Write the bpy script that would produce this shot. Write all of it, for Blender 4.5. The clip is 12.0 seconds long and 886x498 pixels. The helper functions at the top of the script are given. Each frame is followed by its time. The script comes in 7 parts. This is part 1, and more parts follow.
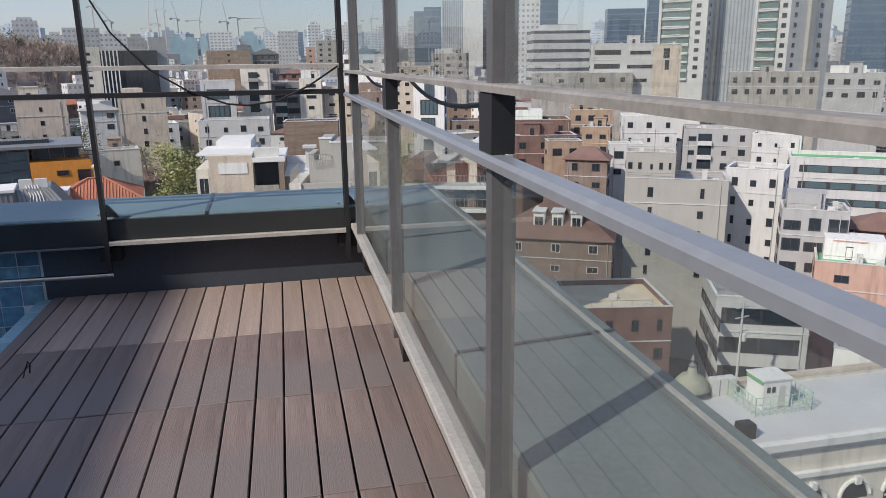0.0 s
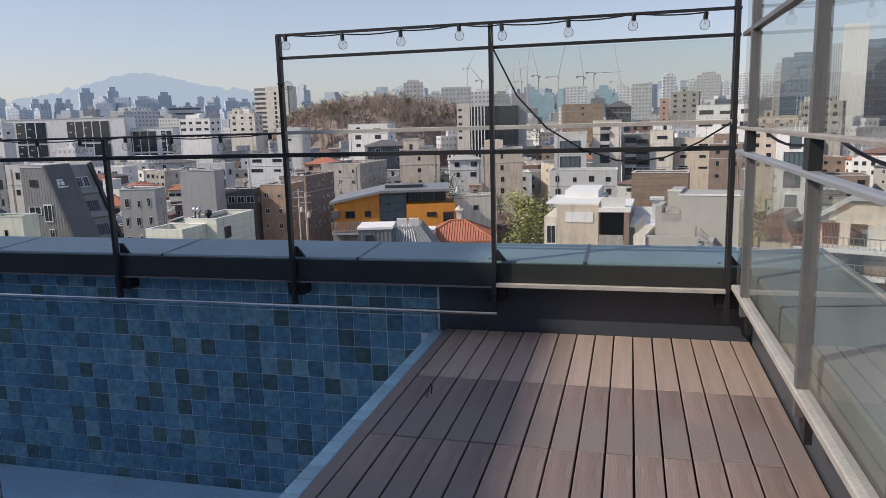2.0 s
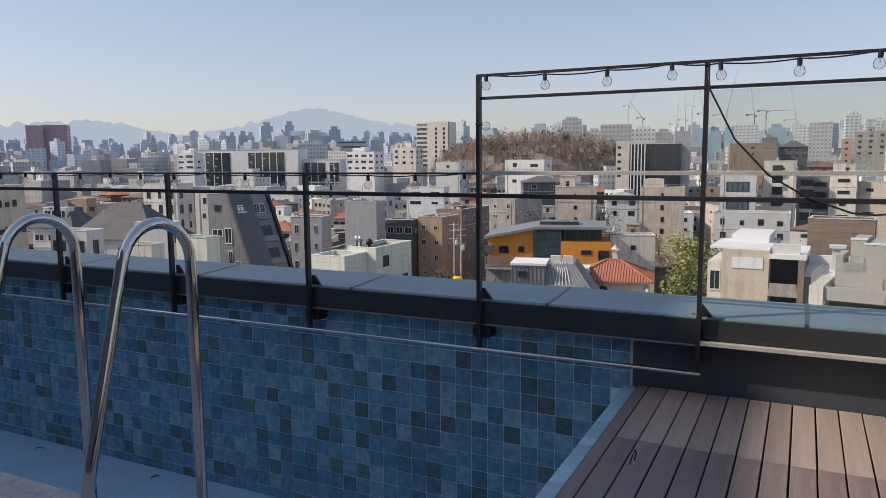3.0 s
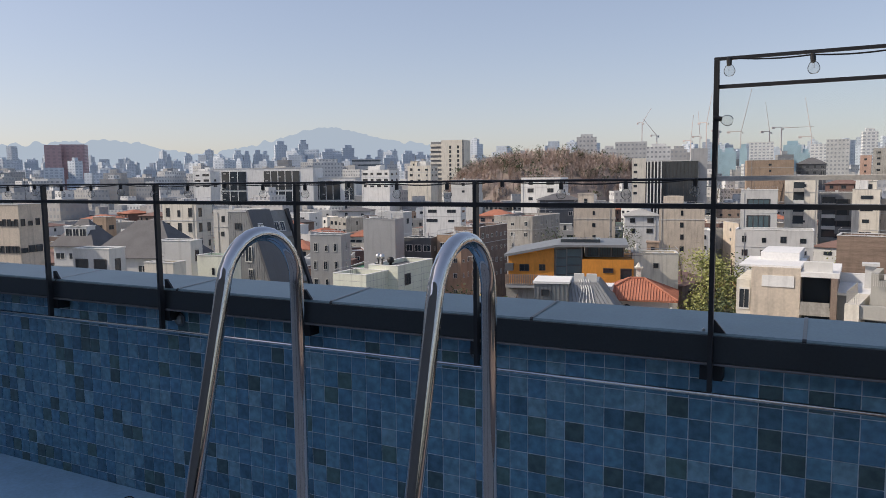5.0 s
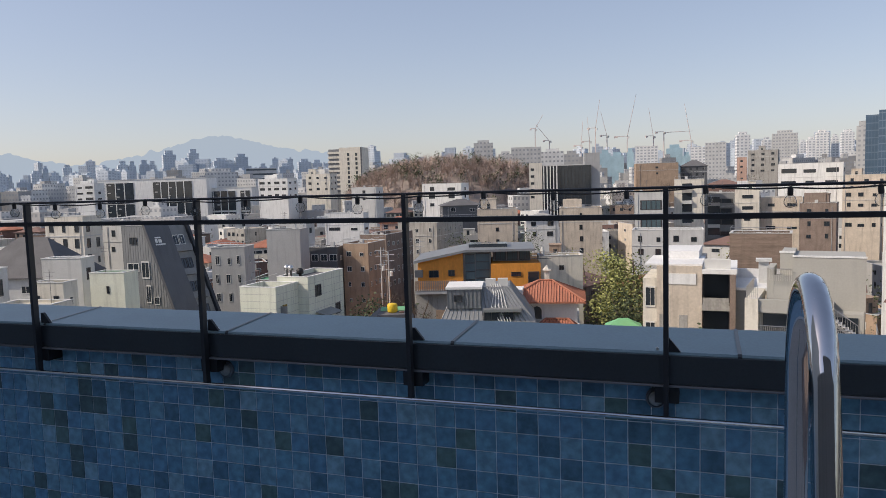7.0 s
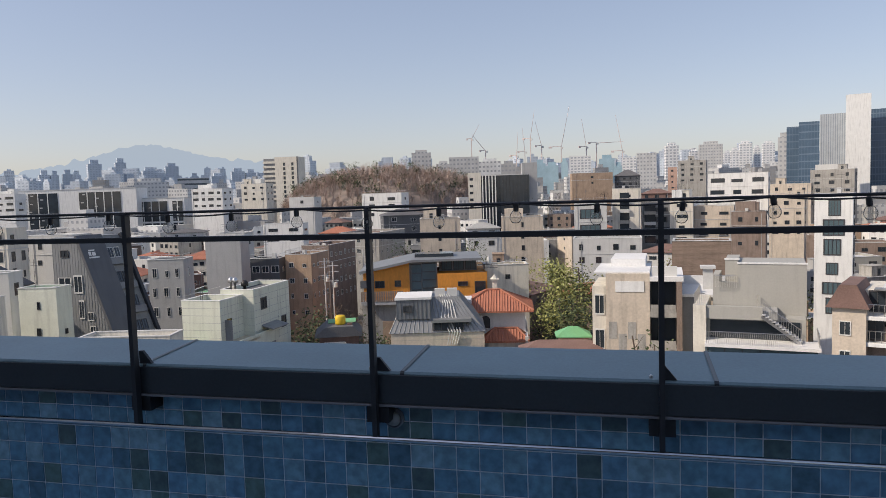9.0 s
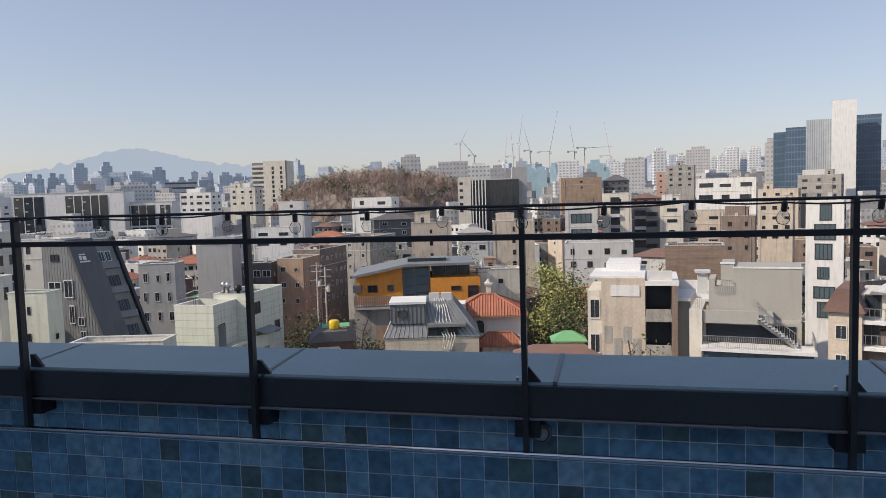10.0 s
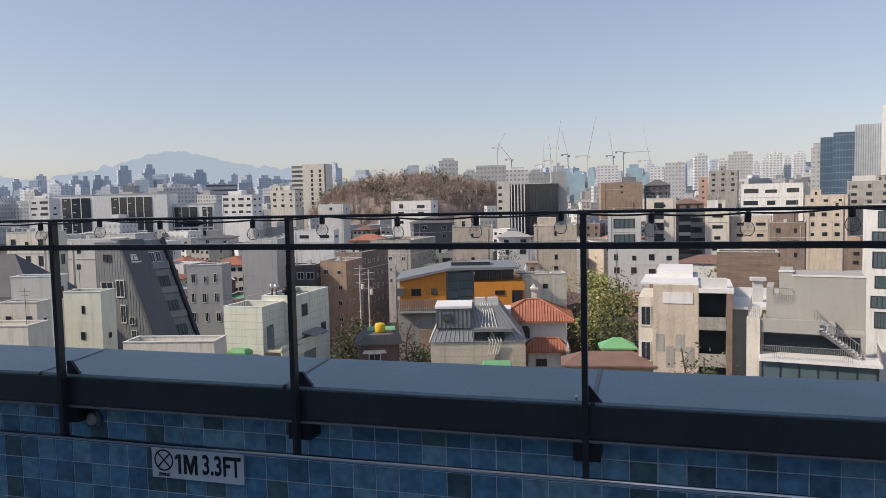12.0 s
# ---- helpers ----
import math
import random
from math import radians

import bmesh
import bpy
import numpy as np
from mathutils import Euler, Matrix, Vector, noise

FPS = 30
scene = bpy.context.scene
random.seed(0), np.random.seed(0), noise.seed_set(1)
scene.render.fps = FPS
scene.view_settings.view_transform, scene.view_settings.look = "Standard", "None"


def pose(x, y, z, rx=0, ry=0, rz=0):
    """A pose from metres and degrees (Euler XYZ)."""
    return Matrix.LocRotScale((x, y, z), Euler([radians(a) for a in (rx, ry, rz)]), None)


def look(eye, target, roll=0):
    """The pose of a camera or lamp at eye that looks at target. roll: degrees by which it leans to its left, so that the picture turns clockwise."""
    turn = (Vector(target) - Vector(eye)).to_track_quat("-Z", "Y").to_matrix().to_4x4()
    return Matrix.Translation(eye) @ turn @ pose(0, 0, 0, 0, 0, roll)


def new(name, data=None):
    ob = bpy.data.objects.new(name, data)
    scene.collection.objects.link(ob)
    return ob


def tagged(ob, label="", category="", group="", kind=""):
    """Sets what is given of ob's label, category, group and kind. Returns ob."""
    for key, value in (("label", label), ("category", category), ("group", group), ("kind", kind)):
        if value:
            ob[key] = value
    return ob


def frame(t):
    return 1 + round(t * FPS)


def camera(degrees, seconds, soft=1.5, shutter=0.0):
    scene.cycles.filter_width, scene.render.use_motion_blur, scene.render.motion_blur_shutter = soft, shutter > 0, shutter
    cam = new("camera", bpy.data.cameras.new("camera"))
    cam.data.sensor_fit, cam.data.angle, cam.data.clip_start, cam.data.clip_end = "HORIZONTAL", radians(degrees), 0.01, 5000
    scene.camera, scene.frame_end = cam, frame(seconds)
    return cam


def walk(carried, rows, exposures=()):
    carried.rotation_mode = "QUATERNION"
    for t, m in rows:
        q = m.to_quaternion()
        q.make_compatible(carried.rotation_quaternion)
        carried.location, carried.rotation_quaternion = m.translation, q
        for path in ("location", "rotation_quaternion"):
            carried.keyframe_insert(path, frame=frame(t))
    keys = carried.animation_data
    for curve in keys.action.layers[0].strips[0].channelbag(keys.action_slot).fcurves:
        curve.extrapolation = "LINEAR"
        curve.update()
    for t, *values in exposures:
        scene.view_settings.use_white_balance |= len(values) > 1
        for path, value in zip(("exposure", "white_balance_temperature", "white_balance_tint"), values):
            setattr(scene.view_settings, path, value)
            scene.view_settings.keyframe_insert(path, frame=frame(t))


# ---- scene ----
cam = camera(62.4, 12.0, 0.5)
PATH = [
    (0, (-0.377, -4.785, 1.443), (0.028, -2.891, 0.947), -0.7),
    (0.5, (-0.412, -4.781, 1.447), (-0.199, -2.848, 0.978), -1.2),
    (1, (-0.456, -4.791, 1.457), (-0.441, -2.838, 1.024), -1.2),
    (1.5, (-0.473, -4.818, 1.474), (-0.704, -2.869, 1.087), -1.3),
    (2, (-0.612, -4.83, 1.482), (-1.104, -2.923, 1.137), -1.6),
    (2.5, (-0.798, -4.816, 1.492), (-1.524, -2.976, 1.203), -1.2),
    (2.8, (-0.884, -4.769, 1.499), (-1.71, -2.966, 1.242), -0.9),
    (3, (-0.941, -4.744, 1.525), (-1.821, -2.965, 1.282), -0.5),
    (3.5, (-1.248, -4.649, 1.496), (-2.169, -2.886, 1.284), -0.3),
    (5.3, (-2.719, -4.402, 1.451), (-3.624, -2.628, 1.262), -0.9),
    (5.5, (-2.899, -4.371, 1.452), (-3.771, -2.581, 1.264), -1.3),
    (6, (-3.39, -4.285, 1.476), (-4.185, -2.46, 1.284), -1.5),
    (6.5, (-3.894, -4.247, 1.484), (-4.622, -2.394, 1.292), -1.6),
    (7, (-4.331, -4.074, 1.487), (-4.992, -2.196, 1.306), -1.7),
    (9, (-6.146, -3.685, 1.503), (-6.641, -1.754, 1.343), -1.8),
    (9.2, (-6.302, -3.654, 1.47), (-6.791, -1.72, 1.321), -1.6),
    (9.5, (-6.574, -3.578, 1.5), (-7.039, -1.638, 1.35), -1.7),
    (10, (-7.041, -3.62, 1.493), (-7.504, -1.68, 1.344), -1.7),
    (10.5, (-7.481, -3.622, 1.485), (-7.984, -1.692, 1.332), -1.5),
    (11, (-7.886, -3.524, 1.512), (-8.408, -1.599, 1.367), -1.3),
    (11.2, (-8.057, -3.496, 1.507), (-8.59, -1.574, 1.367), -1.3),
    (11.5, (-8.322, -3.469, 1.501), (-8.86, -1.548, 1.362), -1.4),
    (12, (-8.688, -3.409, 1.498), (-9.243, -1.492, 1.362), -1.3),
]
walk(cam, [(t, look(eye, target, roll)) for t, eye, target, roll in PATH], [(0, 0.12, 6400, 13), (2.5, 0.12, 6800, 13), (6, 0.09, 6950, 13), (12, 0.09, 6950, 13)])

# ---- sky, sun ----
SUN_FROM = Vector((-0.85, -0.49, 0.80)).normalized()
sun_data = bpy.data.lights.new("sun", "SUN")
sun_data.energy, sun_data.angle, sun_data.color = 3.6, radians(0.6), (1.0, 0.905, 0.775)
sun = new("sun", sun_data)
sun.matrix_world = look(SUN_FROM * 60, (0, 0, 0))
world = bpy.data.worlds.new("sky")
scene.world = world
world.use_nodes = True
wn = world.node_tree
sky = wn.nodes.new("ShaderNodeTexSky")
sky.sky_type, sky.sun_disc = "NISHITA", False
sky.sun_elevation = math.asin(SUN_FROM.z)
sky.sun_rotation = math.atan2(SUN_FROM.x, SUN_FROM.y)
sky.altitude, sky.air_density, sky.dust_density, sky.ozone_density = 60, 1.0, 1.0, 2.4
soft_sky, haze_tone = wn.nodes.new("ShaderNodeGamma"), wn.nodes.new("ShaderNodeVectorMath")
soft_sky.inputs[1].default_value = 0.65
haze_tone.operation = "MULTIPLY"
haze_tone.inputs[1].default_value = (0.99, 0.978, 1.062)
wn.links.new(sky.outputs[0], soft_sky.inputs[0])
wn.links.new(soft_sky.outputs[0], haze_tone.inputs[0])
wn.links.new(haze_tone.outputs[0], wn.nodes["Background"].inputs[0])
wn.nodes["Background"].inputs[1].default_value = 0.216


# ---- materials ----
def mat(name, color, rough=0.7, metal=0.0, var=0.25, scale=3.0, stain=0.0, bump=0.0, bscale=40.0, stretch=(1, 1, 1), rnd=0.0, spec=0.5, tint=None):
    """A surface with fine grain, broad patches, weather stains and a shift of tone from piece to piece."""
    m = bpy.data.materials.new(name)
    m.use_nodes = True
    nt = m.node_tree
    b = nt.nodes["Principled BSDF"]
    n = lambda kind: nt.nodes.new("ShaderNode" + kind)
    L = nt.links.new
    tc, mp = n("TexCoord"), n("Mapping")
    mp.inputs["Scale"].default_value = stretch
    L(tc.outputs["Object"], mp.inputs[0])
    big, fine = n("TexNoise"), n("TexNoise")
    big.inputs["Scale"].default_value, big.inputs["Detail"].default_value = scale, 4
    fine.inputs["Scale"].default_value, fine.inputs["Detail"].default_value = bscale, 5
    L(mp.outputs[0], big.inputs[0])
    L(mp.outputs[0], fine.inputs[0])
    addm = n("Math")
    addm.operation = "ADD"
    L(big.outputs[0], addm.inputs[0])
    L(fine.outputs[0], addm.inputs[1])
    rng = n("MapRange")
    rng.inputs[1].default_value, rng.inputs[2].default_value = 0.6, 1.4
    rng.inputs[3].default_value, rng.inputs[4].default_value = 1 - var, 1 + var
    L(addm.outputs[0], rng.inputs[0])
    last = rng.outputs[0]
    if rnd:
        oi, geo = n("ObjectInfo"), n("NewGeometry")
        s = n("Math")
        s.operation = "ADD"
        L(oi.outputs["Random"], s.inputs[0])
        L(geo.outputs["Random Per Island"], s.inputs[1])
        fr = n("Math")
        fr.operation = "FRACT"
        L(s.outputs[0], fr.inputs[0])
        r2 = n("MapRange")
        r2.inputs[3].default_value, r2.inputs[4].default_value = 1 - rnd, 1 + rnd
        L(fr.outputs[0], r2.inputs[0])
        mu = n("Math")
        mu.operation = "MULTIPLY"
        L(last, mu.inputs[0])
        L(r2.outputs[0], mu.inputs[1])
        last = mu.outputs[0]
    vm = n("VectorMath")
    vm.operation = "SCALE"
    vm.inputs[0].default_value = color[:3]
    L(last, vm.inputs["Scale"])
    out = vm.outputs[0]
    if tint:
        t2 = n("TexNoise")
        t2.inputs["Scale"].default_value = scale * 0.6
        L(tc.outputs["Object"], t2.inputs[0])
        mx = n("Mix")
        mx.data_type = "RGBA"
        r3 = n("MapRange")
        r3.inputs[1].default_value, r3.inputs[2].default_value = 0.42, 0.62
        L(t2.outputs[0], r3.inputs[0])
        L(r3.outputs[0], mx.inputs["Factor"])
        L(out, mx.inputs["A"])
        mx.inputs["B"].default_value = (*tint, 1)
        out = mx.outputs["Result"]
    if stain:
        sm, st = n("Mapping"), n("TexNoise")
        sm.inputs["Scale"].default_value = (1.2, 1.2, 0.12)
        L(tc.outputs["Object"], sm.inputs[0])
        L(sm.outputs[0], st.inputs[0])
        st.inputs["Scale"].default_value, st.inputs["Detail"].default_value = 1.6, 6
        r4 = n("MapRange")
        r4.inputs[1].default_value, r4.inputs[2].default_value, r4.inputs[3].default_value, r4.inputs[4].default_value = 0.5, 0.75, 1.0, 1 - stain
        L(st.outputs[0], r4.inputs[0])
        v2 = n("VectorMath")
        v2.operation = "SCALE"
        L(out, v2.inputs[0])
        L(r4.outputs[0], v2.inputs["Scale"])
        out = v2.outputs[0]
    L(out, b.inputs["Base Color"])
    b.inputs["Roughness"].default_value, b.inputs["Metallic"].default_value = rough, metal
    b.inputs["Specular IOR Level"].default_value = spec
    if bump:
        bp = n("Bump")
        bp.inputs["Strength"].default_value, bp.inputs["Distance"].default_value = bump, 0.01
        L(fine.outputs[0], bp.inputs["Height"])
        L(bp.outputs[0], b.inputs["Normal"])
    return m


def clear_glass(name, tint, ior=1.4, rough=0.0, dirt=0.0):
    m = bpy.data.materials.new(name)
    m.use_nodes = True
    nt = m.node_tree
    n = lambda kind: nt.nodes.new("ShaderNode" + kind)
    L = nt.links.new
    tr, gl, fr, mx = n("BsdfTransparent"), n("BsdfGlossy"), n("Fresnel"), n("MixShader")
    tr.inputs[0].default_value = (*tint, 1)
    gl.inputs["Roughness"].default_value = rough
    fr.inputs[0].default_value = ior
    L(fr.outputs[0], mx.inputs[0])
    L(tr.outputs[0], mx.inputs[1])
    L(gl.outputs[0], mx.inputs[2])
    last = mx.outputs[0]
    if dirt:
        df, m2, tc, nz, rg = n("BsdfDiffuse"), n("MixShader"), n("TexCoord"), n("TexNoise"), n("MapRange")
        df.inputs[0].default_value = (0.62, 0.64, 0.62, 1)
        nz.inputs["Scale"].default_value, nz.inputs["Detail"].default_value = 2.2, 8
        L(tc.outputs["Object"], nz.inputs[0])
        rg.inputs[1].default_value, rg.inputs[2].default_value = 0.3, 0.8
        rg.inputs[3].default_value, rg.inputs[4].default_value = dirt * 0.3, dirt * 1.7
        L(nz.outputs[0], rg.inputs[0])
        L(rg.outputs[0], m2.inputs[0])
        L(last, m2.inputs[1])
        L(df.outputs[0], m2.inputs[2])
        last = m2.outputs[0]
    L(last, nt.nodes["Material Output"].inputs[0])
    return m


def tile_mat(name, dark):
    """Glazed pool tiles: many blues, mottled, a few near black-green, by chance tile by tile."""
    m = bpy.data.materials.new(name)
    m.use_nodes = True
    nt = m.node_tree
    b = nt.nodes["Principled BSDF"]
    n = lambda kind: nt.nodes.new("ShaderNode" + kind)
    L = nt.links.new
    oi, geo, s, fr, ramp = n("ObjectInfo"), n("NewGeometry"), n("Math"), n("Math"), n("ValToRGB")
    s.operation, fr.operation = "ADD", "FRACT"
    L(oi.outputs["Random"], s.inputs[0])
    L(geo.outputs["Random Per Island"], s.inputs[1])
    L(s.outputs[0], fr.inputs[0])
    L(fr.outputs[0], ramp.inputs[0])
    cr = ramp.color_ramp
    cr.interpolation = "CONSTANT"
    stops = ((0.0, (0.046, 0.079, 0.081)), (0.09, (0.046, 0.105, 0.147)), (0.24, (0.076, 0.173, 0.233)), (0.40, (0.061, 0.147, 0.209)),
             (0.55, (0.097, 0.194, 0.247)), (0.70, (0.071, 0.163, 0.237)), (0.84, (0.128, 0.226, 0.271)), (0.94, (0.061, 0.110, 0.104)))
    cr.elements[0].color = (*stops[0][1], 1)
    cr.elements[1].position, cr.elements[1].color = stops[1][0], (*stops[1][1], 1)
    for p, c in stops[2:]:
        e = cr.elements.new(p)
        e.color = (*c, 1)
    tc, nz, rg, vm = n("TexCoord"), n("TexNoise"), n("MapRange"), n("VectorMath")
    nz.inputs["Scale"].default_value, nz.inputs["Detail"].default_value = 18, 6
    wp = geo.outputs["Position"]
    L(wp, nz.inputs[0])
    rg.inputs[1].default_value, rg.inputs[2].default_value, rg.inputs[3].default_value, rg.inputs[4].default_value = 0.35, 0.68, dark * 0.72, dark * 1.25
    L(nz.outputs[0], rg.inputs[0])
    vm.operation = "SCALE"
    L(ramp.outputs[0], vm.inputs[0])
    L(rg.outputs[0], vm.inputs["Scale"])
    L(vm.outputs[0], b.inputs["Base Color"])
    b.inputs["Roughness"].default_value = 0.34
    bp = n("Bump")
    bp.inputs["Strength"].default_value, bp.inputs["Distance"].default_value = 0.12, 0.004
    L(nz.outputs[0], bp.inputs["Height"])
    L(bp.outputs[0], b.inputs["Normal"])
    return m


def facade_mat(name, low, high, glass, bay, storey, wide=0.62, tall=0.55, stops=None):
    """Far facades: rows of window openings at true size, the wall tone differing from house to house."""
    m = bpy.data.materials.new(name)
    m.use_nodes = True
    nt = m.node_tree
    b = nt.nodes["Principled BSDF"]
    n = lambda kind: nt.nodes.new("ShaderNode" + kind)
    L = nt.links.new
    tc, sp, geo, oi = n("TexCoord"), n("SeparateXYZ"), n("NewGeometry"), n("ObjectInfo")
    L(tc.outputs["Object"], sp.inputs[0])

    def op(kind, a, c):
        k = n("Math")
        k.operation = kind
        for i, v in ((0, a), (1, c)):
            if isinstance(v, (int, float)):
                k.inputs[i].default_value = v
            else:
                L(v, k.inputs[i])
        return k.outputs[0]
    across = op("ADD", sp.outputs[0], sp.outputs[1])
    u = op("FRACT", op("DIVIDE", op("ADD", across, 5000.0), bay), 0.0)
    v = op("FRACT", op("DIVIDE", op("ADD", sp.outputs[2], 3000.0), storey), 0.0)
    mask = op("MULTIPLY", op("LESS_THAN", op("ABSOLUTE", op("SUBTRACT", u, 0.5), 0.0), wide / 2), op("LESS_THAN", op("ABSOLUTE", op("SUBTRACT", v, 0.5), 0.0), tall / 2))
    sn = n("SeparateXYZ")
    L(geo.outputs["Normal"], sn.inputs[0])
    mask = op("MULTIPLY", mask, op("LESS_THAN", op("ABSOLUTE", sn.outputs[2], 0.0), 0.5))
    rr = op("FRACT", op("ADD", oi.outputs["Random"], geo.outputs["Random Per Island"]), 0.0)
    wall, nz = n("Mix"), n("TexNoise")
    wall.data_type = "RGBA"
    L(rr, wall.inputs["Factor"])
    wall.inputs["A"].default_value, wall.inputs["B"].default_value = (*low, 1), (*high, 1)
    mix = n("Mix")
    mix.data_type = "RGBA"
    L(mask, mix.inputs["Factor"])
    L(wall.outputs["Result"], mix.inputs["A"])
    mix.inputs["B"].default_value = (*glass, 1)
    nz.inputs["Scale"].default_value = 0.25
    L(tc.outputs["Object"], nz.inputs[0])
    rg, vm = n("MapRange"), n("VectorMath")
    rg.inputs[3].default_value, rg.inputs[4].default_value = 0.75, 1.25
    L(nz.outputs[0], rg.inputs[0])
    vm.operation = "SCALE"
    L(mix.outputs["Result"], vm.inputs[0])
    L(rg.outputs[0], vm.inputs["Scale"])
    L(vm.outputs[0], b.inputs["Base Color"])
    ro = n("MapRange")
    ro.inputs[3].default_value, ro.inputs[4].default_value = 0.85, 0.2
    L(mask, ro.inputs[0])
    L(ro.outputs[0], b.inputs["Roughness"])
    return m


DECK = mat("weathered deck boards", (0.225, 0.172, 0.155), 0.62, 0, 0.42, 2.2, 0, 0.22, 30, (9, 0.22, 9), 0.17, tint=(0.205, 0.172, 0.162))
# Paler copy of the deck wood; the far row's sunlight is painted in.
LITDECK = mat("deck boards with painted sunlight", (0.35, 0.275, 0.235), 0.6, 0, 0.26, 2.5, 0, 0.2, 30, (9, 0.22, 9), 0.13)
# Near-black, so the shade in the board gaps sits in the colour.
UNDER = mat("painted joist shadow", (0.03, 0.028, 0.027), 0.9)
CAPM = mat("blue-grey painted sheet metal", (0.160, 0.245, 0.275), 0.40, 0.2, 0.16, 1.6, 0.10, 0.03, 60)
CAPE = mat("grey-green sheet metal, dusty", (0.185, 0.225, 0.225), 0.5, 0.15, 0.22, 3.2, 0.12, 0.03, 60)
FASCIA = mat("charcoal sheet metal", (0.045, 0.052, 0.056), 0.28, 0.35, 0.15, 2.0, 0.15, 0.03, 60)
DARKWALL = mat("charcoal painted wall", (0.050, 0.062, 0.080), 0.36, 0, 0.2, 2.0, 0.2, 0.1, 50)
STEEL = mat("dark grey painted steel", (0.030, 0.031, 0.034), 0.45, 0.3, 0.15, 8)
GREYSTEEL = mat("grey painted steel", (0.17, 0.17, 0.175), 0.45, 0.35, 0.15, 4, 0.1)
RAILGREY = mat("blue-grey painted rail", (0.29, 0.31, 0.34), 0.4, 0.2, 0.12, 3, 0.1)
SILL = mat("dusty grey sill", (0.30, 0.285, 0.265), 0.6, 0.1, 0.3, 7, 0, 0.1, 60)
PALE = mat("pale dusty aluminium", (0.50, 0.48, 0.44), 0.5, 0.3, 0.25, 6, 0, 0.1, 80)
BARE = mat("brushed aluminium tube", (0.62, 0.61, 0.59), 0.28, 0.9, 0.1, 8)
CHROME = mat("polished stainless steel", (0.60, 0.60, 0.61), 0.07, 1.0, 0.05, 6)
GLASS = clear_glass("clear balustrade glass", (0.95, 0.965, 0.955), dirt=0.012)
DUSTY = clear_glass("dusty balustrade glass", (0.80, 0.835, 0.815), 1.55, dirt=0.05)
# Besides smears, extra dirt and tint paint the pane's grey-green reflective veil.
VEIL = clear_glass("smeared glass with painted reflection", (0.74, 0.785, 0.755), 1.55, dirt=0.085)
BULBGLASS = clear_glass("bulb glass", (0.93, 0.93, 0.92), 1.12, dirt=0.05)
BLACKPL = mat("black plastic", (0.012, 0.012, 0.013), 0.5, 0, 0.1, 10)
TILE = tile_mat("blue glazed tile", 1.68)
GROUT = mat("pale grout", (0.74, 0.79, 0.81), 0.9, 0, 0.15, 12)
PALEBLUE = mat("pale blue tile edge", (0.28, 0.47, 0.56), 0.4, 0, 0.25, 9, 0, 0.1, 40, rnd=0.15)
POOLFLOOR = mat("light blue pool floor", (0.32, 0.52, 0.68), 0.45, 0, 0.18, 2.5, 0, 0.08, 30)
GRANITE = mat("rough grey granite", (0.43, 0.42, 0.40), 0.85, 0, 0.5, 14, 0, 0.6, 120)
HOTEL = mat("dark grey wall panel", (0.17, 0.17, 0.17), 0.6, 0, 0.1, 1.0, 0.2)
PALEBOUNCE = mat("pale bounce render", (0.72, 0.70, 0.66), 0.8, 0, 0.1, 1.0, 0.15)
WHITE = mat("white plastic", (0.75, 0.75, 0.73), 0.5, 0, 0.06, 6)
BLACKINK = mat("black print", (0.012, 0.012, 0.012), 0.6, 0, 0.05, 6)


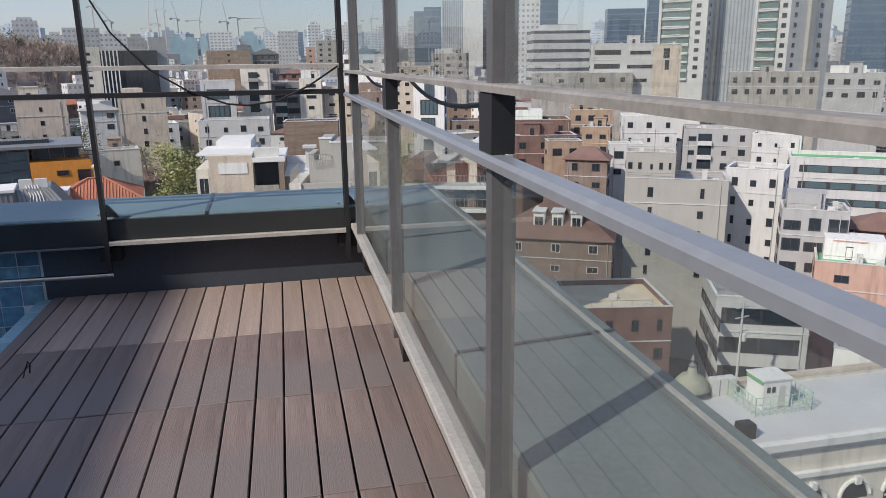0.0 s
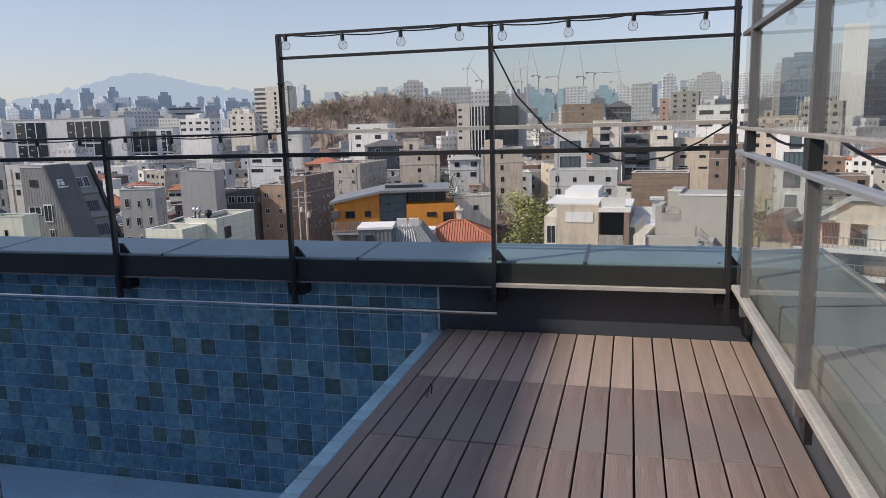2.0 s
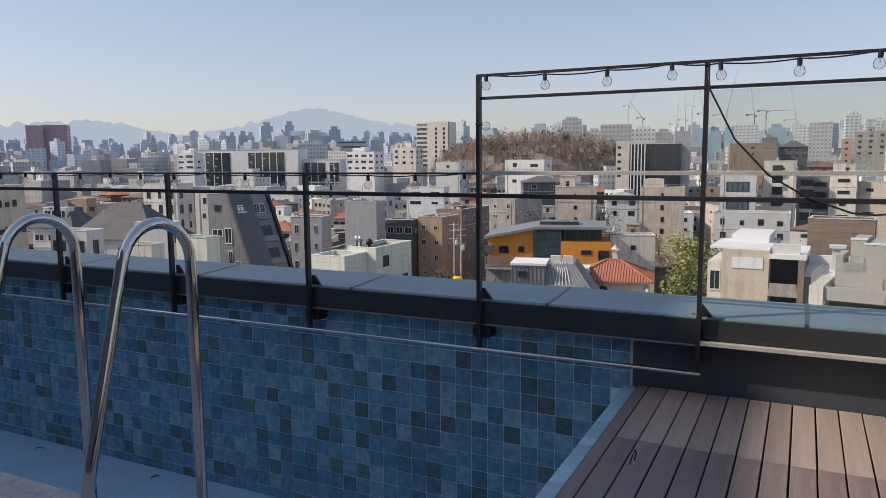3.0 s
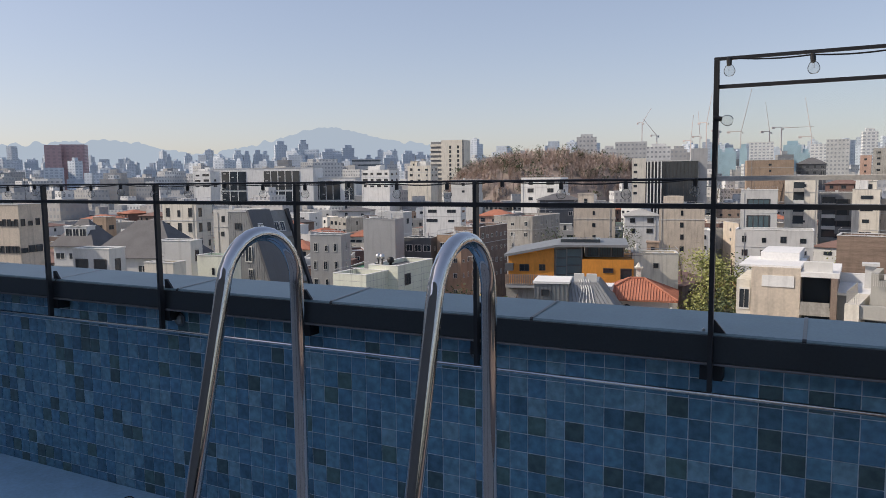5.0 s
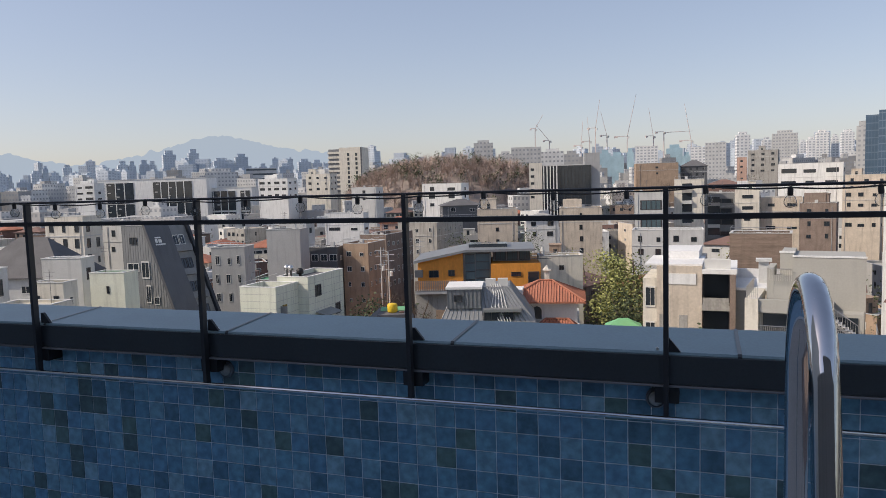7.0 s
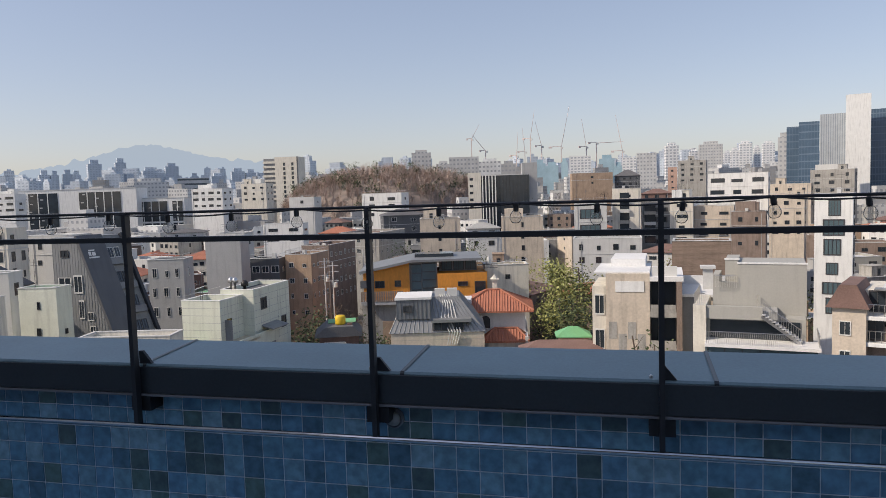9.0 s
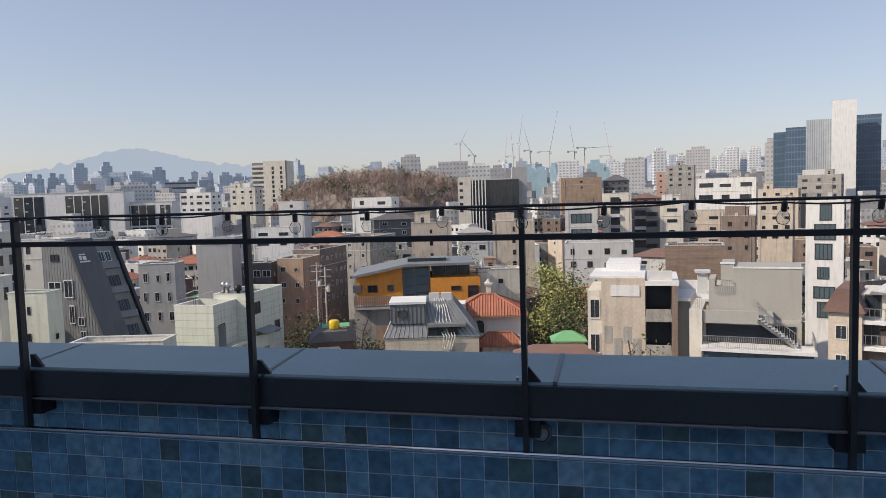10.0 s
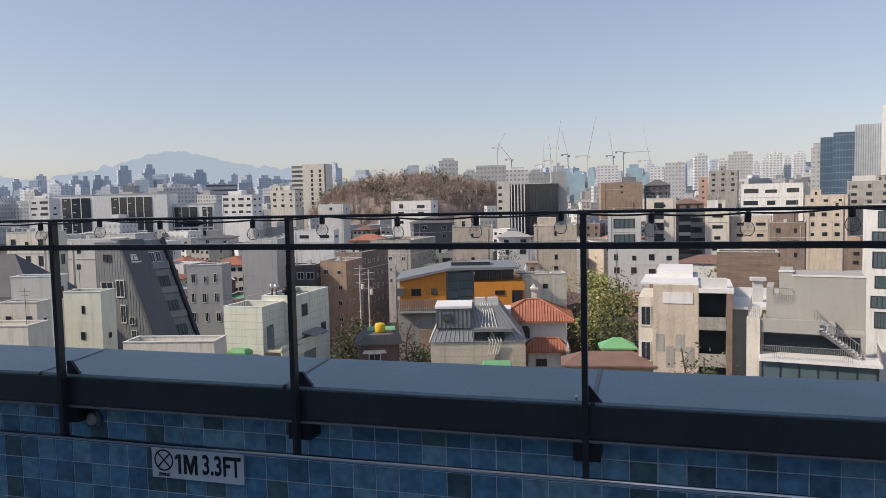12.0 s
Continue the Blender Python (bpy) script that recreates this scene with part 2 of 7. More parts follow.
# ---- mesh helpers ----
class Geo:
    """Collects vertices and faces for one mesh."""

    def __init__(self):
        self.v, self.f = [], []

    def poly(self, pts):
        k = len(self.v)
        self.v += [tuple(p) for p in pts]
        self.f.append(tuple(range(k, k + len(pts))))
        return self

    def ring(self, x0, x1, y0, y1, z0, z1, t):
        """Four walls in one piece, t thick, open above and below."""
        k = len(self.v)
        for z in (z0, z1):
            self.v += [(x0, y0, z), (x1, y0, z), (x1, y1, z), (x0, y1, z), (x0 + t, y0 + t, z), (x1 - t, y0 + t, z), (x1 - t, y1 - t, z), (x0 + t, y1 - t, z)]
        for i in range(4):
            j = (i + 1) % 4
            self.f += [(k + i, k + j, k + 8 + j, k + 8 + i), (k + 4 + j, k + 4 + i, k + 12 + i, k + 12 + j), (k + 8 + i, k + 8 + j, k + 12 + j, k + 12 + i), (k + j, k + i, k + 4 + i, k + 4 + j)]
        return self

    def box(self, x0, x1, y0, y1, z0, z1):
        k = len(self.v)
        self.v += [(x0, y0, z0), (x1, y0, z0), (x1, y1, z0), (x0, y1, z0), (x0, y0, z1), (x1, y0, z1), (x1, y1, z1), (x0, y1, z1)]
        self.f += [tuple(k + i for i in q) for q in ((0, 3, 2, 1), (4, 5, 6, 7), (0, 1, 5, 4), (1, 2, 6, 5), (2, 3, 7, 6), (3, 0, 4, 7))]
        return self

    def prism(self, outline, y0, y1):
        """An outline in x and z, counter-clockwise as seen from -y, drawn out from y0 to y1."""
        k, n = len(self.v), len(outline)
        self.v += [(x, y0, z) for x, z in outline] + [(x, y1, z) for x, z in outline]
        self.f.append(tuple(range(k, k + n)))
        self.f.append(tuple(range(k + 2 * n - 1, k + n - 1, -1)))
        self.f += [(k + i, k + n + i, k + n + (i + 1) % n, k + (i + 1) % n) for i in range(n)]
        return self

    def chamfer(self, x0, x1, y0, y1, z0, z1, c):
        """A block with its upper edges broken."""
        k = len(self.v)
        self.v += [(x0, y0, z0), (x1, y0, z0), (x1, y1, z0), (x0, y1, z0), (x0, y0, z1 - c), (x1, y0, z1 - c), (x1, y1, z1 - c), (x0, y1, z1 - c),
                   (x0 + c, y0 + c, z1), (x1 - c, y0 + c, z1), (x1 - c, y1 - c, z1), (x0 + c, y1 - c, z1)]
        q = [(0, 3, 2, 1), (8, 9, 10, 11)]
        for i in range(4):
            j = (i + 1) % 4
            q += [(i, j, 4 + j, 4 + i), (4 + i, 4 + j, 8 + j, 8 + i)]
        self.f += [tuple(k + i for i in a) for a in q]
        return self

    def tube(self, path, r, n=8, taper=1.0):
        pts = [Vector(p) for p in path]
        k = len(self.v)
        ref = Vector((0.3, 0.2, 0.93))
        for i, p in enumerate(pts):
            d = (pts[min(i + 1, len(pts) - 1)] - pts[max(i - 1, 0)]).normalized()
            side = d.cross(ref)
            if side.length < 0.05:
                side = d.cross(Vector((1, 0, 0)))
            side.normalize()
            up = side.cross(d)
            rr = r * (1 + (taper - 1) * i / max(1, len(pts) - 1))
            for j in range(n):
                a = 2 * math.pi * j / n
                self.v.append(tuple(p + side * math.cos(a) * rr + up * math.sin(a) * rr))
        for i in range(len(pts) - 1):
            for j in range(n):
                a, b = k + i * n + j, k + i * n + (j + 1) % n
                self.f.append((a, a + n, b + n, b))
        self.f.append(tuple(k + j for j in range(n)))
        self.f.append(tuple(k + (len(pts) - 1) * n + n - 1 - j for j in range(n)))
        return self

    def lathe(self, profile, n=12, at=(0, 0, 0)):
        k = len(self.v)
        for r, z in profile:
            for j in range(n):
                a = 2 * math.pi * j / n
                self.v.append((at[0] + r * math.cos(a), at[1] + r * math.sin(a), at[2] + z))
        for i in range(len(profile) - 1):
            for j in range(n):
                a, b = k + i * n + j, k + i * n + (j + 1) % n
                self.f.append((a, b, b + n, a + n))
        self.f.append(tuple(k + n - 1 - j for j in range(n)))
        self.f.append(tuple(k + (len(profile) - 1) * n + j for j in range(n)))
        return self

    def mesh(self, name, *materials, smooth=False):
        me = bpy.data.meshes.new(name)
        me.from_pydata(self.v, [], self.f)
        for m in materials:
            me.materials.append(m)
        if smooth:
            for p in me.polygons:
                p.use_smooth = True
        return me


def part(name, g, material, parent, label="", smooth=False, at=None):
    """One mesh object under a thing or under a part."""
    data = g if isinstance(g, bpy.types.Mesh) else g.mesh(name, material, smooth=smooth)
    ob = new(name, data)
    ob.parent = parent
    if at is not None:
        ob.matrix_local = at
    if label:
        tagged(ob, label)
    return ob


def root(name, label, category, at=None, group="", kind=""):
    ob = new(name)
    ob.empty_display_size = 0.2
    if at is not None:
        ob.matrix_world = at
    return tagged(ob, label, category, group, kind)


def single(name, g, material, label, category, kind="", group="", smooth=False):
    return tagged(new(name, g.mesh(name, material, smooth=smooth)), label, category, group, kind)


# ---- the roof terrace: deck, pool, parapet ----
DECK_L, DECK_R = -1.89, 0.165
POOL_Z = -1.45
floor = single("floor", Geo().box(DECK_L, 0.17, -7.0, 0.16, -0.30, -0.035), UNDER, "substructure under the timber deck, painted shade-dark", "floor", "structure")
single("terrace_floor", Geo().chamfer(-15.0, -1.95, -7.0, -2.59, -0.30, 0.0, 0.008), GRANITE, "rough grey granite paving along the pool edge", "floor", "structure")
single("pool_floor", Geo().box(-15.0, -1.99, -2.45, 0.15, POOL_Z - 0.2, POOL_Z), POOLFLOOR, "light blue floor of the emptied pool", "floor", "structure")
single("pool_floor_step", Geo().chamfer(-15.0, -1.99, -2.45, -0.16, POOL_Z + 0.002, POOL_Z + 0.035, 0.01), POOLFLOOR, "slightly raised light blue panel of the pool floor", "floor", "structure")
single("wall_pool_south", Geo().box(-15.0, -1.95, -2.62, -2.45, POOL_Z - 0.2, -0.302), GROUT, "pool wall under the granite edge", "wall", "structure")
single("wall_pool_west", Geo().box(-15.4, -15.0, -2.62, 0.16, POOL_Z - 0.2, 0.34), GROUT, "short end wall of the pool", "wall", "structure")
single("wall_pool_east", Geo().box(-1.99, -1.895, -2.45, 0.15, POOL_Z - 0.2, -0.045), GROUT, "pool wall below the deck edge", "wall", "structure")
wall_n = single("wall_north", Geo().box(-15.4, 0.60, 0.162, 0.56, -2.2, 0.50), GROUT, "parapet wall behind the pool, grouted", "wall", "structure")
single("wall_deck_end", Geo().box(-1.93, 0.17, 0.135, 0.158, -0.034, 0.36), DARKWALL, "glossy charcoal wall panel at the end of the deck", "wall", "structure")
wall_e = single("wall_east", Geo().box(0.172, 0.60, -7.0, 0.16, -2.2, 0.47), DARKWALL, "charcoal parapet wall beside the deck", "wall", "structure")

# pale edge tiles of the pool beside the deck
edge = root("pool_edge", "pale blue tile edging between pool and deck", "edging", kind="structure")
em = Geo().chamfer(0, 0.085, -0.062, 0.062, -0.045, -0.012, 0.004).mesh("tile", PALEBLUE)
for i in range(20):
    part("tile", em, None, edge, at=pose(-1.985, 0.08 - i * 0.128, 0))

# parapet capping: sheets with standing joints
def capping(name, label, edges, turn, sheet):
    c = root(name, label, "capping", turn, kind="structure")
    sec = ((0.050, 0.345), (0.050, 0.512), (0.060, 0.524), (0.600, 0.552), (0.610, 0.544), (0.610, 0.36), (0.590, 0.36), (0.590, 0.53), (0.07, 0.502), (0.07, 0.345))
    m = len(sec)
    for a, b in zip(edges, edges[1:]):
        g = Geo()
        x0, x1 = a + 0.003, b - 0.003
        g.v = [(x0, y, z) for y, z in sec] + [(x1, y, z) for y, z in sec]
        g.f = [(j, m + j, m + (j + 1) % m, (j + 1) % m) for j in range(m)] + [tuple(range(m)), tuple(range(2 * m - 1, m - 1, -1))]
        part("cap_sheet", g, sheet, c)
    for b in edges[1:-1]:
        k = 0.011
        part("joint", Geo().poly([(b - k, 0.046, 0.349), (b + k, 0.046, 0.349), (b + k, 0.046, 0.517), (b - k, 0.046, 0.517)])
             .poly([(b - k, 0.058, 0.5285), (b + k, 0.058, 0.5285), (b + k, 0.605, 0.5565), (b - k, 0.605, 0.5565)])
             .poly([(b - k, 0.046, 0.517), (b + k, 0.046, 0.517), (b + k, 0.058, 0.5285), (b - k, 0.058, 0.5285)]), FASCIA, c, "dark joint strip")
    return c


capping("cap_north", "blue-grey sheet metal capping on the parapet", [-0.895 - 1.615 * k for k in range(9, -1, -1)] + [0.12], None, CAPM)
cap_e = capping("cap_east", "dusty grey-green sheet metal capping on the side parapet", [-0.60, 1.0, 2.62, 4.25, 5.9, 7.0], Matrix.Translation((0.075, 0, 0)) @ pose(0, 0, 0, 0, 0, -90), CAPE)
for a, b, z in ((0.548, 0.566, 0.556), (0.520, 0.530, 0.5535)):
    part("ridge_strip", Geo().chamfer(-0.6, 7.0, a, b, 0.54, z, 0.002), GREYSTEEL if a < 0.54 else PALE, cap_e, "pale folded strip")
single("fascia_north", Geo().chamfer(-15.2, 0.12, 0.036, 0.045, 0.349, 0.508, 0.003), FASCIA, "charcoal metal fascia below the capping", "fascia", "structure")
single("fascia_lip", Geo().chamfer(-15.2, -1.5, 0.022, 0.150, 0.333, 0.345, 0.003), GREYSTEEL, "thin grey folded lip under the charcoal fascia", "fascia", "structure")

# hotel body below, and unseen blocks added round the terrace
single("hotel_body", Geo().box(-15.6, 0.72, -14.0, 0.60, -46.0, -2.21), HOTEL, "lower storeys of the hotel under the roof terrace", "building", "structure")
# Unseen slab added to shade the pool; its pale face bounces light.
single("hotel_wing", Geo().box(-16.8, -16.2, -14.0, 0.55, -46.0, 14.25), PALEBOUNCE, "unseen pale slab added to shade the pool", "building", "structure")
# Unseen closing wall, kept dark for the chrome to mirror.
single("hotel_back_wall", Geo().box(-15.4, -5.2, -14.0, -7.001, -2.2, 3.2), HOTEL, "dark grey wall of the roof storey behind the terrace", "wall", "structure")
# Unseen block, added to darken reflections in the chrome hoops.
single("hotel_stair_tower", Geo().box(-5.198, 1.2, -14.0, -7.001, -2.2, 4.6), HOTEL, "unseen dark block added for chrome reflections", "wall", "structure")


# ---- railings round the terrace ----
def bar(x0, x1, y0, y1, z0, z1, c=0.003):
    return Geo().chamfer(x0, x1, y0, y1, z0, z1, c)


POSTS = [-1.5 * k for k in range(0, 10)]
railing = root("railing", "dark steel railing with clear glass panels along the parapet", "railing")
for i, x in enumerate(POSTS):
    high = i <= 2
    part("post", bar(x - 0.0135, x + 0.0135, -0.022, 0.022, 0.165, 2.095 if high else 1.425), STEEL, railing)
    part("bracket", Geo().chamfer(x - 0.062, x + 0.066, 0.03, 0.150, 0.242, 0.332, 0.004), BLACKPL, railing)
    part("gusset", Geo().prism([(x - 0.006, 0.30), (x + 0.006, 0.30), (x + 0.006, 0.50), (x - 0.006, 0.50)], 0.0, 0.05), STEEL, railing)
    part("foot_plate", Geo().prism([(x - 0.01, 0.525), (x + 0.075, 0.525), (x + 0.015, 0.60), (x - 0.01, 0.60)], 0.055, 0.075), STEEL, railing)
    for s in (-0.05, 0.05):
        part("bolt", Geo().lathe([(0.009, 0.525), (0.009, 0.538), (0.004, 0.543)], 8, (x + s, 0.085, 0)), BARE, railing)
part("rail", bar(-13.5, 0.02, -0.018, 0.018, 1.255, 1.285), STEEL, railing)
part("top_wire", Geo().tube([(-13.5, 0, 1.425), (-3.0, 0, 1.425)], 0.008, 8), STEEL, railing)
part("lower_tube", Geo().tube([(-13.5, -0.012, 0.166), (-1.48, -0.012, 0.166)], 0.0155, 12), CHROME, railing, "bare aluminium tube", True)
part("rail", bar(-3.0, 0.02, -0.018, 0.018, 1.415, 1.442), PALE, railing)
part("rail", bar(-3.0, 0.02, -0.014, 0.014, 1.932, 1.952), STEEL, railing)
part("rail", bar(-3.015, 0.02, -0.012, 0.012, 2.088, 2.106), STEEL, railing)
part("bottom_rail", bar(-1.5, 0.0, -0.02, 0.02, 0.352, 0.378), PALE, railing, "pale dusty aluminium rail")


def pane(x0, x1, z0, z1, y=0.0, material=GLASS):
    ob = part("glass_panel", Geo().poly([(x0, y, z0), (x1, y, z0), (x1, y, z1), (x0, y, z1)]), material, railing, "clear glass")
    ob.visible_shadow = False


for i in range(len(POSTS) - 1):
    a, b = POSTS[i + 1] + 0.018, POSTS[i] - 0.018
    if i == 0:
        pane(a, b, 0.380, 1.253)
    if i < 2:
        pane(a, b, 1.445, 1.926, material=DUSTY if i == 0 else GLASS)

# side balustrade beside the deck, two tiers of glass
FX = 0.05
side = root("glass_balustrade", "grey steel balustrade with two tiers of glass beside the deck", "balustrade")
SY = [-0.35 - 1.5 * k for k in range(0, 5)]
for y in SY:
    part("post", bar(FX - 0.022, FX + 0.03, y - 0.021, y + 0.021, 0.30, 1.239), GREYSTEEL, side)
    part("post", bar(FX - 0.022, FX + 0.03, y - 0.022, y + 0.022, 1.401, 2.6), GREYSTEEL, side)
    part("connector", bar(FX - 0.03, FX + 0.018, y - 0.045, y + 0.048, 1.264, 1.383), STEEL, side, "dark steel plate between the tiers")
    part("foot", Geo().prism([(y - 0.05, 0.20), (y + 0.05, 0.24), (y + 0.05, 0.384), (y - 0.05, 0.384)], 0, 0.03), STEEL, side, at=Matrix.Translation((FX + 0.04, 0, 0)) @ pose(0, 0, 0, 0, 0, 90))
part("corner_post", bar(-0.018, 0.018, 0.02, 0.06, 0.17, 2.6), STEEL, side)
part("hand_rail", bar(FX - 0.042, FX + 0.008, -7.0, 0.0, 1.240, 1.263, 0.008), RAILGREY, side, "wide flat grey rail")
part("upper_sill", bar(FX - 0.034, FX + 0.012, -7.0, 0.0, 1.384, 1.4005, 0.004), SILL, side, "dusty grey sill")
part("rail", bar(FX - 0.02, FX + 0.025, -7.0, 0.0, 1.93, 1.955), GREYSTEEL, side)
part("bottom_rail", bar(FX - 0.03, FX + 0.03, -7.0, -0.02, 0.385, 0.415, 0.005), PALE, side, "pale dusty aluminium rail")
for i, y in enumerate(SY):
    y0, y1 = (y + 0.03, (SY[i - 1] - 0.03) if i else -0.01)
    for z0, z1 in ((0.417, 1.238), (1.402, 2.6)):
        ob = part("glass_panel", Geo().poly([(FX, y1, z0), (FX, y0, z0), (FX, y0, z1), (FX, y1, z1)]), VEIL if z0 < 1 else DUSTY, side, "dusty glass")
        ob.visible_shadow = False


# string of bulbs along the rails
def bulb_mesh():
    g = Geo()
    g.lathe([(0.006, -0.082), (0.020, -0.078), (0.030, -0.062), (0.031, -0.048), (0.024, -0.030), (0.014, -0.018), (0.012, -0.010)], 12)
    return g.mesh("glass", BULBGLASS, smooth=True)


BULB = bulb_mesh()
SOCKET = Geo().lathe([(0.011, -0.022), (0.014, -0.014), (0.014, 0.020), (0.008, 0.026)], 10).mesh("socket", BLACKPL)
FILA = Geo().tube([(-0.004, 0, -0.02), (-0.003, 0, -0.05), (0.003, 0, -0.05), (0.004, 0, -0.02)], 0.0012, 5).mesh("filament", BARE)


def sag(points, drop, per=6):
    out = []
    for (x0, y0, z0), (x1, y1, z1) in zip(points, points[1:]):
        for k in range(per):
            f = k / per
            out.append((x0 + (x1 - x0) * f, y0 + (y1 - y0) * f, z0 + (z1 - z0) * f - drop * 4 * f * (1 - f)))
    out.append(points[-1])
    return out


def light_string(label, xs, z, drop):
    r = root("string_lights", label, "string lights")
    pts = []
    for i, x in enumerate(xs):
        pts.append((x, -0.026 + 0.008 * (i % 2), z + (0.012 if i % 3 == 0 else -0.004)))
    part("cable", Geo().tube(sag(pts, drop), 0.0045, 6), BLACKPL, r, "black cable")
    for (x, y, zz) in pts:
        tilt = random.uniform(-9, 9)
        s = part("socket", SOCKET, None, r, at=pose(x, y, zz - 0.02, tilt, tilt * 0.7, 0))
        b = part("bulb", BULB, None, r, "clear glass bulb", at=pose(x, y, zz - 0.02, tilt, tilt * 0.7, 0))
        b.visible_shadow = False
        part("filament", FILA, None, b)
    return r


random.seed(4)
light_string("black festoon cable with clear bulbs on the high rail", [-2.934, -2.517, -2.101, -1.705, -1.423, -1.001, -0.604, -0.186], 2.083, 0.012)
light_string("black festoon cable with clear bulbs along the low rail", [-3.1 - 0.4 * k for k in range(20)] + [-11.26 - 0.4 * k for k in range(5)], 1.415, 0.010)
one = root("string_lights", "single clear bulb on the tall end post", "string lights")
part("socket", SOCKET, None, one, at=pose(-2.985, -0.03, 1.765, 0, -75, 0))
part("bulb", BULB, None, one, "clear glass bulb", at=pose(-2.985, -0.03, 1.765, 0, -75, 0))
part("cable", Geo().tube(sag([(-2.99, -0.028, 2.08), (-2.985, -0.032, 1.765), (-2.995, -0.028, 1.43)], 0.006), 0.0045, 6), BLACKPL, one)
cable = Geo().tube([(-1.495, -0.025, 2.06), (-1.48, -0.03, 1.93), (-1.33, -0.03, 1.63), (-1.14, -0.03, 1.42), (-0.93, -0.03, 1.29), (-0.70, -0.03, 1.205), (-0.58, -0.03, 1.195),
                    (-0.40, -0.03, 1.22), (-0.20, -0.03, 1.31), (-0.02, -0.03, 1.425)], 0.006, 6)
single("slack_cable", cable, BLACKPL, "slack black cable hanging across the glass railing", "cable", smooth=True)
cable2 = Geo().tube(sag([(0.10, -0.38, 1.40), (0.11, -1.85, 1.395), (0.09, -3.35, 1.385)], 0.07, 9), 0.007, 6)
single("slack_cable", cable2, BLACKPL, "slack black cable behind the side balustrade", "cable", smooth=True)
single("cable_knot", Geo().lathe([(0.002, -0.085), (0.016, -0.03), (0.018, 0.02), (0.002, 0.09)], 8), BLACKPL, "black cable joint wrapped in tape on the rail", "cable joint").matrix_world = pose(-11.06, -0.02, 1.40, 0, 90, 0)

# pool ladder handles
def handle(x):
    r = root("pool_handrail", "polished stainless steel pool handrail hoop on the granite edge", "handrail", Matrix.Translation((x, 0.035, 0)), "pool handrails")
    pts = [(0, -3.03, 0.0), (0, -2.955, 0.36), (0, -2.875, 0.66), (0, -2.80, 0.95)]
    cy, cz, rad = -2.575, 1.088, 0.183
    for k in range(0, 15):
        a = math.radians(168 - k * 12)
        pts.append((0, cy + rad * math.cos(a) * 1.0, cz + rad * math.sin(a)))
    pts += [(0, -2.393, 0.8), (0, -2.393, 0.2), (0, -2.395, -0.5), (0, -2.40, -1.2)]
    part("tube", Geo().tube(pts, 0.0245, 20), CHROME, r, smooth=True)
    part("base_flange", Geo().lathe([(0.05, 0.0), (0.05, 0.006), (0.034, 0.016), (0.027, 0.018)], 20, (0, -3.03, 0)), CHROME, r)


handle(-4.13)
handle(-3.373)

# round lamps on the pool wall
def pool_lamp(x):
    r = root("wall_lamp", "round grey lamp with a domed glass on the pool wall", "lamp", pose(x, 0.150, 0.235, 90, 0, 0), "pool wall lamps")
    part("ring", Geo().lathe([(0.058, 0.0), (0.058, 0.018), (0.048, 0.026), (0.044, 0.02)], 20), GREYSTEEL, r)
    part("dome", Geo().lathe([(0.044, 0.018), (0.040, 0.034), (0.028, 0.046), (0.010, 0.052)], 20), mat("frosted lamp dome", (0.30, 0.30, 0.28), 0.25, 0, 0.3, 30), r, "frosted glass dome", True)


for x in (-4.56, -7.44, -11.92):
    pool_lamp(x)

# depth sign
sign = root("depth_sign", "white depth sign with black lettering on the pool wall", "sign", pose(-11.205, 0.128, 0.008))
part("plate", Geo().chamfer(-0.302, 0.302, -0.088, 0.088, 0, 0.006, 0.002), WHITE, sign, at=pose(0, 0, 0, 90, 0, 0))


def lettering(text, x, z, size, parent, material, wide=1.0, thick=0.0):
    cu = bpy.data.curves.new("lettering", "FONT")
    cu.body, cu.size, cu.extrude, cu.offset = text, size, 0.0006, thick
    cu.align_x, cu.align_y = "CENTER", "CENTER"
    cu.materials.append(material)
    ob = new("lettering", cu)
    ob.parent = parent
    ob.matrix_local = pose(x, -0.008, z, 90, 0, 0) @ Matrix.Diagonal((wide, 1, 1, 1))
    return ob


lettering("3.3FT", 0.160, 0.004, 0.158, sign, BLACKINK, 0.70, 0.0034)
one = Geo().box(-0.122, -0.103, -0.0086, -0.0080, -0.055, 0.060).prism([(-0.143, 0.026), (-0.122, 0.036), (-0.122, 0.060), (-0.143, 0.044)], -0.0086, -0.0080)
part("lettering", one, BLACKINK, sign, "the figure 1")
emm = Geo()
for outline in ([(-0.085, -0.055), (-0.066, -0.055), (-0.066, 0.060), (-0.085, 0.060)], [(-0.013, -0.055), (0.006, -0.055), (0.006, 0.060), (-0.013, 0.060)],
                [(-0.0655, 0.060), (-0.0655, 0.012), (-0.0470, -0.055), (-0.0400, -0.055), (-0.0400, -0.005), (-0.0590, 0.060)], [(-0.0395, -0.055), (-0.0320, -0.055), (-0.0135, 0.012), (-0.0135, 0.060), (-0.0200, 0.060), (-0.0395, -0.005)]):
    emm.prism(outline, -0.0086, -0.0080)
part("lettering", emm, BLACKINK, sign, "the letter M")
lettering("DIVING", -0.218, -0.068, 0.026, sign, BLACKINK, 0.9, 0.0008)
ring = Geo()
for k in range(32):
    a0, a1 = 2 * math.pi * k / 32, 2 * math.pi * (k + 1) / 32
    ring.poly([(0.055 * math.cos(a0), -0.009, 0.055 * math.sin(a0)), (0.055 * math.cos(a1), -0.009, 0.055 * math.sin(a1)), (0.064 * math.cos(a1), -0.009, 0.064 * math.sin(a1)), (0.064 * math.cos(a0), -0.009, 0.064 * math.sin(a0))])
part("symbol_ring", ring, BLACKINK, sign, "black ring", at=pose(-0.218, 0, 0.018))
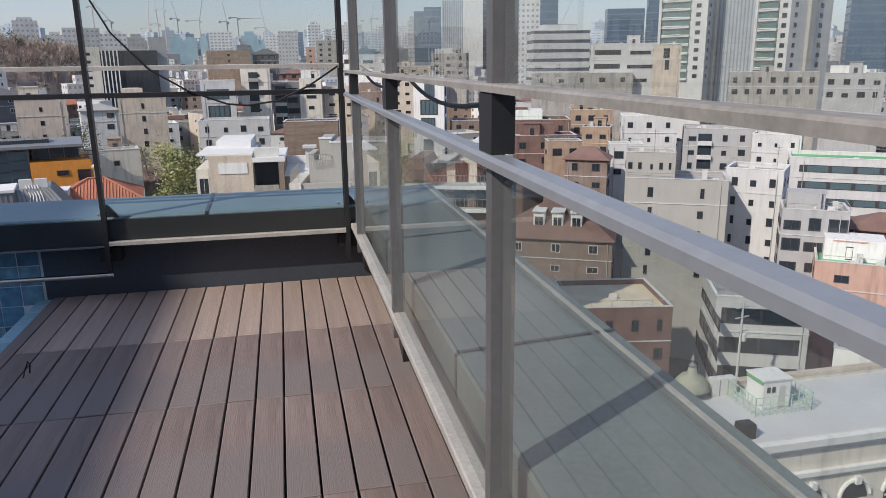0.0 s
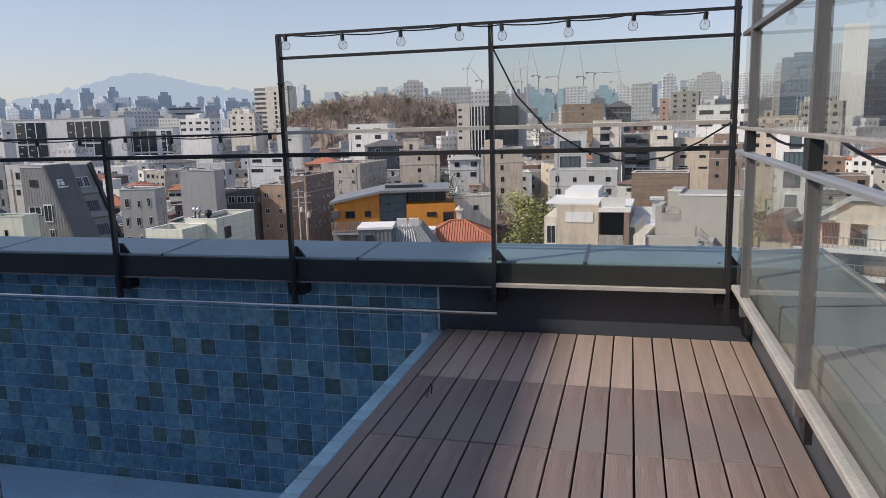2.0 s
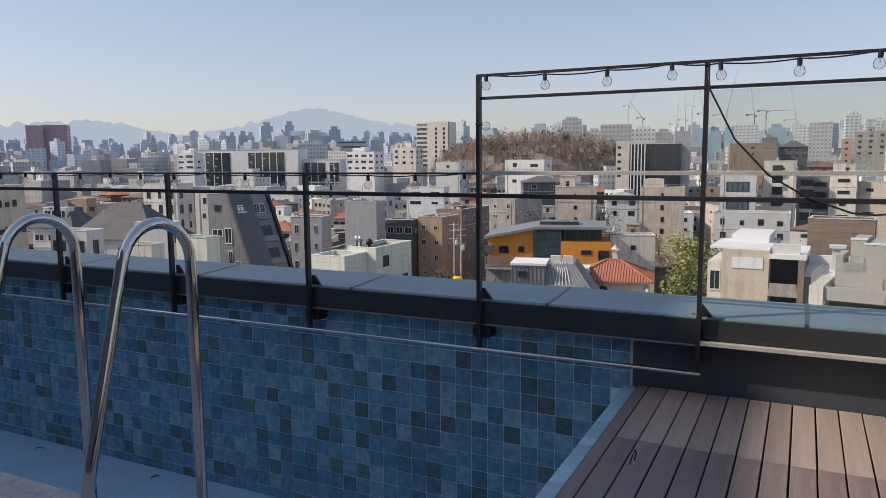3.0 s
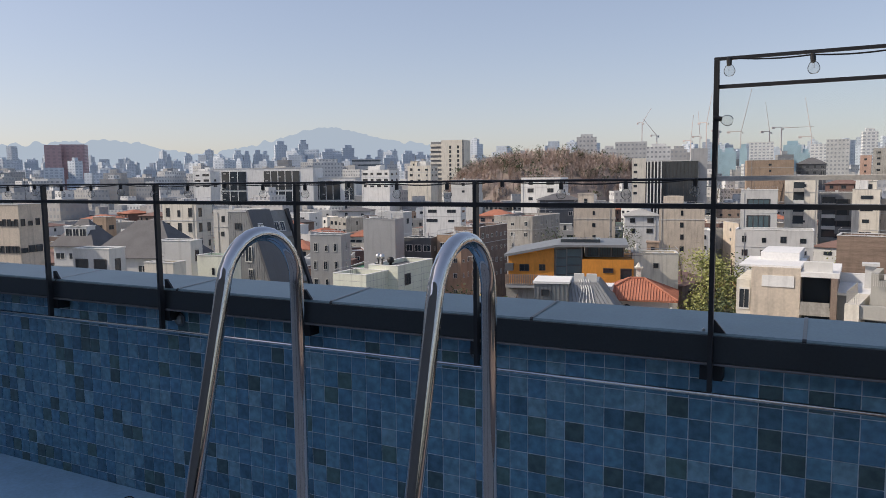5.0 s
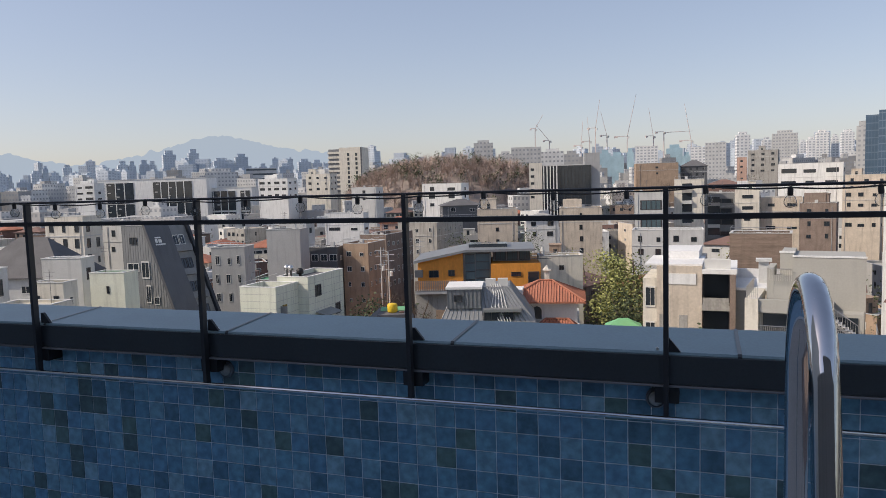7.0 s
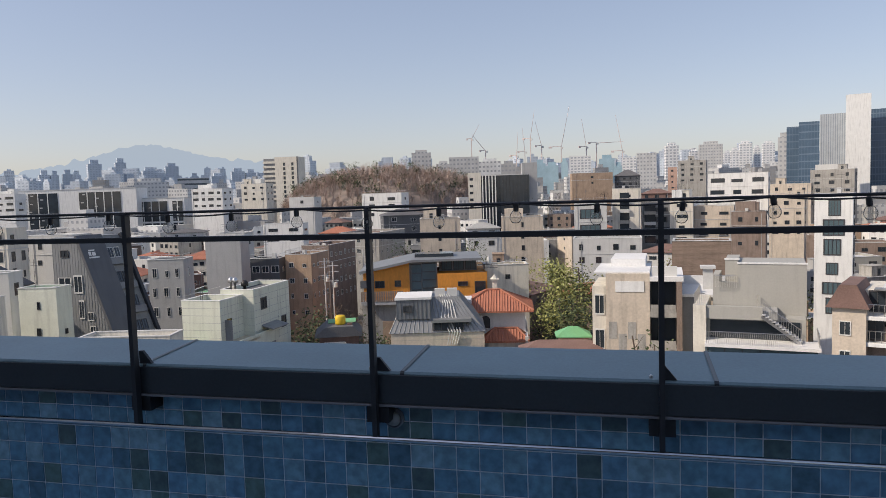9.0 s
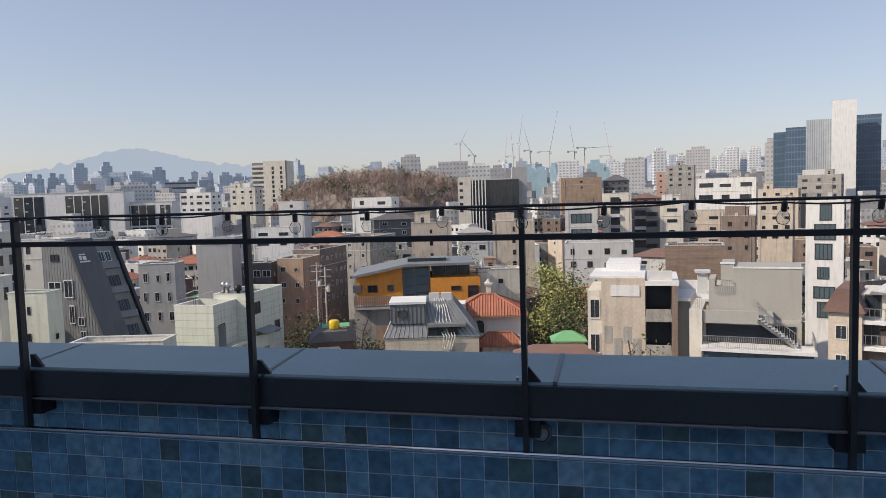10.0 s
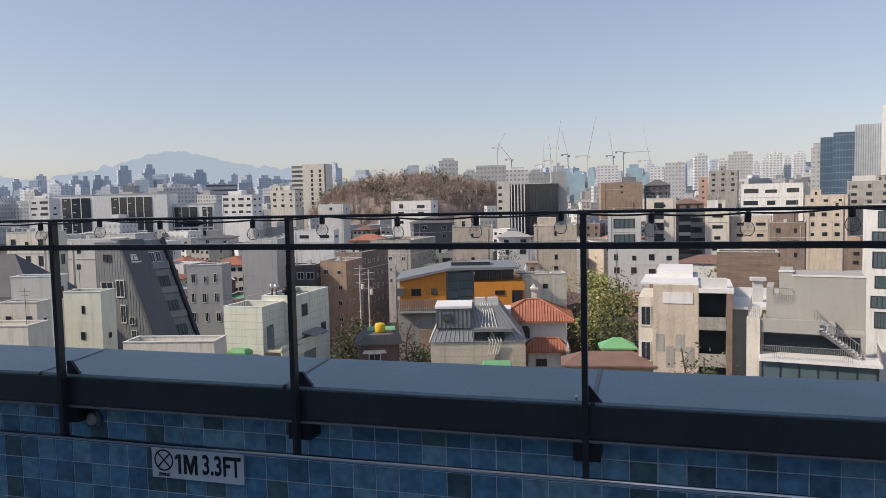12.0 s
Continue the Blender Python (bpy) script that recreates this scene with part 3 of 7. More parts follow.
for a in (45, -45):
    part("symbol_bar", Geo().box(-0.056, 0.056, -0.0088, -0.0080, -0.0045, 0.0045), BLACKINK, sign, "black bar", at=pose(-0.218, 0, 0.018, 0, a, 0))

# small litter
twig = Geo().tube([(0, 0, 0.012), (0.02, 0.01, 0.05), (0.03, 0.0, 0.085), (0.045, 0.02, 0.06), (0.05, 0.045, 0.01)], 0.004, 5)
single("bent_hook", twig, BLACKPL, "small bent black hook standing on the deck", "hook").matrix_world = pose(-1.66, -1.22, 0.0, 0, 0, 40)
for x, y, r in ((-8.05, -0.05, 20), (-6.35, -0.07, 80), (-7.2, -0.20, 140)):
    single("dry_leaf", Geo().tube([(0, 0, 0.004), (0.03, 0.02, 0.012), (0.06, 0.025, 0.010), (0.09, 0.01, 0.004)], 0.005, 5), BLACKPL, "dark dry leaf stalk lying on the pool floor", "leaf").matrix_world = pose(x, y, POOL_Z + 0.002, 0, 0, r)


# ---- the city ----
def ground_z(x, y):
    s = min(1.0, max(0.0, (x - 2) / 50.0))
    s = s * s * (3 - 2 * s)
    far = min(1.0, max(0.0, (math.hypot(x, y) - 150) / 200.0))
    return -32.0 - 12.0 * s * (1 - far)


FOOT = []


C = {
    "white": mat("white render", (0.74, 0.745, 0.73), 0.8, 0, 0.10, 0.4, 0.25, 0, 8),
    "cream": mat("cream render", (0.68, 0.645, 0.565), 0.85, 0, 0.12, 0.4, 0.3, 0, 8),
    "beige": mat("beige stone facing", (0.561, 0.488, 0.403), 0.8, 0, 0.2, 0.5, 0.3, 0, 5),
    "grey": mat("grey render", (0.40, 0.405, 0.405), 0.8, 0, 0.12, 0.4, 0.15, 0, 8),
    "lightgrey": mat("light grey render", (0.56, 0.565, 0.555), 0.8, 0, 0.12, 0.4, 0.16, 0, 8),
    "concrete": mat("raw concrete", (0.366, 0.354, 0.329), 0.9, 0, 0.25, 0.4, 0.4, 0, 6),
    "dark": mat("charcoal cladding", (0.104, 0.110, 0.122), 0.5, 0.1, 0.15, 0.5, 0.15, 0, 8),
    "slate": mat("slate grey cladding", (0.205, 0.215, 0.225), 0.6, 0.1, 0.15, 0.5, 0.2, 0, 8),
    "seam": mat("mid grey seamed cladding", (0.22, 0.23, 0.235), 0.6, 0.1, 0.15, 0.5, 0.2, 0, 8),
    "brown": mat("brown brick", (0.24, 0.185, 0.155), 0.9, 0, 0.3, 0.6, 0.3, 0, 9),
    "redbrick": mat("red-brown brick", (0.19, 0.118, 0.10), 0.9, 0, 0.3, 0.6, 0.3, 0, 9),
    "tan": mat("tan brick", (0.38, 0.28, 0.205), 0.9, 0, 0.25, 0.5, 0.3, 0, 9),
    "orange": mat("orange stained panels", (0.68, 0.275, 0.045), 0.65, 0, 0.18, 0.5, 0.15, 0, 6, (1, 1, 0.4)),
    "wood": mat("weathered timber cladding", (0.232, 0.171, 0.134), 0.8, 0, 0.35, 0.7, 0.2, 0, 5, (0.4, 0.4, 5)),
    "salmon": mat("salmon paint", (0.52, 0.345, 0.275), 0.8, 0, 0.15, 0.4, 0.3),
    "warmgrey": mat("warm grey render", (0.39, 0.385, 0.355), 0.8, 0, 0.08, 0.4, 0.08, 0, 8),
    "paletile": mat("pale green-white tiles", (0.66, 0.68, 0.58), 0.55, 0, 0.10, 0.5, 0.2, 0, 6),
}
ROOF = {
    "grey": mat("grey roof screed", (0.366, 0.366, 0.354), 0.9, 0, 0.25, 0.3, 0, 0, 6),
    "membrane": mat("pale grey roof membrane", (0.56, 0.57, 0.58), 0.85, 0, 0.10, 0.3, 0, 0, 6),
    "white": mat("white roof coating", (0.72, 0.72, 0.71), 0.8, 0, 0.12, 0.3, 0, 0, 6),
    "green": mat("green roof coating", (0.146, 0.403, 0.207), 0.75, 0, 0.25, 0.3, 0, 0, 6, tint=(0.16, 0.36, 0.16)),
    "brown": mat("brown shingle roof", (0.195, 0.122, 0.104), 0.9, 0, 0.25, 0.5, 0, 0, 9),
    "red": mat("terracotta roof tiles", (0.37, 0.145, 0.09), 0.8, 0, 0.25, 0.8, 0, 0, 9, rnd=0.12),
    "dark": mat("dark grey shingle roof", (0.122, 0.122, 0.128), 0.85, 0, 0.25, 0.5, 0, 0, 9),
    "tan": mat("sandy roof screed", (0.634, 0.561, 0.415), 0.9, 0, 0.25, 0.3, 0, 0, 6),
}
METAL = mat("grey zinc sheet", (0.27, 0.28, 0.285), 0.5, 0.4, 0.15, 0.6, 0.15)
WINGLASS = mat("dark window glass", (0.03, 0.04, 0.05), 0.08, 0, 0.5, 0.3, spec=0.8)
WINBLUE = mat("grey-green window glass", (0.10, 0.15, 0.17), 0.08, 0, 0.4, 0.3, spec=0.8)
GREENGLASS = mat("green balcony glass", (0.10, 0.17, 0.15), 0.1, 0, 0.3, 0.3, spec=0.8)
FRAMEW = mat("white window frame", (0.62, 0.62, 0.60), 0.6)
FRAMED = mat("dark window frame", (0.05, 0.05, 0.055), 0.5)
YELLOW = mat("yellow water tank", (0.75, 0.50, 0.03), 0.5)
BLUE = mat("blue water tank", (0.05, 0.20, 0.55), 0.5)
ACW = mat("white metal casing", (0.60, 0.60, 0.58), 0.5, 0, 0.1, 2)


def four(label):
    return label if len(label.split()) > 3 else label + " among the city houses"


def unit_window(kind, frame_m, glass_m, bars):
    """Frame and panes in one piece: panes sunk into a frame that stands proud of the wall."""
    f, bw, n = 0.07, 0.035, bars + 1
    pw = (1 - 2 * f - bars * bw) / n
    xs = [-0.5, -0.5 + f]
    for k in range(n):
        xs.append(xs[-1] + pw)
        xs.append(xs[-1] + (bw if k < n - 1 else f))
    zs = [0, f, 1 - f, 1]
    g = Geo()
    nx = len(xs)
    g.v = [(x, -0.07, z) for z in zs for x in xs]
    panes = []
    for r in range(3):
        for k in range(nx - 1):
            q = (r * nx + k, r * nx + k + 1, (r + 1) * nx + k + 1, (r + 1) * nx + k)
            if r == 1 and k % 2 == 1:
                s = len(g.v)
                g.v += [(g.v[i][0], -0.02, g.v[i][2]) for i in q]
                g.f += [(q[i], q[(i + 1) % 4], s + (i + 1) % 4, s + i) for i in range(4)]
                panes.append(len(g.f))
                g.f.append((s, s + 1, s + 2, s + 3))
            else:
                g.f.append(q)
    o = [0, nx - 1, 4 * nx - 1, 3 * nx]
    s = len(g.v)
    g.v += [(g.v[i][0], 0.0, g.v[i][2]) for i in o]
    g.f += [(s + i, s + (i + 1) % 4, o[(i + 1) % 4], o[i]) for i in range(4)]
    me = g.mesh(kind, frame_m, glass_m)
    for p in panes:
        me.polygons[p].material_index = 1
    return me


WIN = {"w": unit_window("window", FRAMEW, WINGLASS, 1), "d": unit_window("window", FRAMED, WINGLASS, 1), "b": unit_window("window", FRAMED, WINBLUE, 3), "s": unit_window("window", FRAMED, WINGLASS, 0)}
RAILPOST = Geo().box(-0.025, 0.025, -0.025, 0.025, 0, 0.7).mesh("rail_post", BARE)
AC = Geo().chamfer(-0.45, 0.45, -0.18, 0.18, 0, 0.7, 0.03).mesh("air_conditioner", ACW)


def window(parent, kind, x, y, z, w, h, rot=0):
    ob = new("window", WIN[kind])
    ob.parent = parent
    ob.matrix_local = pose(x, y, z, 0, 0, rot) @ Matrix.Diagonal((w, 1, h, 1))
    return ob


def shell(w, d, h, par=0.7, t=0.22):
    """Outer walls with a parapet standing up round a sunken roof."""
    return Geo().ring(-w / 2, w / 2, -d / 2, d / 2, 0, h, t)


def building(label, x, y, w, d, top, rot, wall, roof="grey", win="d", cols=3, side=2, size=(1.4, 1.35), storey=3.0, rows=3, base=None, hip=0.0, hut=True, group="", seed=0, band=False):
    """A house with its walls, roof, single windows and what stands on the roof. x, y: the middle of the front."""
    rnd = random.Random(seed + int(x * 13 + y * 7))
    z0 = ground_z(x, y) - 1.0 if base is None else base
    h = top - z0
    m = Matrix.Translation((x, y, z0)) @ pose(0, 0, 0, 0, 0, rot) @ Matrix.Translation((0, d / 2, 0))
    FOOT.append((x, y, max(w, d) * 0.6 + 3, top))
    r = root("building", four(label), "building", m, group)
    if hip:
        part("wall", Geo().box(-w / 2, w / 2, -d / 2, d / 2, 0, h - hip), C[wall], r)
        o = 0.45
        a, b, e = w / 2 + o, d / 2 + o, h - hip
        k = max(0.0, a - b) if w > d else 0.0
        l = max(0.0, b - a) if d > w else 0.0
        g = Geo()
        c = [(-a, -b, e), (a, -b, e), (a, b, e), (-a, b, e)]
        r0, r1 = ((-k, 0, h), (k, 0, h)) if w >= d else ((0, -l, h), (0, l, h))
        if w >= d:
            g.poly([c[0], c[1], r1, r0]).poly([c[1], c[2], r1]).poly([c[2], c[3], r0, r1]).poly([c[3], c[0], r0])
        else:
            g.poly([c[0], c[1], r0]).poly([c[1], c[2], r1, r0]).poly([c[2], c[3], r1]).poly([c[3], c[0], r0, r1])
        g.poly([c[3], c[2], c[1], c[0]])
        g.box(-a, a, -b - 0.02, b + 0.02, e - 0.16, e - 0.004)
        part("roof", g, ROOF[roof], r)
        if "dormers" in label:
            for k in (-1, 0, 1):
                dx = k * w * 0.17
                dm = part("dormer", Geo().box(dx - 0.85, dx + 0.85, -d * 0.36, -d * 0.05, e + 0.5, e + hip * 0.72).box(dx - 1.0, dx + 1.0, -d * 0.38, -d * 0.05, e + hip * 0.722, e + hip * 0.76), C["white"], r, "white dormer")
                window(r, "w", dx, -d * 0.36, e + 1.1, 1.4, hip * 0.38)
        wt = h - hip
    else:
        part("wall", shell(w, d, h), C[wall], r)
        part("roof", Geo().box(-w / 2 + 0.22, w / 2 - 0.22, -d / 2 + 0.22, d / 2 - 0.22, h - 1.0, h - 0.65), ROOF[roof], r)
        part("coping", Geo().ring(-w / 2 - 0.06, w / 2 + 0.06, -d / 2 - 0.06, d / 2 + 0.06, h + 0.003, h + 0.09, 0.34), C["lightgrey"] if wall != "lightgrey" else C["white"], r)
        wt = h - 0.6
        if hut and w > 6:
            hw, hd, hh = rnd.uniform(2.6, min(4.2, w * 0.45)), rnd.uniform(2.5, min(4.0, d * 0.5)), rnd.uniform(1.6, 2.6)
            hx, hy = rnd.uniform(-w / 2 + hw / 2 + 0.3, w / 2 - hw / 2 - 0.3), rnd.uniform(0, d / 2 - hd / 2 - 0.3)
            part("stair_hut", Geo().box(hx - hw / 2, hx + hw / 2, hy - hd / 2, hy + hd / 2, h - 0.645, h + hh).box(hx - hw / 2 - 0.15, hx + hw / 2 + 0.15, hy - hd / 2 - 0.15, hy + hd / 2 + 0.15, h + hh + 0.003, h + hh + 0.15), C[wall], r)
            window(r, "s", hx, hy - hd / 2, h - 0.5, 0.85, 1.8)
        if not group and w > 5 and d > 4 and rnd.random() < 0.7:
            z = h + 0.09
            part("roof_rail", Geo().tube([(-w / 2 + 0.1, d / 2 - 0.2, z + 0.7), (-w / 2 + 0.1, -d / 2 + 0.1, z + 0.7), (w / 2 - 0.1, -d / 2 + 0.1, z + 0.7), (w / 2 - 0.1, d / 2 - 0.2, z + 0.7)], 0.03, 4), BARE, r, "thin metal roof rail")
            for k in range(6):
                part("rail_post", RAILPOST, None, r, at=pose(-w / 2 + 0.1 + k * (w - 0.2) / 5, -d / 2 + 0.1, z))
        if w > 5 and d > 4 and rnd.random() < 0.6:
            vx, vy = rnd.uniform(-w / 3, w / 3), rnd.uniform(-d / 4, d / 4)
            part("roof_vent", Geo().box(vx - 0.35, vx + 0.35, vy - 0.35, vy + 0.35, h - 0.645, h + rnd.uniform(0.4, 1.0)), C["lightgrey"], r)
        for k in range(rnd.randint(0, 3)):
            part("air_conditioner", AC, None, r, at=pose(rnd.uniform(-w / 2 + 0.8, w / 2 - 0.8), rnd.uniform(-d / 2 + 0.6, -0.2), h - 0.645, 0, 0, rnd.choice((0, 90, 180))))
        q = rnd.random()
        if q < 0.16 and (group or "tank" in label):
            part("water_tank", Geo().lathe([(0.75, 0), (0.8, 0.2), (0.8, 1.2), (0.6, 1.4), (0.2, 1.45)], 14, (rnd.uniform(-w / 3, w / 3), rnd.uniform(-d / 3, d / 3), h - 0.645)), YELLOW if q < 0.07 else BLUE, r)
        elif q < 0.4:
            ax, ay = rnd.uniform(-w / 3, w / 3), rnd.uniform(-d / 3, d / 3)
            part("aerial", Geo().tube([(ax, ay, h - 0.65), (ax, ay, h + 3.2)], 0.03, 5).tube([(ax - 0.6, ay, h + 2.9), (ax + 0.6, ay, h + 2.9)], 0.02, 4).tube([(ax - 0.4, ay, h + 2.5), (ax + 0.4, ay, h + 2.5)], 0.02, 4), GREYSTEEL, r)
    if not group and rows > 1 and w > 6:
        # balconies, a downpipe and a set-back storey give each of the nearer houses its own face
        if "balcon" in label and not hip:
            bx, bw = rnd.uniform(-w * 0.28, w * 0.28), rnd.uniform(2.2, 3.2)
            part("balcony_recess", Geo().box(bx - bw / 2, bx + bw / 2, -d / 2 - 0.1, -d / 2 - 0.004, max(0.5, wt - storey * rows), wt - 0.5), WINGLASS, r, "dark glazed recess")
            for q in range(rows):
                zz = wt - storey * (q + 1) + 0.2
                if zz > 0.5:
                    part("balcony", Geo().chamfer(bx - bw / 2 - 0.1, bx + bw / 2 + 0.1, -d / 2 - 0.75, -d / 2 - 0.102, zz - 0.15, zz + 0.75, 0.02), C[rnd.choice(("lightgrey", "concrete", wall))], r)
        px = rnd.choice((-1, 1)) * w * rnd.uniform(0.36, 0.47)
        part("downpipe", Geo().tube([(px, -d / 2 - 0.09, 0), (px, -d / 2 - 0.09, wt)], 0.06, 5), C["grey"], r)
        if not hip and hut and rnd.random() < 0.5:
            part("upper_storey", Geo().box(-w * 0.42, w * rnd.uniform(-0.05, 0.2), -d * 0.1, d * 0.40, h - 0.645, h + rnd.uniform(1.5, 2.6)), C[rnd.choice(("white", "lightgrey", wall))], r)
        part("ledge", Geo().ring(-w / 2 - 0.09, w / 2 + 0.09, -d / 2 - 0.09, d / 2 + 0.09, wt - storey - 0.12, wt - storey, 0.088), C["lightgrey"], r)
    for q in range(rows):
        z = wt - storey * (q + 1) + (storey - size[1]) * 0.55
        if z < 0.4:
            break
        if band:
            window(r, "b", 0, -d / 2, z, w * 0.84, size[1])
            window(r, "b", -w / 2, 0, z, d * 0.8, size[1], -90)
            window(r, "b", w / 2, 0, z, d * 0.8, size[1], 90)
            continue
        for k in range(cols):
            ww = size[0] * rnd.choice((1, 1, 0.7, 1.25))
            window(r, win, -w / 2 + w * (k + 0.5) / cols + rnd.uniform(-0.15, 0.15), -d / 2, z, min(ww, w / cols * 0.85), size[1] * rnd.choice((1, 1, 0.75)))
        for k in range(side):
            for s in (-1, 1):
                if s * (math.cos(radians(rot)) * (x + 5) + math.sin(radians(rot)) * (y + 4)) < w / 2 and rnd.random() < 0.9:
                    window(r, win, s * w / 2, -d / 2 + d * (k + 0.5) / side, z, size[0] * rnd.choice((1, 0.6)), size[1] * rnd.choice((1, 0.7)), 90 * s)
    return r


def tower(label, x, y, w, d, top, rot, material, crown=0.0):
    """A far high-rise, windows by its facade."""
    z0 = ground_z(x, y) - 1
    h = top - z0 - crown
    FOOT.append((x, y, max(w, d) * 0.6 + 3, top))
    g = Geo().box(-w / 2, w / 2, 0, d, 0, h)
    if crown:
        g.box(-w * 0.3, w * 0.3, d * 0.25, d * 0.75, h + 0.01, h + crown)
    ob = single("tower_block", g, material, four(label), "tower")
    ob.matrix_world = pose(x, y, z0, 0, 0, rot)
    return ob


# Windows lightened towards the wall tone: distance haze put into the colour.
F_NEAR = facade_mat("pale city facades, hazed windows", (0.28, 0.28, 0.28), (0.62, 0.63, 0.63), (0.32, 0.34, 0.36), 2.6, 3.0, 0.5, 0.42)
F_APART = facade_mat("pale apartment facades", (0.66, 0.67, 0.68), (0.76, 0.76, 0.75), (0.40, 0.43, 0.46), 3.6, 2.9, 0.6, 0.5)
# Blue-grey wall and window tones are distance haze painted in.
F_FAR = facade_mat("far facades with painted haze", (0.43, 0.49, 0.56), (0.61, 0.66, 0.71), (0.41, 0.47, 0.54), 5.0, 3.2, 0.6, 0.5)
F_GLASS = facade_mat("blue glass facades", (0.10, 0.15, 0.21), (0.16, 0.22, 0.29), (0.07, 0.12, 0.18), 1.5, 4.0, 0.88, 0.84)
F_BAND = facade_mat("white facades with dark bands", (0.52, 0.53, 0.53), (0.60, 0.61, 0.61), (0.09, 0.11, 0.13), 400.0, 4.2, 1.1, 0.36)
F_RED = facade_mat("red-brown far facade", (0.40, 0.28, 0.30), (0.43, 0.30, 0.31), (0.35, 0.27, 0.30), 6.0, 4.0, 0.5, 0.5)
F_FIN = facade_mat("grey finned facade", (0.40, 0.43, 0.46), (0.44, 0.47, 0.50), (0.26, 0.30, 0.34), 1.2, 400.0, 0.4, 1.1)
F_NET = mat("blue scaffold netting", (0.33, 0.47, 0.54), 0.9, 0, 0.3, 0.08)
# Haze over the range is painted as an even pale blue emission.
MOUNT = bpy.data.materials.new("mountain with haze as glow")
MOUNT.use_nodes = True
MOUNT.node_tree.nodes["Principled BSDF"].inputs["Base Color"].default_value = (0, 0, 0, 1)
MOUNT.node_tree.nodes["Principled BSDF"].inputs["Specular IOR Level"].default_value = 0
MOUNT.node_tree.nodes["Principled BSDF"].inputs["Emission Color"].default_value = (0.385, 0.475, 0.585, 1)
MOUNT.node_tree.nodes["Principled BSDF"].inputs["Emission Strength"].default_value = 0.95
TWIG = mat("bare winter twigs", (0.47, 0.375, 0.325), 0.95, 0, 0.3, 0.05, rnd=0.25)
SOIL = mat("dry ground", (0.27, 0.225, 0.20), 0.95, 0, 0.3, 0.1)
ASPHALT = mat("city ground asphalt", (0.085, 0.085, 0.085), 0.95, 0, 0.3, 0.05, 0, 0, 2)
LEAF = mat("evergreen leaves", (0.075, 0.10, 0.045), 0.8, 0, 0.3, 0.5, rnd=0.4)
BAMBOO = mat("yellow-green bamboo leaves", (0.30, 0.315, 0.115), 0.8, 0, 0.3, 0.5, rnd=0.35)
BARK = mat("bark", (0.12, 0.09, 0.07), 0.95, 0, 0.3, 3)
CRANE = mat("pale red-grey crane steel", (0.58, 0.50, 0.48), 0.6)

# ground: one sheet to the horizon
gx = sorted(set([-4800, -2400, -1200, -600, -300, -150] + list(range(-120, 121, 20)) + [150, 300, 600, 1200, 2400, 4800]))
gy = sorted(set([-1200, -600, -300, -150, -80] + list(range(-60, 281, 20)) + [400, 600, 1200, 2400, 4800]))
gg = Geo()
gg.v = [(a, b, ground_z(a, b)) for b in gy for a in gx]
nx = len(gx)
gg.f = [(j * nx + i, j * nx + i + 1, (j + 1) * nx + i + 1, (j + 1) * nx + i) for j in range(len(gy) - 1) for i in range(nx - 1)]
single("ground", gg, ASPHALT, "grey city ground between the houses", "ground", "structure")


def tree(label, x, y, top, spread, leaf, count, bare=False, seed=1, cat="tree"):
    rnd = random.Random(seed)
    z0 = ground_z(x, y) - 0.3
    h = top - z0
    r = root("tree", four(label), cat, Matrix.Translation((x, y, z0)))
    tr = Geo()
    bend = [(rnd.uniform(-0.2, 0.2) * k, rnd.uniform(-0.2, 0.2) * k, h * k / 6 * 0.92) for k in range(7)]
    tr.tube(bend, 0.10 + h * 0.008, 7, 0.3)
    tips = []
    for k in range(26 if bare else 18):
        f = rnd.uniform(0.3, 0.95)
        i = min(5, int(f * 6))
        p = Vector(bend[i]).lerp(Vector(bend[i + 1]), f * 6 - i)
        a = rnd.uniform(0, 6.28)
        l = spread * (1.1 - 0.6 * f) * rnd.uniform(0.6, 1.1)
        q = p + Vector((math.cos(a) * l, math.sin(a) * l, l * rnd.uniform(0.3, 0.8)))
        mid = p.lerp(q, 0.5) + Vector((0, 0, -0.1 * l))
        tr.tube([p, mid, q], 0.05, 5, 0.25)
        tips += [mid, q]
        if bare:
            for s in range(7):
                b = p.lerp(q, rnd.uniform(0.3, 1))
                e = b + Vector((rnd.uniform(-1, 1), rnd.uniform(-1, 1), rnd.uniform(0.1, 1))) * l * 0.4
                tr.tube([b, b.lerp(e, 0.5) + Vector((0.05, 0, 0.03)), e], 0.02, 3, 0.3)
    part("trunk", tr, BARK, r)
    g = Geo()
    for k in range(count):
        c = rnd.choice(tips) + Vector((rnd.gauss(0, 1), rnd.gauss(0, 1), rnd.gauss(0, 0.9))) * spread * 0.30
        u = Vector((rnd.uniform(-1, 1), rnd.uniform(-1, 1), rnd.uniform(-0.8, 0.5))).normalized()
        v = u.cross(Vector((rnd.uniform(-1, 1), rnd.uniform(-1, 1), rnd.uniform(-1, 1)))).normalized()
        s = rnd.uniform(0.14, 0.34)
        g.poly([c - u * s, c + v * s * 0.45, c + u * s, c - v * s * 0.45])
    if count:
        part("crown", g, leaf, r)
    return r


# ---- houses with a shape of their own ----
HS = 1.5
BLACKISH = mat("slab edge with painted shade", (0.032, 0.036, 0.045), 0.5, 0.2, 0.15, 0.5, 0.1)

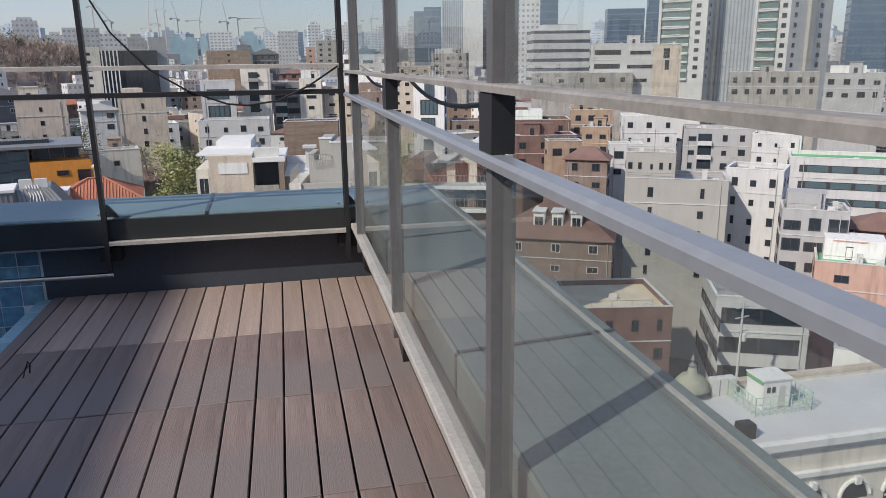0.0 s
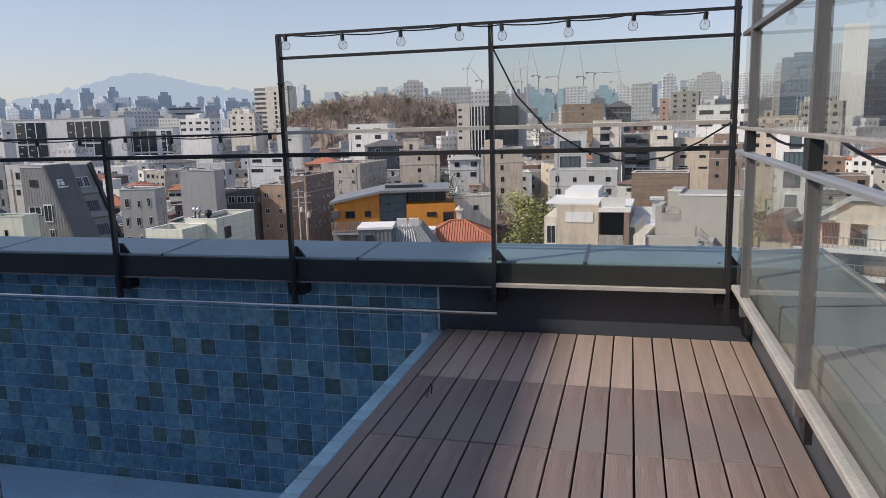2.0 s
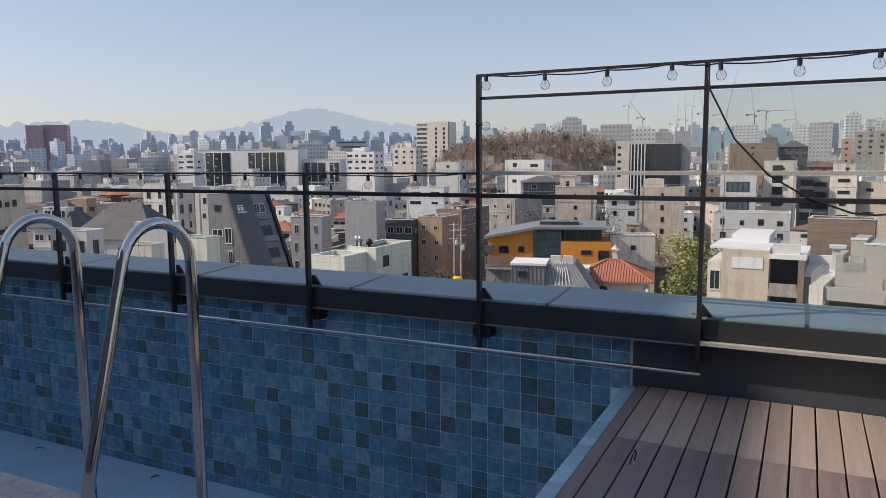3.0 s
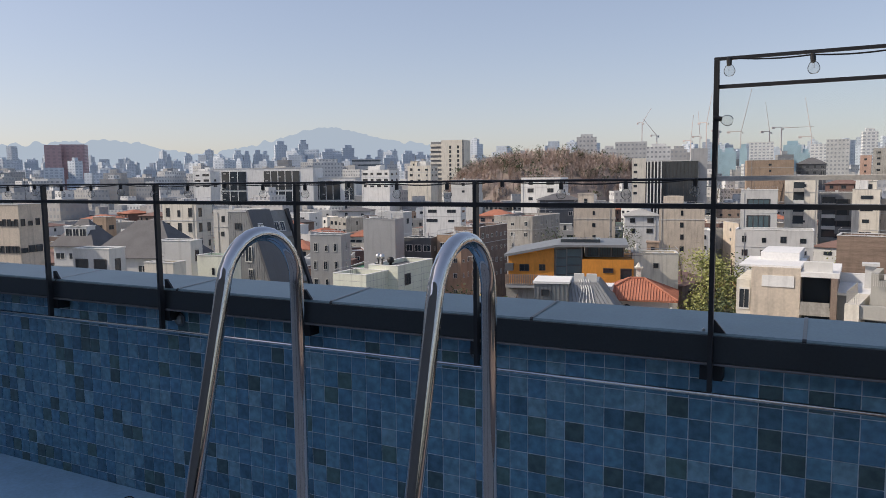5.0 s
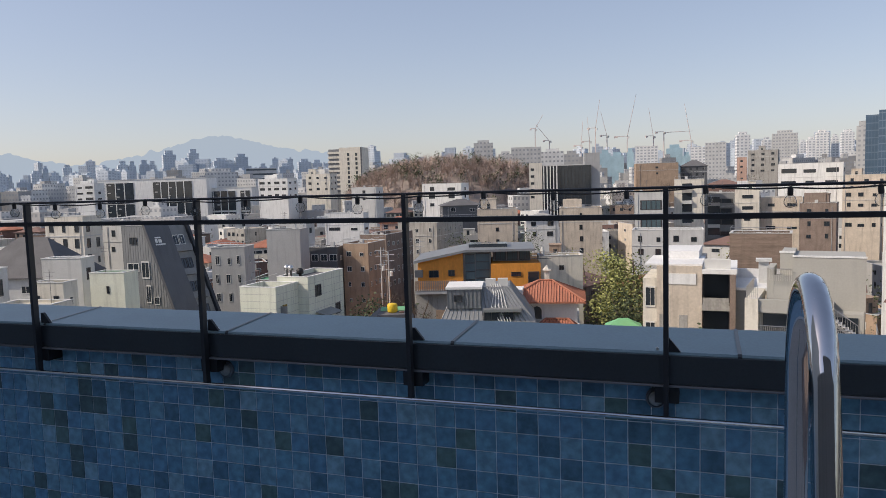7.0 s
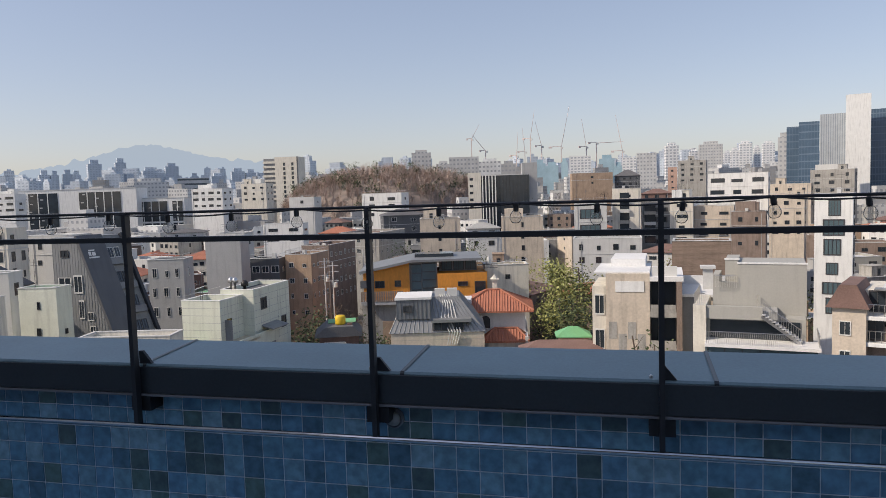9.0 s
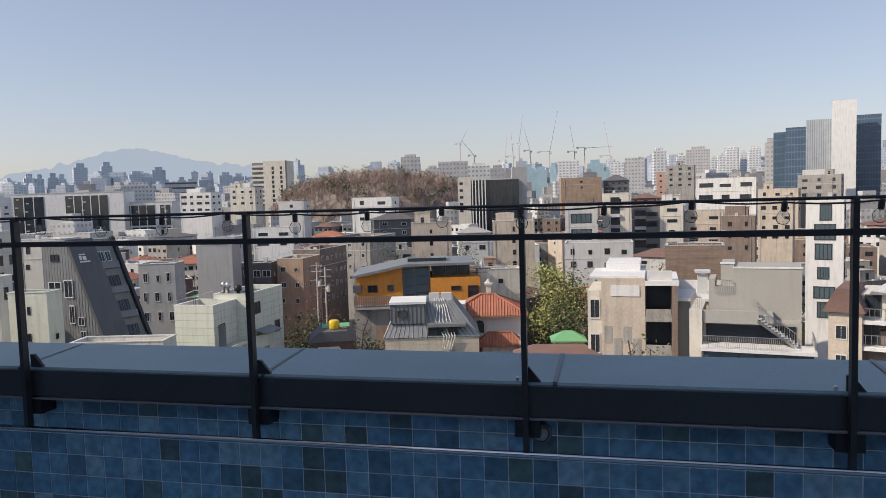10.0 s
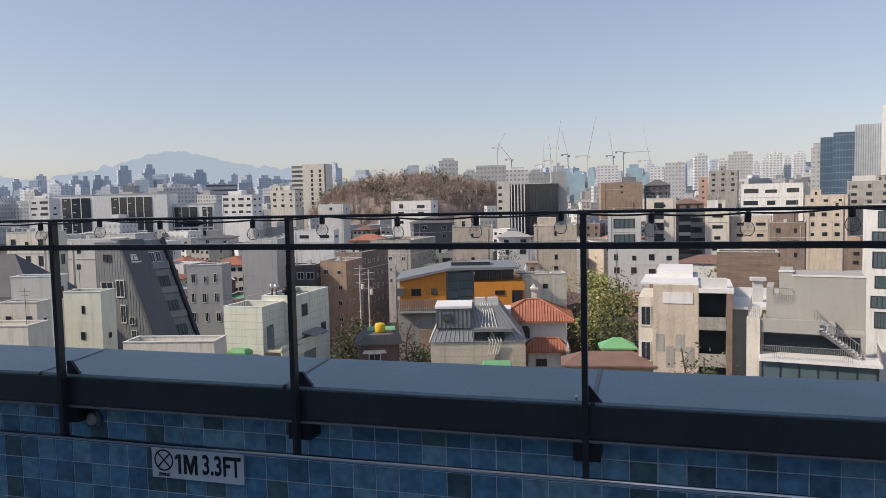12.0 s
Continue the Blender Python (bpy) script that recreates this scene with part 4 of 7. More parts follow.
def ribs(g, pts, step, t=0.05, r=0.035):
    """Standing seams on a sloping four-cornered face: from the lower edge (a, b) up to the upper (d, c)."""
    a, b, c, d = (Vector(p) for p in pts)
    nrm = (b - a).cross(d - a).normalized()
    n = max(1, int((b - a).length / step))
    for k in range(n + 1):
        f = k / n
        p, q = a.lerp(b, f), d.lerp(c, f)
        s = (b - a).normalized() * r
        up = nrm * t
        g.poly([p - s, p + up, q + up, q - s]).poly([p + up, p + s, q + s, q + up])


def slanted_house(x, y, top, rot):
    """x, y: the front corner at roof height. The lit wall stands upright; the shaded wall leans out on the way down."""
    z0 = ground_z(x, y) - 1
    h = top - z0
    FOOT.append((x, y, 9, top))
    r = root("slanted_house", "charcoal metal house with a steeply slanting side and recessed balconies", "house", pose(x, y, z0, 0, 0, rot))
    lean = Vector((0.285, -0.225, -1.0))
    up = Vector((0, 0, h))
    A, B, Cc = Vector((-2.75, 2.2, 0)) + up, Vector((0, 0, 0)) + up, Vector((5.7, 4.0, 0)) + up
    D = A + Cc - B
    low = [A - up, B + lean * h, Cc + lean * h, D - up]
    g = Geo()
    g.v = [tuple(p) for p in low] + [tuple(p) for p in (A, B, Cc, D)]
    g.f = [(0, 1, 5, 4), (1, 2, 6, 5), (2, 3, 7, 6), (3, 0, 4, 7), (4, 5, 6, 7), (3, 2, 1, 0)]
    part("wall", g, C["seam"], r, "grey seamed metal cladding")
    # standing seams of the lit wall
    along = (B - A).normalized()
    out = along.cross(Vector((0, 0, 1))).normalized()
    sm = Geo()
    for k in range(26):
        u = 0.05 + k * 0.42
        limit = h if u < (B - A).length else h - (u - (B - A).length) / 0.363
        if limit > 1:
            p = A - up + along * u
            q = [p - along * 0.03, p + along * 0.03, p + along * 0.03 + out * 0.02, p - along * 0.03 + out * 0.02]
            k0 = len(sm.v)
            sm.v += [tuple(v) for v in q] + [tuple(v + Vector((0, 0, limit))) for v in q]
            sm.f += [tuple(k0 + i for i in f) for f in ((0, 3, 2, 1), (4, 5, 6, 7), (0, 1, 5, 4), (1, 2, 6, 5), (2, 3, 7, 6), (3, 0, 4, 7))]
    part("seam", sm, C["seam"], r, "standing metal seams")
    fa = math.degrees(math.atan2(along.y, along.x))

    def on_lit(kind, u, z, w, hh):
        p = A + along * u + out * 0.05
        window(r, kind, p.x, p.y, h - z - hh, w, hh, fa)
    on_lit("d", 1.9, 1.6, 1.2, 0.95)
    on_lit("w", 1.7, 5.2, 2.0, 1.1)
    on_lit("w", 3.7, 4.9, 1.3, 2.4)
    on_lit("w", 4.0, 8.2, 0.8, 2.5)
    on_lit("w", 5.3, 9.8, 0.9, 1.1)
    on_lit("w", 5.5, 11.6, 0.8, 1.0)
    # the leaning wall: frame with x along the wall, z up the slope
    ax = (Cc - B).normalized()
    az = (-lean).normalized()
    ay = az.cross(ax).normalized()
    az = ax.cross(ay).normalized()
    face = Matrix((ax, ay, az)).transposed().to_4x4()
    face.translation = B
    skew = (-lean).normalized().dot(ax)
    full, long = (Cc - B).length, h * lean.length

    def strip(name, u0, u1, material, proud, label, over=0.0):
        g = Geo().prism([(u0 + skew * -long, -long), (u1 + skew * -long, -long), (u1 + skew * over, over), (u0 + skew * over, over)], -proud, -0.01)
        part(name, g, material, r, label, at=face)
    # Dark tones put the leaning side's shade into the slabs' colour.
    strip("side_slab", -0.05, full * 0.53, C["dark"], 0.5, "slanting slab with painted shade", 0.15)
    strip("edge_slab", full * 0.95, full + 0.1, BLACKISH, 0.55, "slanting edge with painted shade", 0.15)
    for k in range(4):
        v = -1.9 - k * 3.5
        mid = full * 0.74 + skew * v
        part("balcony", Geo().box(mid - full * 0.19, mid + full * 0.19, -0.5, -0.02, v - 2.35, v - 1.45), C["slate"], r, "grey balcony front", at=face)
        for e in (-0.75, 0.25):
            o = window(r, "w" if k == 0 else "d", 0, 0, 0, 1, 1)
            o.matrix_local = face @ pose(mid + e, -0.03, v - 1.3) @ Matrix.Diagonal((0.85, 1, 1.5, 1))
    for i, (u, v, w, hh) in enumerate(((1.05, -2.1, 0.9, 0.18), (1.0, -2.75, 0.35, 0.55), (1.5, -2.75, 0.5, 0.5), (0.95, -3.1, 1.5, 0.2))):
        part("emblem_bar", Geo().box(u, u + w, -0.54, -0.502, v, v + hh), C["white"], r, "plain white bar of an emblem", at=face)
    part("roof", Geo().poly([tuple(p + Vector((0, 0, 0.06))) for p in (A, B, Cc, D)]), METAL, r)
    part("roof_edge", Geo().tube([A, B], 0.09, 4).tube([D, A], 0.09, 4), C["grey"], r)


def tile_house(x, y, top, rot):
    """x, y: the front corner of the lower block."""
    z0 = ground_z(x, y) - 1
    h = top - z0
    FOOT.append((x, y, 9, top))
    r = root("tiled_house", "pale green-white tiled house with flat parapet roofs", "house", pose(x, y, z0, 0, 0, rot - 31))

    def block(x0, x1, y0, y1, z1, roof, sunk):
        t = 0.22
        part("wall", Geo().ring(x0, x1, y0, y1, 0, z1, t), C["paletile"], r)
        part("roof", Geo().box(x0 + t, x1 - t, y0 + t, y1 - t, z1 - sunk - 0.2, z1 - sunk), ROOF[roof], r)
        part("coping", Geo().ring(x0 - 0.04, x1 + 0.04, y0 - 0.04, y1 + 0.04, z1 + 0.003, z1 + 0.07, 0.3), C["white"], r)
        for k in range(8):
            z = z1 - 0.85 - k * 0.85
            part("joint", Geo().ring(x0 - 0.012, x1 + 0.012, y0 - 0.012, y1 + 0.012, z - 0.035, z, 0.011), C["grey"], r, "grey tile joint")
        for k in range(int((y1 - y0) / 2.2)):
            part("joint", Geo().box(x1 + 0.001, x1 + 0.012, y0 + 1.6 + k * 2.2, y0 + 1.63 + k * 2.2, z1 - 7, z1 - 0.1), C["grey"], r, "grey tile joint")
    block(-5.0, 0.0, 0.0, 5.0, h, "grey", 1.3)
    block(-3.0, 1.45, 5.02, 14.2, h + 0.6, "dark", 0.5)
    window(r, "d", 1.45, 7.4, h - 2.1, 1.5, 1.5, 90)
    window(r, "d", 1.45, 12.4, h - 5.2, 1.3, 1.5, 90)
    part("door", Geo().box(0.002, 0.06, 1.3, 2.3, h - 4.9, h - 2.3), WINGLASS, r, "dark glass door")
    part("door_leaf", Geo().box(0.0, 0.9, 0.9, 0.98, h - 4.9, h - 2.35), C["slate"], r, "open grey door leaf")
    part("landing", Geo().box(0.002, 2.2, 0.3, 5.0, h - 5.2, h - 4.95), ROOF["tan"], r, "pale landing slab")
    part("landing_wall", Geo().box(2.0, 2.2, 0.3, 9.5, h - 6.2, h - 4.6), C["paletile"], r)
    part("canopy", Geo().prism([(1.46, h - 4.1), (3.1, h - 4.5), (3.1, h - 4.4), (1.46, h - 3.95)], 6.6, 10.5), METAL, r, "grey metal canopy")
    part("garage_door", Geo().box(1.452, 1.52, 7.0, 10.0, h - 8.0, h - 5.6), C["slate"], r)
    for vx, vy in ((-2.2, 6.2), (-1.5, 6.0)):
        part("roof_vent", Geo().lathe([(0.12, -0.1), (0.12, 1.2), (0.34, 1.25), (0.38, 1.55), (0.28, 1.8), (0.08, 1.9)], 10, (vx, vy, h + 0.1)), BARE, r, "round metal roof vent", True)
    part("roof_vent", Geo().lathe([(0.2, -0.1), (0.2, 0.8), (0.45, 0.85), (0.45, 1.3), (0.2, 1.55)], 10, (-0.2, 6.0, h + 0.1)), BLACKPL, r, "dark roof vent", True)
    part("air_conditioner", AC, None, r, at=pose(-2.4, 6.9, h + 0.1))
    for axx, ayy, t in ((-3.6, 2.2, 3.6), (-4.3, 2.8, 2.0)):
        part("aerial", Geo().tube([(axx, ayy, h - 1.3), (axx, ayy, h + t)], 0.03, 5).tube([(axx - 0.7, ayy, h + t - 0.6), (axx + 0.7, ayy, h + t - 0.2)], 0.02, 4), GREYSTEEL, r)
    part("roof_rail", Geo().tube([(-3.0, 5.1, h + 1.0), (-4.9, 3.0, h + 0.5), (-4.9, 0.2, h + 0.5)], 0.03, 5), BARE, r)
    part("green_net", Geo().chamfer(-3.6, -1.2, -1.9, -0.3, h - 5.6, h - 4.6, 0.3), ROOF["green"], r, "crumpled green netting")


def black_white_office(x, y, top, rot, span, panels):
    """A white office whose front carries tall panels of black glass between white mullions."""
    z0 = ground_z(x, y) - 1
    h = top - z0
    FOOT.append((x, y, (span[1] - span[0]) * 0.6, top))
    r = root("office_building", "white office building with large black glass panels", "building", pose(x, y, z0, 0, 0, rot))
    part("wall", Geo().box(span[0], span[1], 0, 14, 0, h), C["white"], r)
    part("coping", Geo().ring(span[0] - 0.2, span[1] + 0.2, -0.2, 14.2, h + 0.01, h + 0.35, 0.6), C["lightgrey"], r)
    for a, b in panels:
        for z1, z2 in ((h - 12.5, h - 1.6), (h - 22, h - 13.5)):
            part("glass_panel", Geo().box(a, b, -0.25, -0.01, z1, z2), WINGLASS, r, "black glass panel")
            n = max(2, int((b - a) / 4.2))
            for k in range(1, n):
                xx = a + (b - a) * k / n
                part("mullion", Geo().box(xx - 0.22, xx + 0.22, -0.4, -0.255, z1, z2), C["white"], r)
            for k in range(5):
                zz = z1 + (z2 - z1) * (k + 0.6) / 5
                part("blind", Geo().box(a + (b - a) * ((k * 0.37) % 0.7), a + (b - a) * ((k * 0.37) % 0.7) + 1.6, -0.3, -0.255, zz - 0.6, zz), C["grey"], r)
    for k in range(6):
        part("louvre", Geo().box(span[0] + 2.0, panels[0][0] - 1.0, -0.2, -0.01, h - 3 - k * 1.7, h - 2.5 - k * 1.7), C["grey"], r)


def slot_office(x, y, top, rot):
    z0 = ground_z(x, y) - 1
    h = top - z0
    FOOT.append((x, y, 16, top))
    r = root("office_tower", "cream office tower with dark louvred end and window slots", "tower", pose(x, y, z0, 0, 0, rot))
    part("wall", Geo().box(-4.0, 14.0, 0, 16, 0, h), C["cream"], r)
    part("end_bay", Geo().box(-13.0, -4.01, 1.0, 16, 0, h - 1.0), C["slate"], r, "dark louvred bay")
    for k in range(9):
        part("balcony_slab", Geo().box(-13.4, -4.02, 0.2, 2.0, h - 4.5 - k * 3.4, h - 2.9 - k * 3.4), C["cream"], r)
    for c in (3.2, 9.6):
        for k in range(9):
            window(r, "s", c, 0, h - 6.5 - k * 3.4, 1.7, 2.3)
    part("corner_strip", Geo().box(13.0, 14.02, -0.3, -0.01, 0, h), C["dark"], r)


def apartment_tower(x, y, top, rot, w, d):
    """A grey apartment slab: green glazed balconies between upright piers, single windows on the flank."""
    z0 = ground_z(x, y) - 1
    h = top - z0
    FOOT.append((x, y, 14, top - 40))
    r = root("apartment_tower", "pale grey apartment tower with green glass balconies", "tower", pose(x, y, z0, 0, 0, rot), "apartment towers")
    part("wall", Geo().box(-w / 2, w / 2, 0, d, 0, h), C["lightgrey"], r)
    for e in (-w / 2 + 0.5, w / 2 - 0.5):
        part("pier", Geo().box(e - 0.5, e + 0.5, -1.1, -0.01, 0, h + 1), C["lightgrey"], r)
    part("stair_pier", Geo().box(w / 2 + 0.01, w / 2 + 1.2, d * 0.36, d * 0.5, 0, h + 3), C["warmgrey"], r, "upright grey stair shaft")
    n = int((h - 30) / 3.0)
    wide = w - 2.4
    cut = -w / 2 + 1.2 + wide * 0.68
    for k in range(n):
        z = h - 3.0 * (k + 1)
        part("balcony_glazing", Geo().box(-w / 2 + 1.2, cut - 0.3, -0.35, -0.01, z + 1.0, z + 2.4), GREENGLASS, r, "green balcony glass")
        part("balcony", Geo().box(-w / 2 + 1.1, cut - 0.2, -0.9, -0.36, z + 0.1, z + 0.95), C["lightgrey"], r)
        part("balcony_rail", Geo().box(-w / 2 + 1.8, cut - wide * 0.2, -1.1, -0.91, z + 0.75, z + 1.05), C["white"], r, "white balcony rail")
        window(r, "d", (cut + w / 2 - 1.0) / 2, -0.02, z + 0.9, 1.7, 1.4)
        window(r, "d", w / 2, 1.5, z + 0.9, 1.3, 1.4, 90)
        window(r, "d", w / 2, d * 0.72, z + 0.9, 1.5, 1.4, 90)


def glass_office(x, y, top, rot):
    z0 = ground_z(x, y) - 1
    h = top - z0
    FOOT.append((x, y, 16, top))
    r = root("glass_office", "black glass office with white fins and a cream stair tower", "building", pose(x, y, z0, 0, 0, rot))
    part("glass_wall", Geo().box(-10.5, 12.0, 0, 14, 0, h), WINGLASS, r, "black mirror glass")
    for k in range(5):
        part("fin", Geo().box(-10.0 + k * 1.5, -9.5 + k * 1.5, -0.8, -0.01, 0, h + 0.2), C["white"], r, "white upright fin")
    for k in range(9):
        part("mullion", Geo().box(-2.0 + k * 1.6, -1.92 + k * 1.6, -0.12, -0.01, 0, h), FRAMED, r)
    part("stair_tower", Geo().box(-16.5, -10.52, -0.5, 10, 0, h + 1.6), C["cream"], r, "cream stair tower")
    for k in range(5):
        window(r, "s", -15.0, -0.5, h - 2.0 - k * 3.2, 1.6, 1.2)
    part("lift_tower", Geo().box(9.0, 16.0, 2.0, 10, 0, h + 5.6), C["grey"], r, "grey lift tower")
    part("roof", Geo().box(-10.6, 8.99, -0.1, 14.1, h + 0.01, h + 0.5), C["lightgrey"], r)


def orange_house(x, y, top, rot):
    z0 = ground_z(x, y) - 1
    h = (top - z0) / HS
    FOOT.append((x, y, 11, top))
    r = root("orange_house", "orange clad house with a grey pitched roof and a glazed stair", "house", pose(x, y, z0, 0, 0, rot) @ Matrix.Diagonal((HS, HS, HS, 1)))
    part("wing", Geo().prism([(-6.7, 0), (-1.6, 0), (-1.6, h - 0.45), (-6.7, h - 1.45)], 0, 8), C["orange"], r)
    part("base_wall", Geo().box(-6.9, 7.1, -0.34, -0.305, 0, h - 4.93), C["concrete"], r, "shaded concrete base")
    part("stair_wall", Geo().box(-1.598, 1.5, 0.35, 8, 0, h - 0.45), C["slate"], r)
    part("wing", Geo().box(1.502, 7.0, -0.3, 7, 0, h - 1.75), C["orange"], r)
    part("upper_storey", Geo().box(1.7, 6.0, 2.2, 7, h - 1.745, h - 0.42), C["slate"], r)
    part("roof", Geo().prism([(-7.1, h - 1.55), (-1.2, h - 0.38), (6.4, h - 0.38), (6.4, h - 0.12), (-1.25, h - 0.12), (-7.1, h - 1.25)], -0.7, 8.4), METAL, r, "grey zinc roof")
    part("skylight", Geo().box(-1.0, 3.4, 2.2, 5.0, h - 0.115, h + 0.25), WINGLASS, r)
    for x0, x1, zt, zb in ((-1.35, -0.3, 0.75, 4.5), (-0.15, 1.35, 0.65, 4.3)):
        part("stair_glazing", Geo().box(x0, x1, 0.26, 0.34, h - zb, h - zt), WINBLUE, r, "grey-green glazing")
        for q in range(5):
            part("transom", Geo().box(x0, x1, 0.2, 0.255, h - zt - (zb - zt) * q / 4 - 0.05, h - zt - (zb - zt) * q / 4 + 0.05), FRAMED, r)
    for k in range(3):
        window(r, "b", 2.6 + k * 1.35, 2.19, h - 1.65, 1.2, 1.1)
    window(r, "d", -4.9, 0, h - 3.2, 1.1, 0.8)
    window(r, "d", -2.9, 0, h - 3.1, 0.7, 0.7)
    window(r, "d", 4.3, -0.3, h - 3.2, 1.1, 0.5)
    window(r, "s", 6.2, -0.3, h - 4.3, 1.2, 1.6)
    part("eave_box", Geo().box(-7.0, -6.1, -0.6, -0.02, h - 3.1, h - 2.3), C["dark"], r)
    part("balcony", Geo().box(-6.9, -2.3, -1.3, -0.01, h - 4.9, h - 4.55), C["grey"], r)
    slat = Geo().box(-0.10, 0.10, -0.03, 0.03, 0, 1.1).mesh("slat", C["wood"])
    for k in range(19):
        part("slat", slat, None, r, at=pose(-6.8 + k * 0.245, -1.32, h - 4.5))
    part("terrace_rail", Geo().tube([(6.0, -0.2, h - 0.9), (8.2, -0.2, h - 0.9)], 0.04, 5).tube([(6.0, -0.2, h - 1.3), (8.2, -0.2, h - 1.3)], 0.03, 5), FRAMED, r)
    part("parasol", Geo().lathe([(0.05, 0), (0.3, 0.3), (0.22, 1.2), (0.03, 1.7)], 8, (7.3, 1.0, h - 1.7)), C["lightgrey"], r, "folded grey parasol")
    part("garden_fence", Geo().box(-4.5, 1.5, -3.0, -2.9, h - 9, h - 6.4), C["tan"], r)


def hip_tiles(r, x0, x1, y0, y1, z0, z1, name="roof"):
    """A hipped roof with a rounded tile row every 25 cm on each slope."""
    w, d = x1 - x0, y1 - y0
    run = min(w, d) / 2
    ra, rb = (Vector((x0 + run, (y0 + y1) / 2, z1)), Vector((x1 - run, (y0 + y1) / 2, z1))) if w >= d else (Vector(((x0 + x1) / 2, y0 + run, z1)), Vector(((x0 + x1) / 2, y1 - run, z1)))
    c = [Vector((x0, y0, z0)), Vector((x1, y0, z0)), Vector((x1, y1, z0)), Vector((x0, y1, z0))]
    g = Geo()
    if w >= d:
        faces = ((c[0], c[1], rb, ra), (c[1], c[2], rb, rb), (c[2], c[3], ra, rb), (c[3], c[0], ra, ra))
    else:
        faces = ((c[0], c[1], ra, ra), (c[1], c[2], rb, ra), (c[2], c[3], rb, rb), (c[3], c[0], ra, rb))
    for f in faces:
        g.poly([p for i, p in enumerate(f) if i < 3 or (f[3] - f[2]).length > 1e-6])
    g.poly([c[3], c[2], c[1], c[0]])
    g.box(x0, x1, y0, y1, z0 - 0.14, z0 - 0.004)
    part(name, g, ROOF["red"], r, "terracotta tiles")
    t = Geo()
    for a, b, cc, dd in faces:
        along = (b - a).normalized()
        nrm = (b - a).cross((dd + cc) / 2 - a).normalized()
        up = (nrm.cross(along)).normalized()
        full = (b - a).length
        u0, u1 = (dd - a).dot(along), (cc - a).dot(along)
        hh = (dd - a).dot(up)
        n = int(full / 0.26)
        for k in range(n):
            u = (k + 0.5) * full / n
            m = hh * min(1.0, u / u0 if u < u0 else 1.0, (full - u) / (full - u1) if u > u1 else 1.0)
            p, q = a + along * u, a + along * u + up * m
            s, n2 = along * 0.075, nrm * 0.07
            t.poly([p - s, p + n2, q + n2, q - s]).poly([p + n2, p + s, q + s, q + n2]).poly([p - s, p + s, p + n2])
    tagged(part("tile_row", t, ROOF["red"], r, "rounded tile rows"), kind="stuff")
    rg = Geo()
    for p, q in ((c[0], ra), (c[1], rb if w >= d else ra), (c[2], rb), (c[3], ra if w >= d else rb), (ra, rb)):
        if (p - q).length > 0.01:
            rg.tube([p + Vector((0, 0, 0.05)), q + Vector((0, 0, 0.05))], 0.11, 6)
    part("ridge", rg, ROOF["red"], r, "terracotta ridge tiles")


def red_house(x, y, top, rot):
    z0 = ground_z(x, y) - 1
    h = (top - z0) / HS
    FOOT.append((x, y, 11, top))
    r = root("red_roof_house", "white house with hipped terracotta tile roofs and an arched window", "house", pose(x, y, z0, 0, 0, rot) @ Matrix.Diagonal((HS, HS, HS, 1)))
    part("wall", Geo().box(-2.4, 2.9, 0.7, 5.6, 0, h - 1.9), C["white"], r)
    part("porch_wall", Geo().box(-0.6, 2.6, -0.9, 0.698, 0, h - 4.5), C["white"], r)
    hip_tiles(r, -3.9, 3.7, -0.1, 6.2, h - 1.85, h - 0.25)
    hip_tiles(r, -1.1, 3.2, -1.6, 0.64, h - 4.4, h - 3.4, "porch_roof")
    part("chimney", Geo().box(-0.25, 0.25, 3.2, 3.7, h - 0.8, h + 0.7).box(-0.4, 0.4, 3.05, 3.85, h + 0.703, h + 0.85).lathe([(0.35, 0.85), (0.05, 1.25)], 6, (0, 3.45, h)), C["cream"], r, "small gabled chimney")
    part("arched_window", Geo().prism([(-0.45, h - 3.6), (0.45, h - 3.6), (0.45, h - 2.75), (0.32, h - 2.5), (0, h - 2.38), (-0.32, h - 2.5), (-0.45, h - 2.75)], 0.66, 0.69), WINGLASS, r, at=Matrix.Translation((-0.9, 0, 0)))
    part("arch_trim", Geo().box(-0.55, 0.55, 0.6, 0.658, h - 3.72, h - 3.6), C["lightgrey"], r, at=Matrix.Translation((-0.9, 0, 0)))
    window(r, "d", 0.6, -0.9, h - 5.9, 1.0, 0.7)
    part("balcony_wall", Geo().box(-3.4, -2.2, -0.3, 2.5, h - 2.2, h - 0.7), C["white"], r)
    part("garden_wall", Geo().box(2.8, 3.1, -1.6, 9.0, 0, h - 4.0), C["lightgrey"], r)


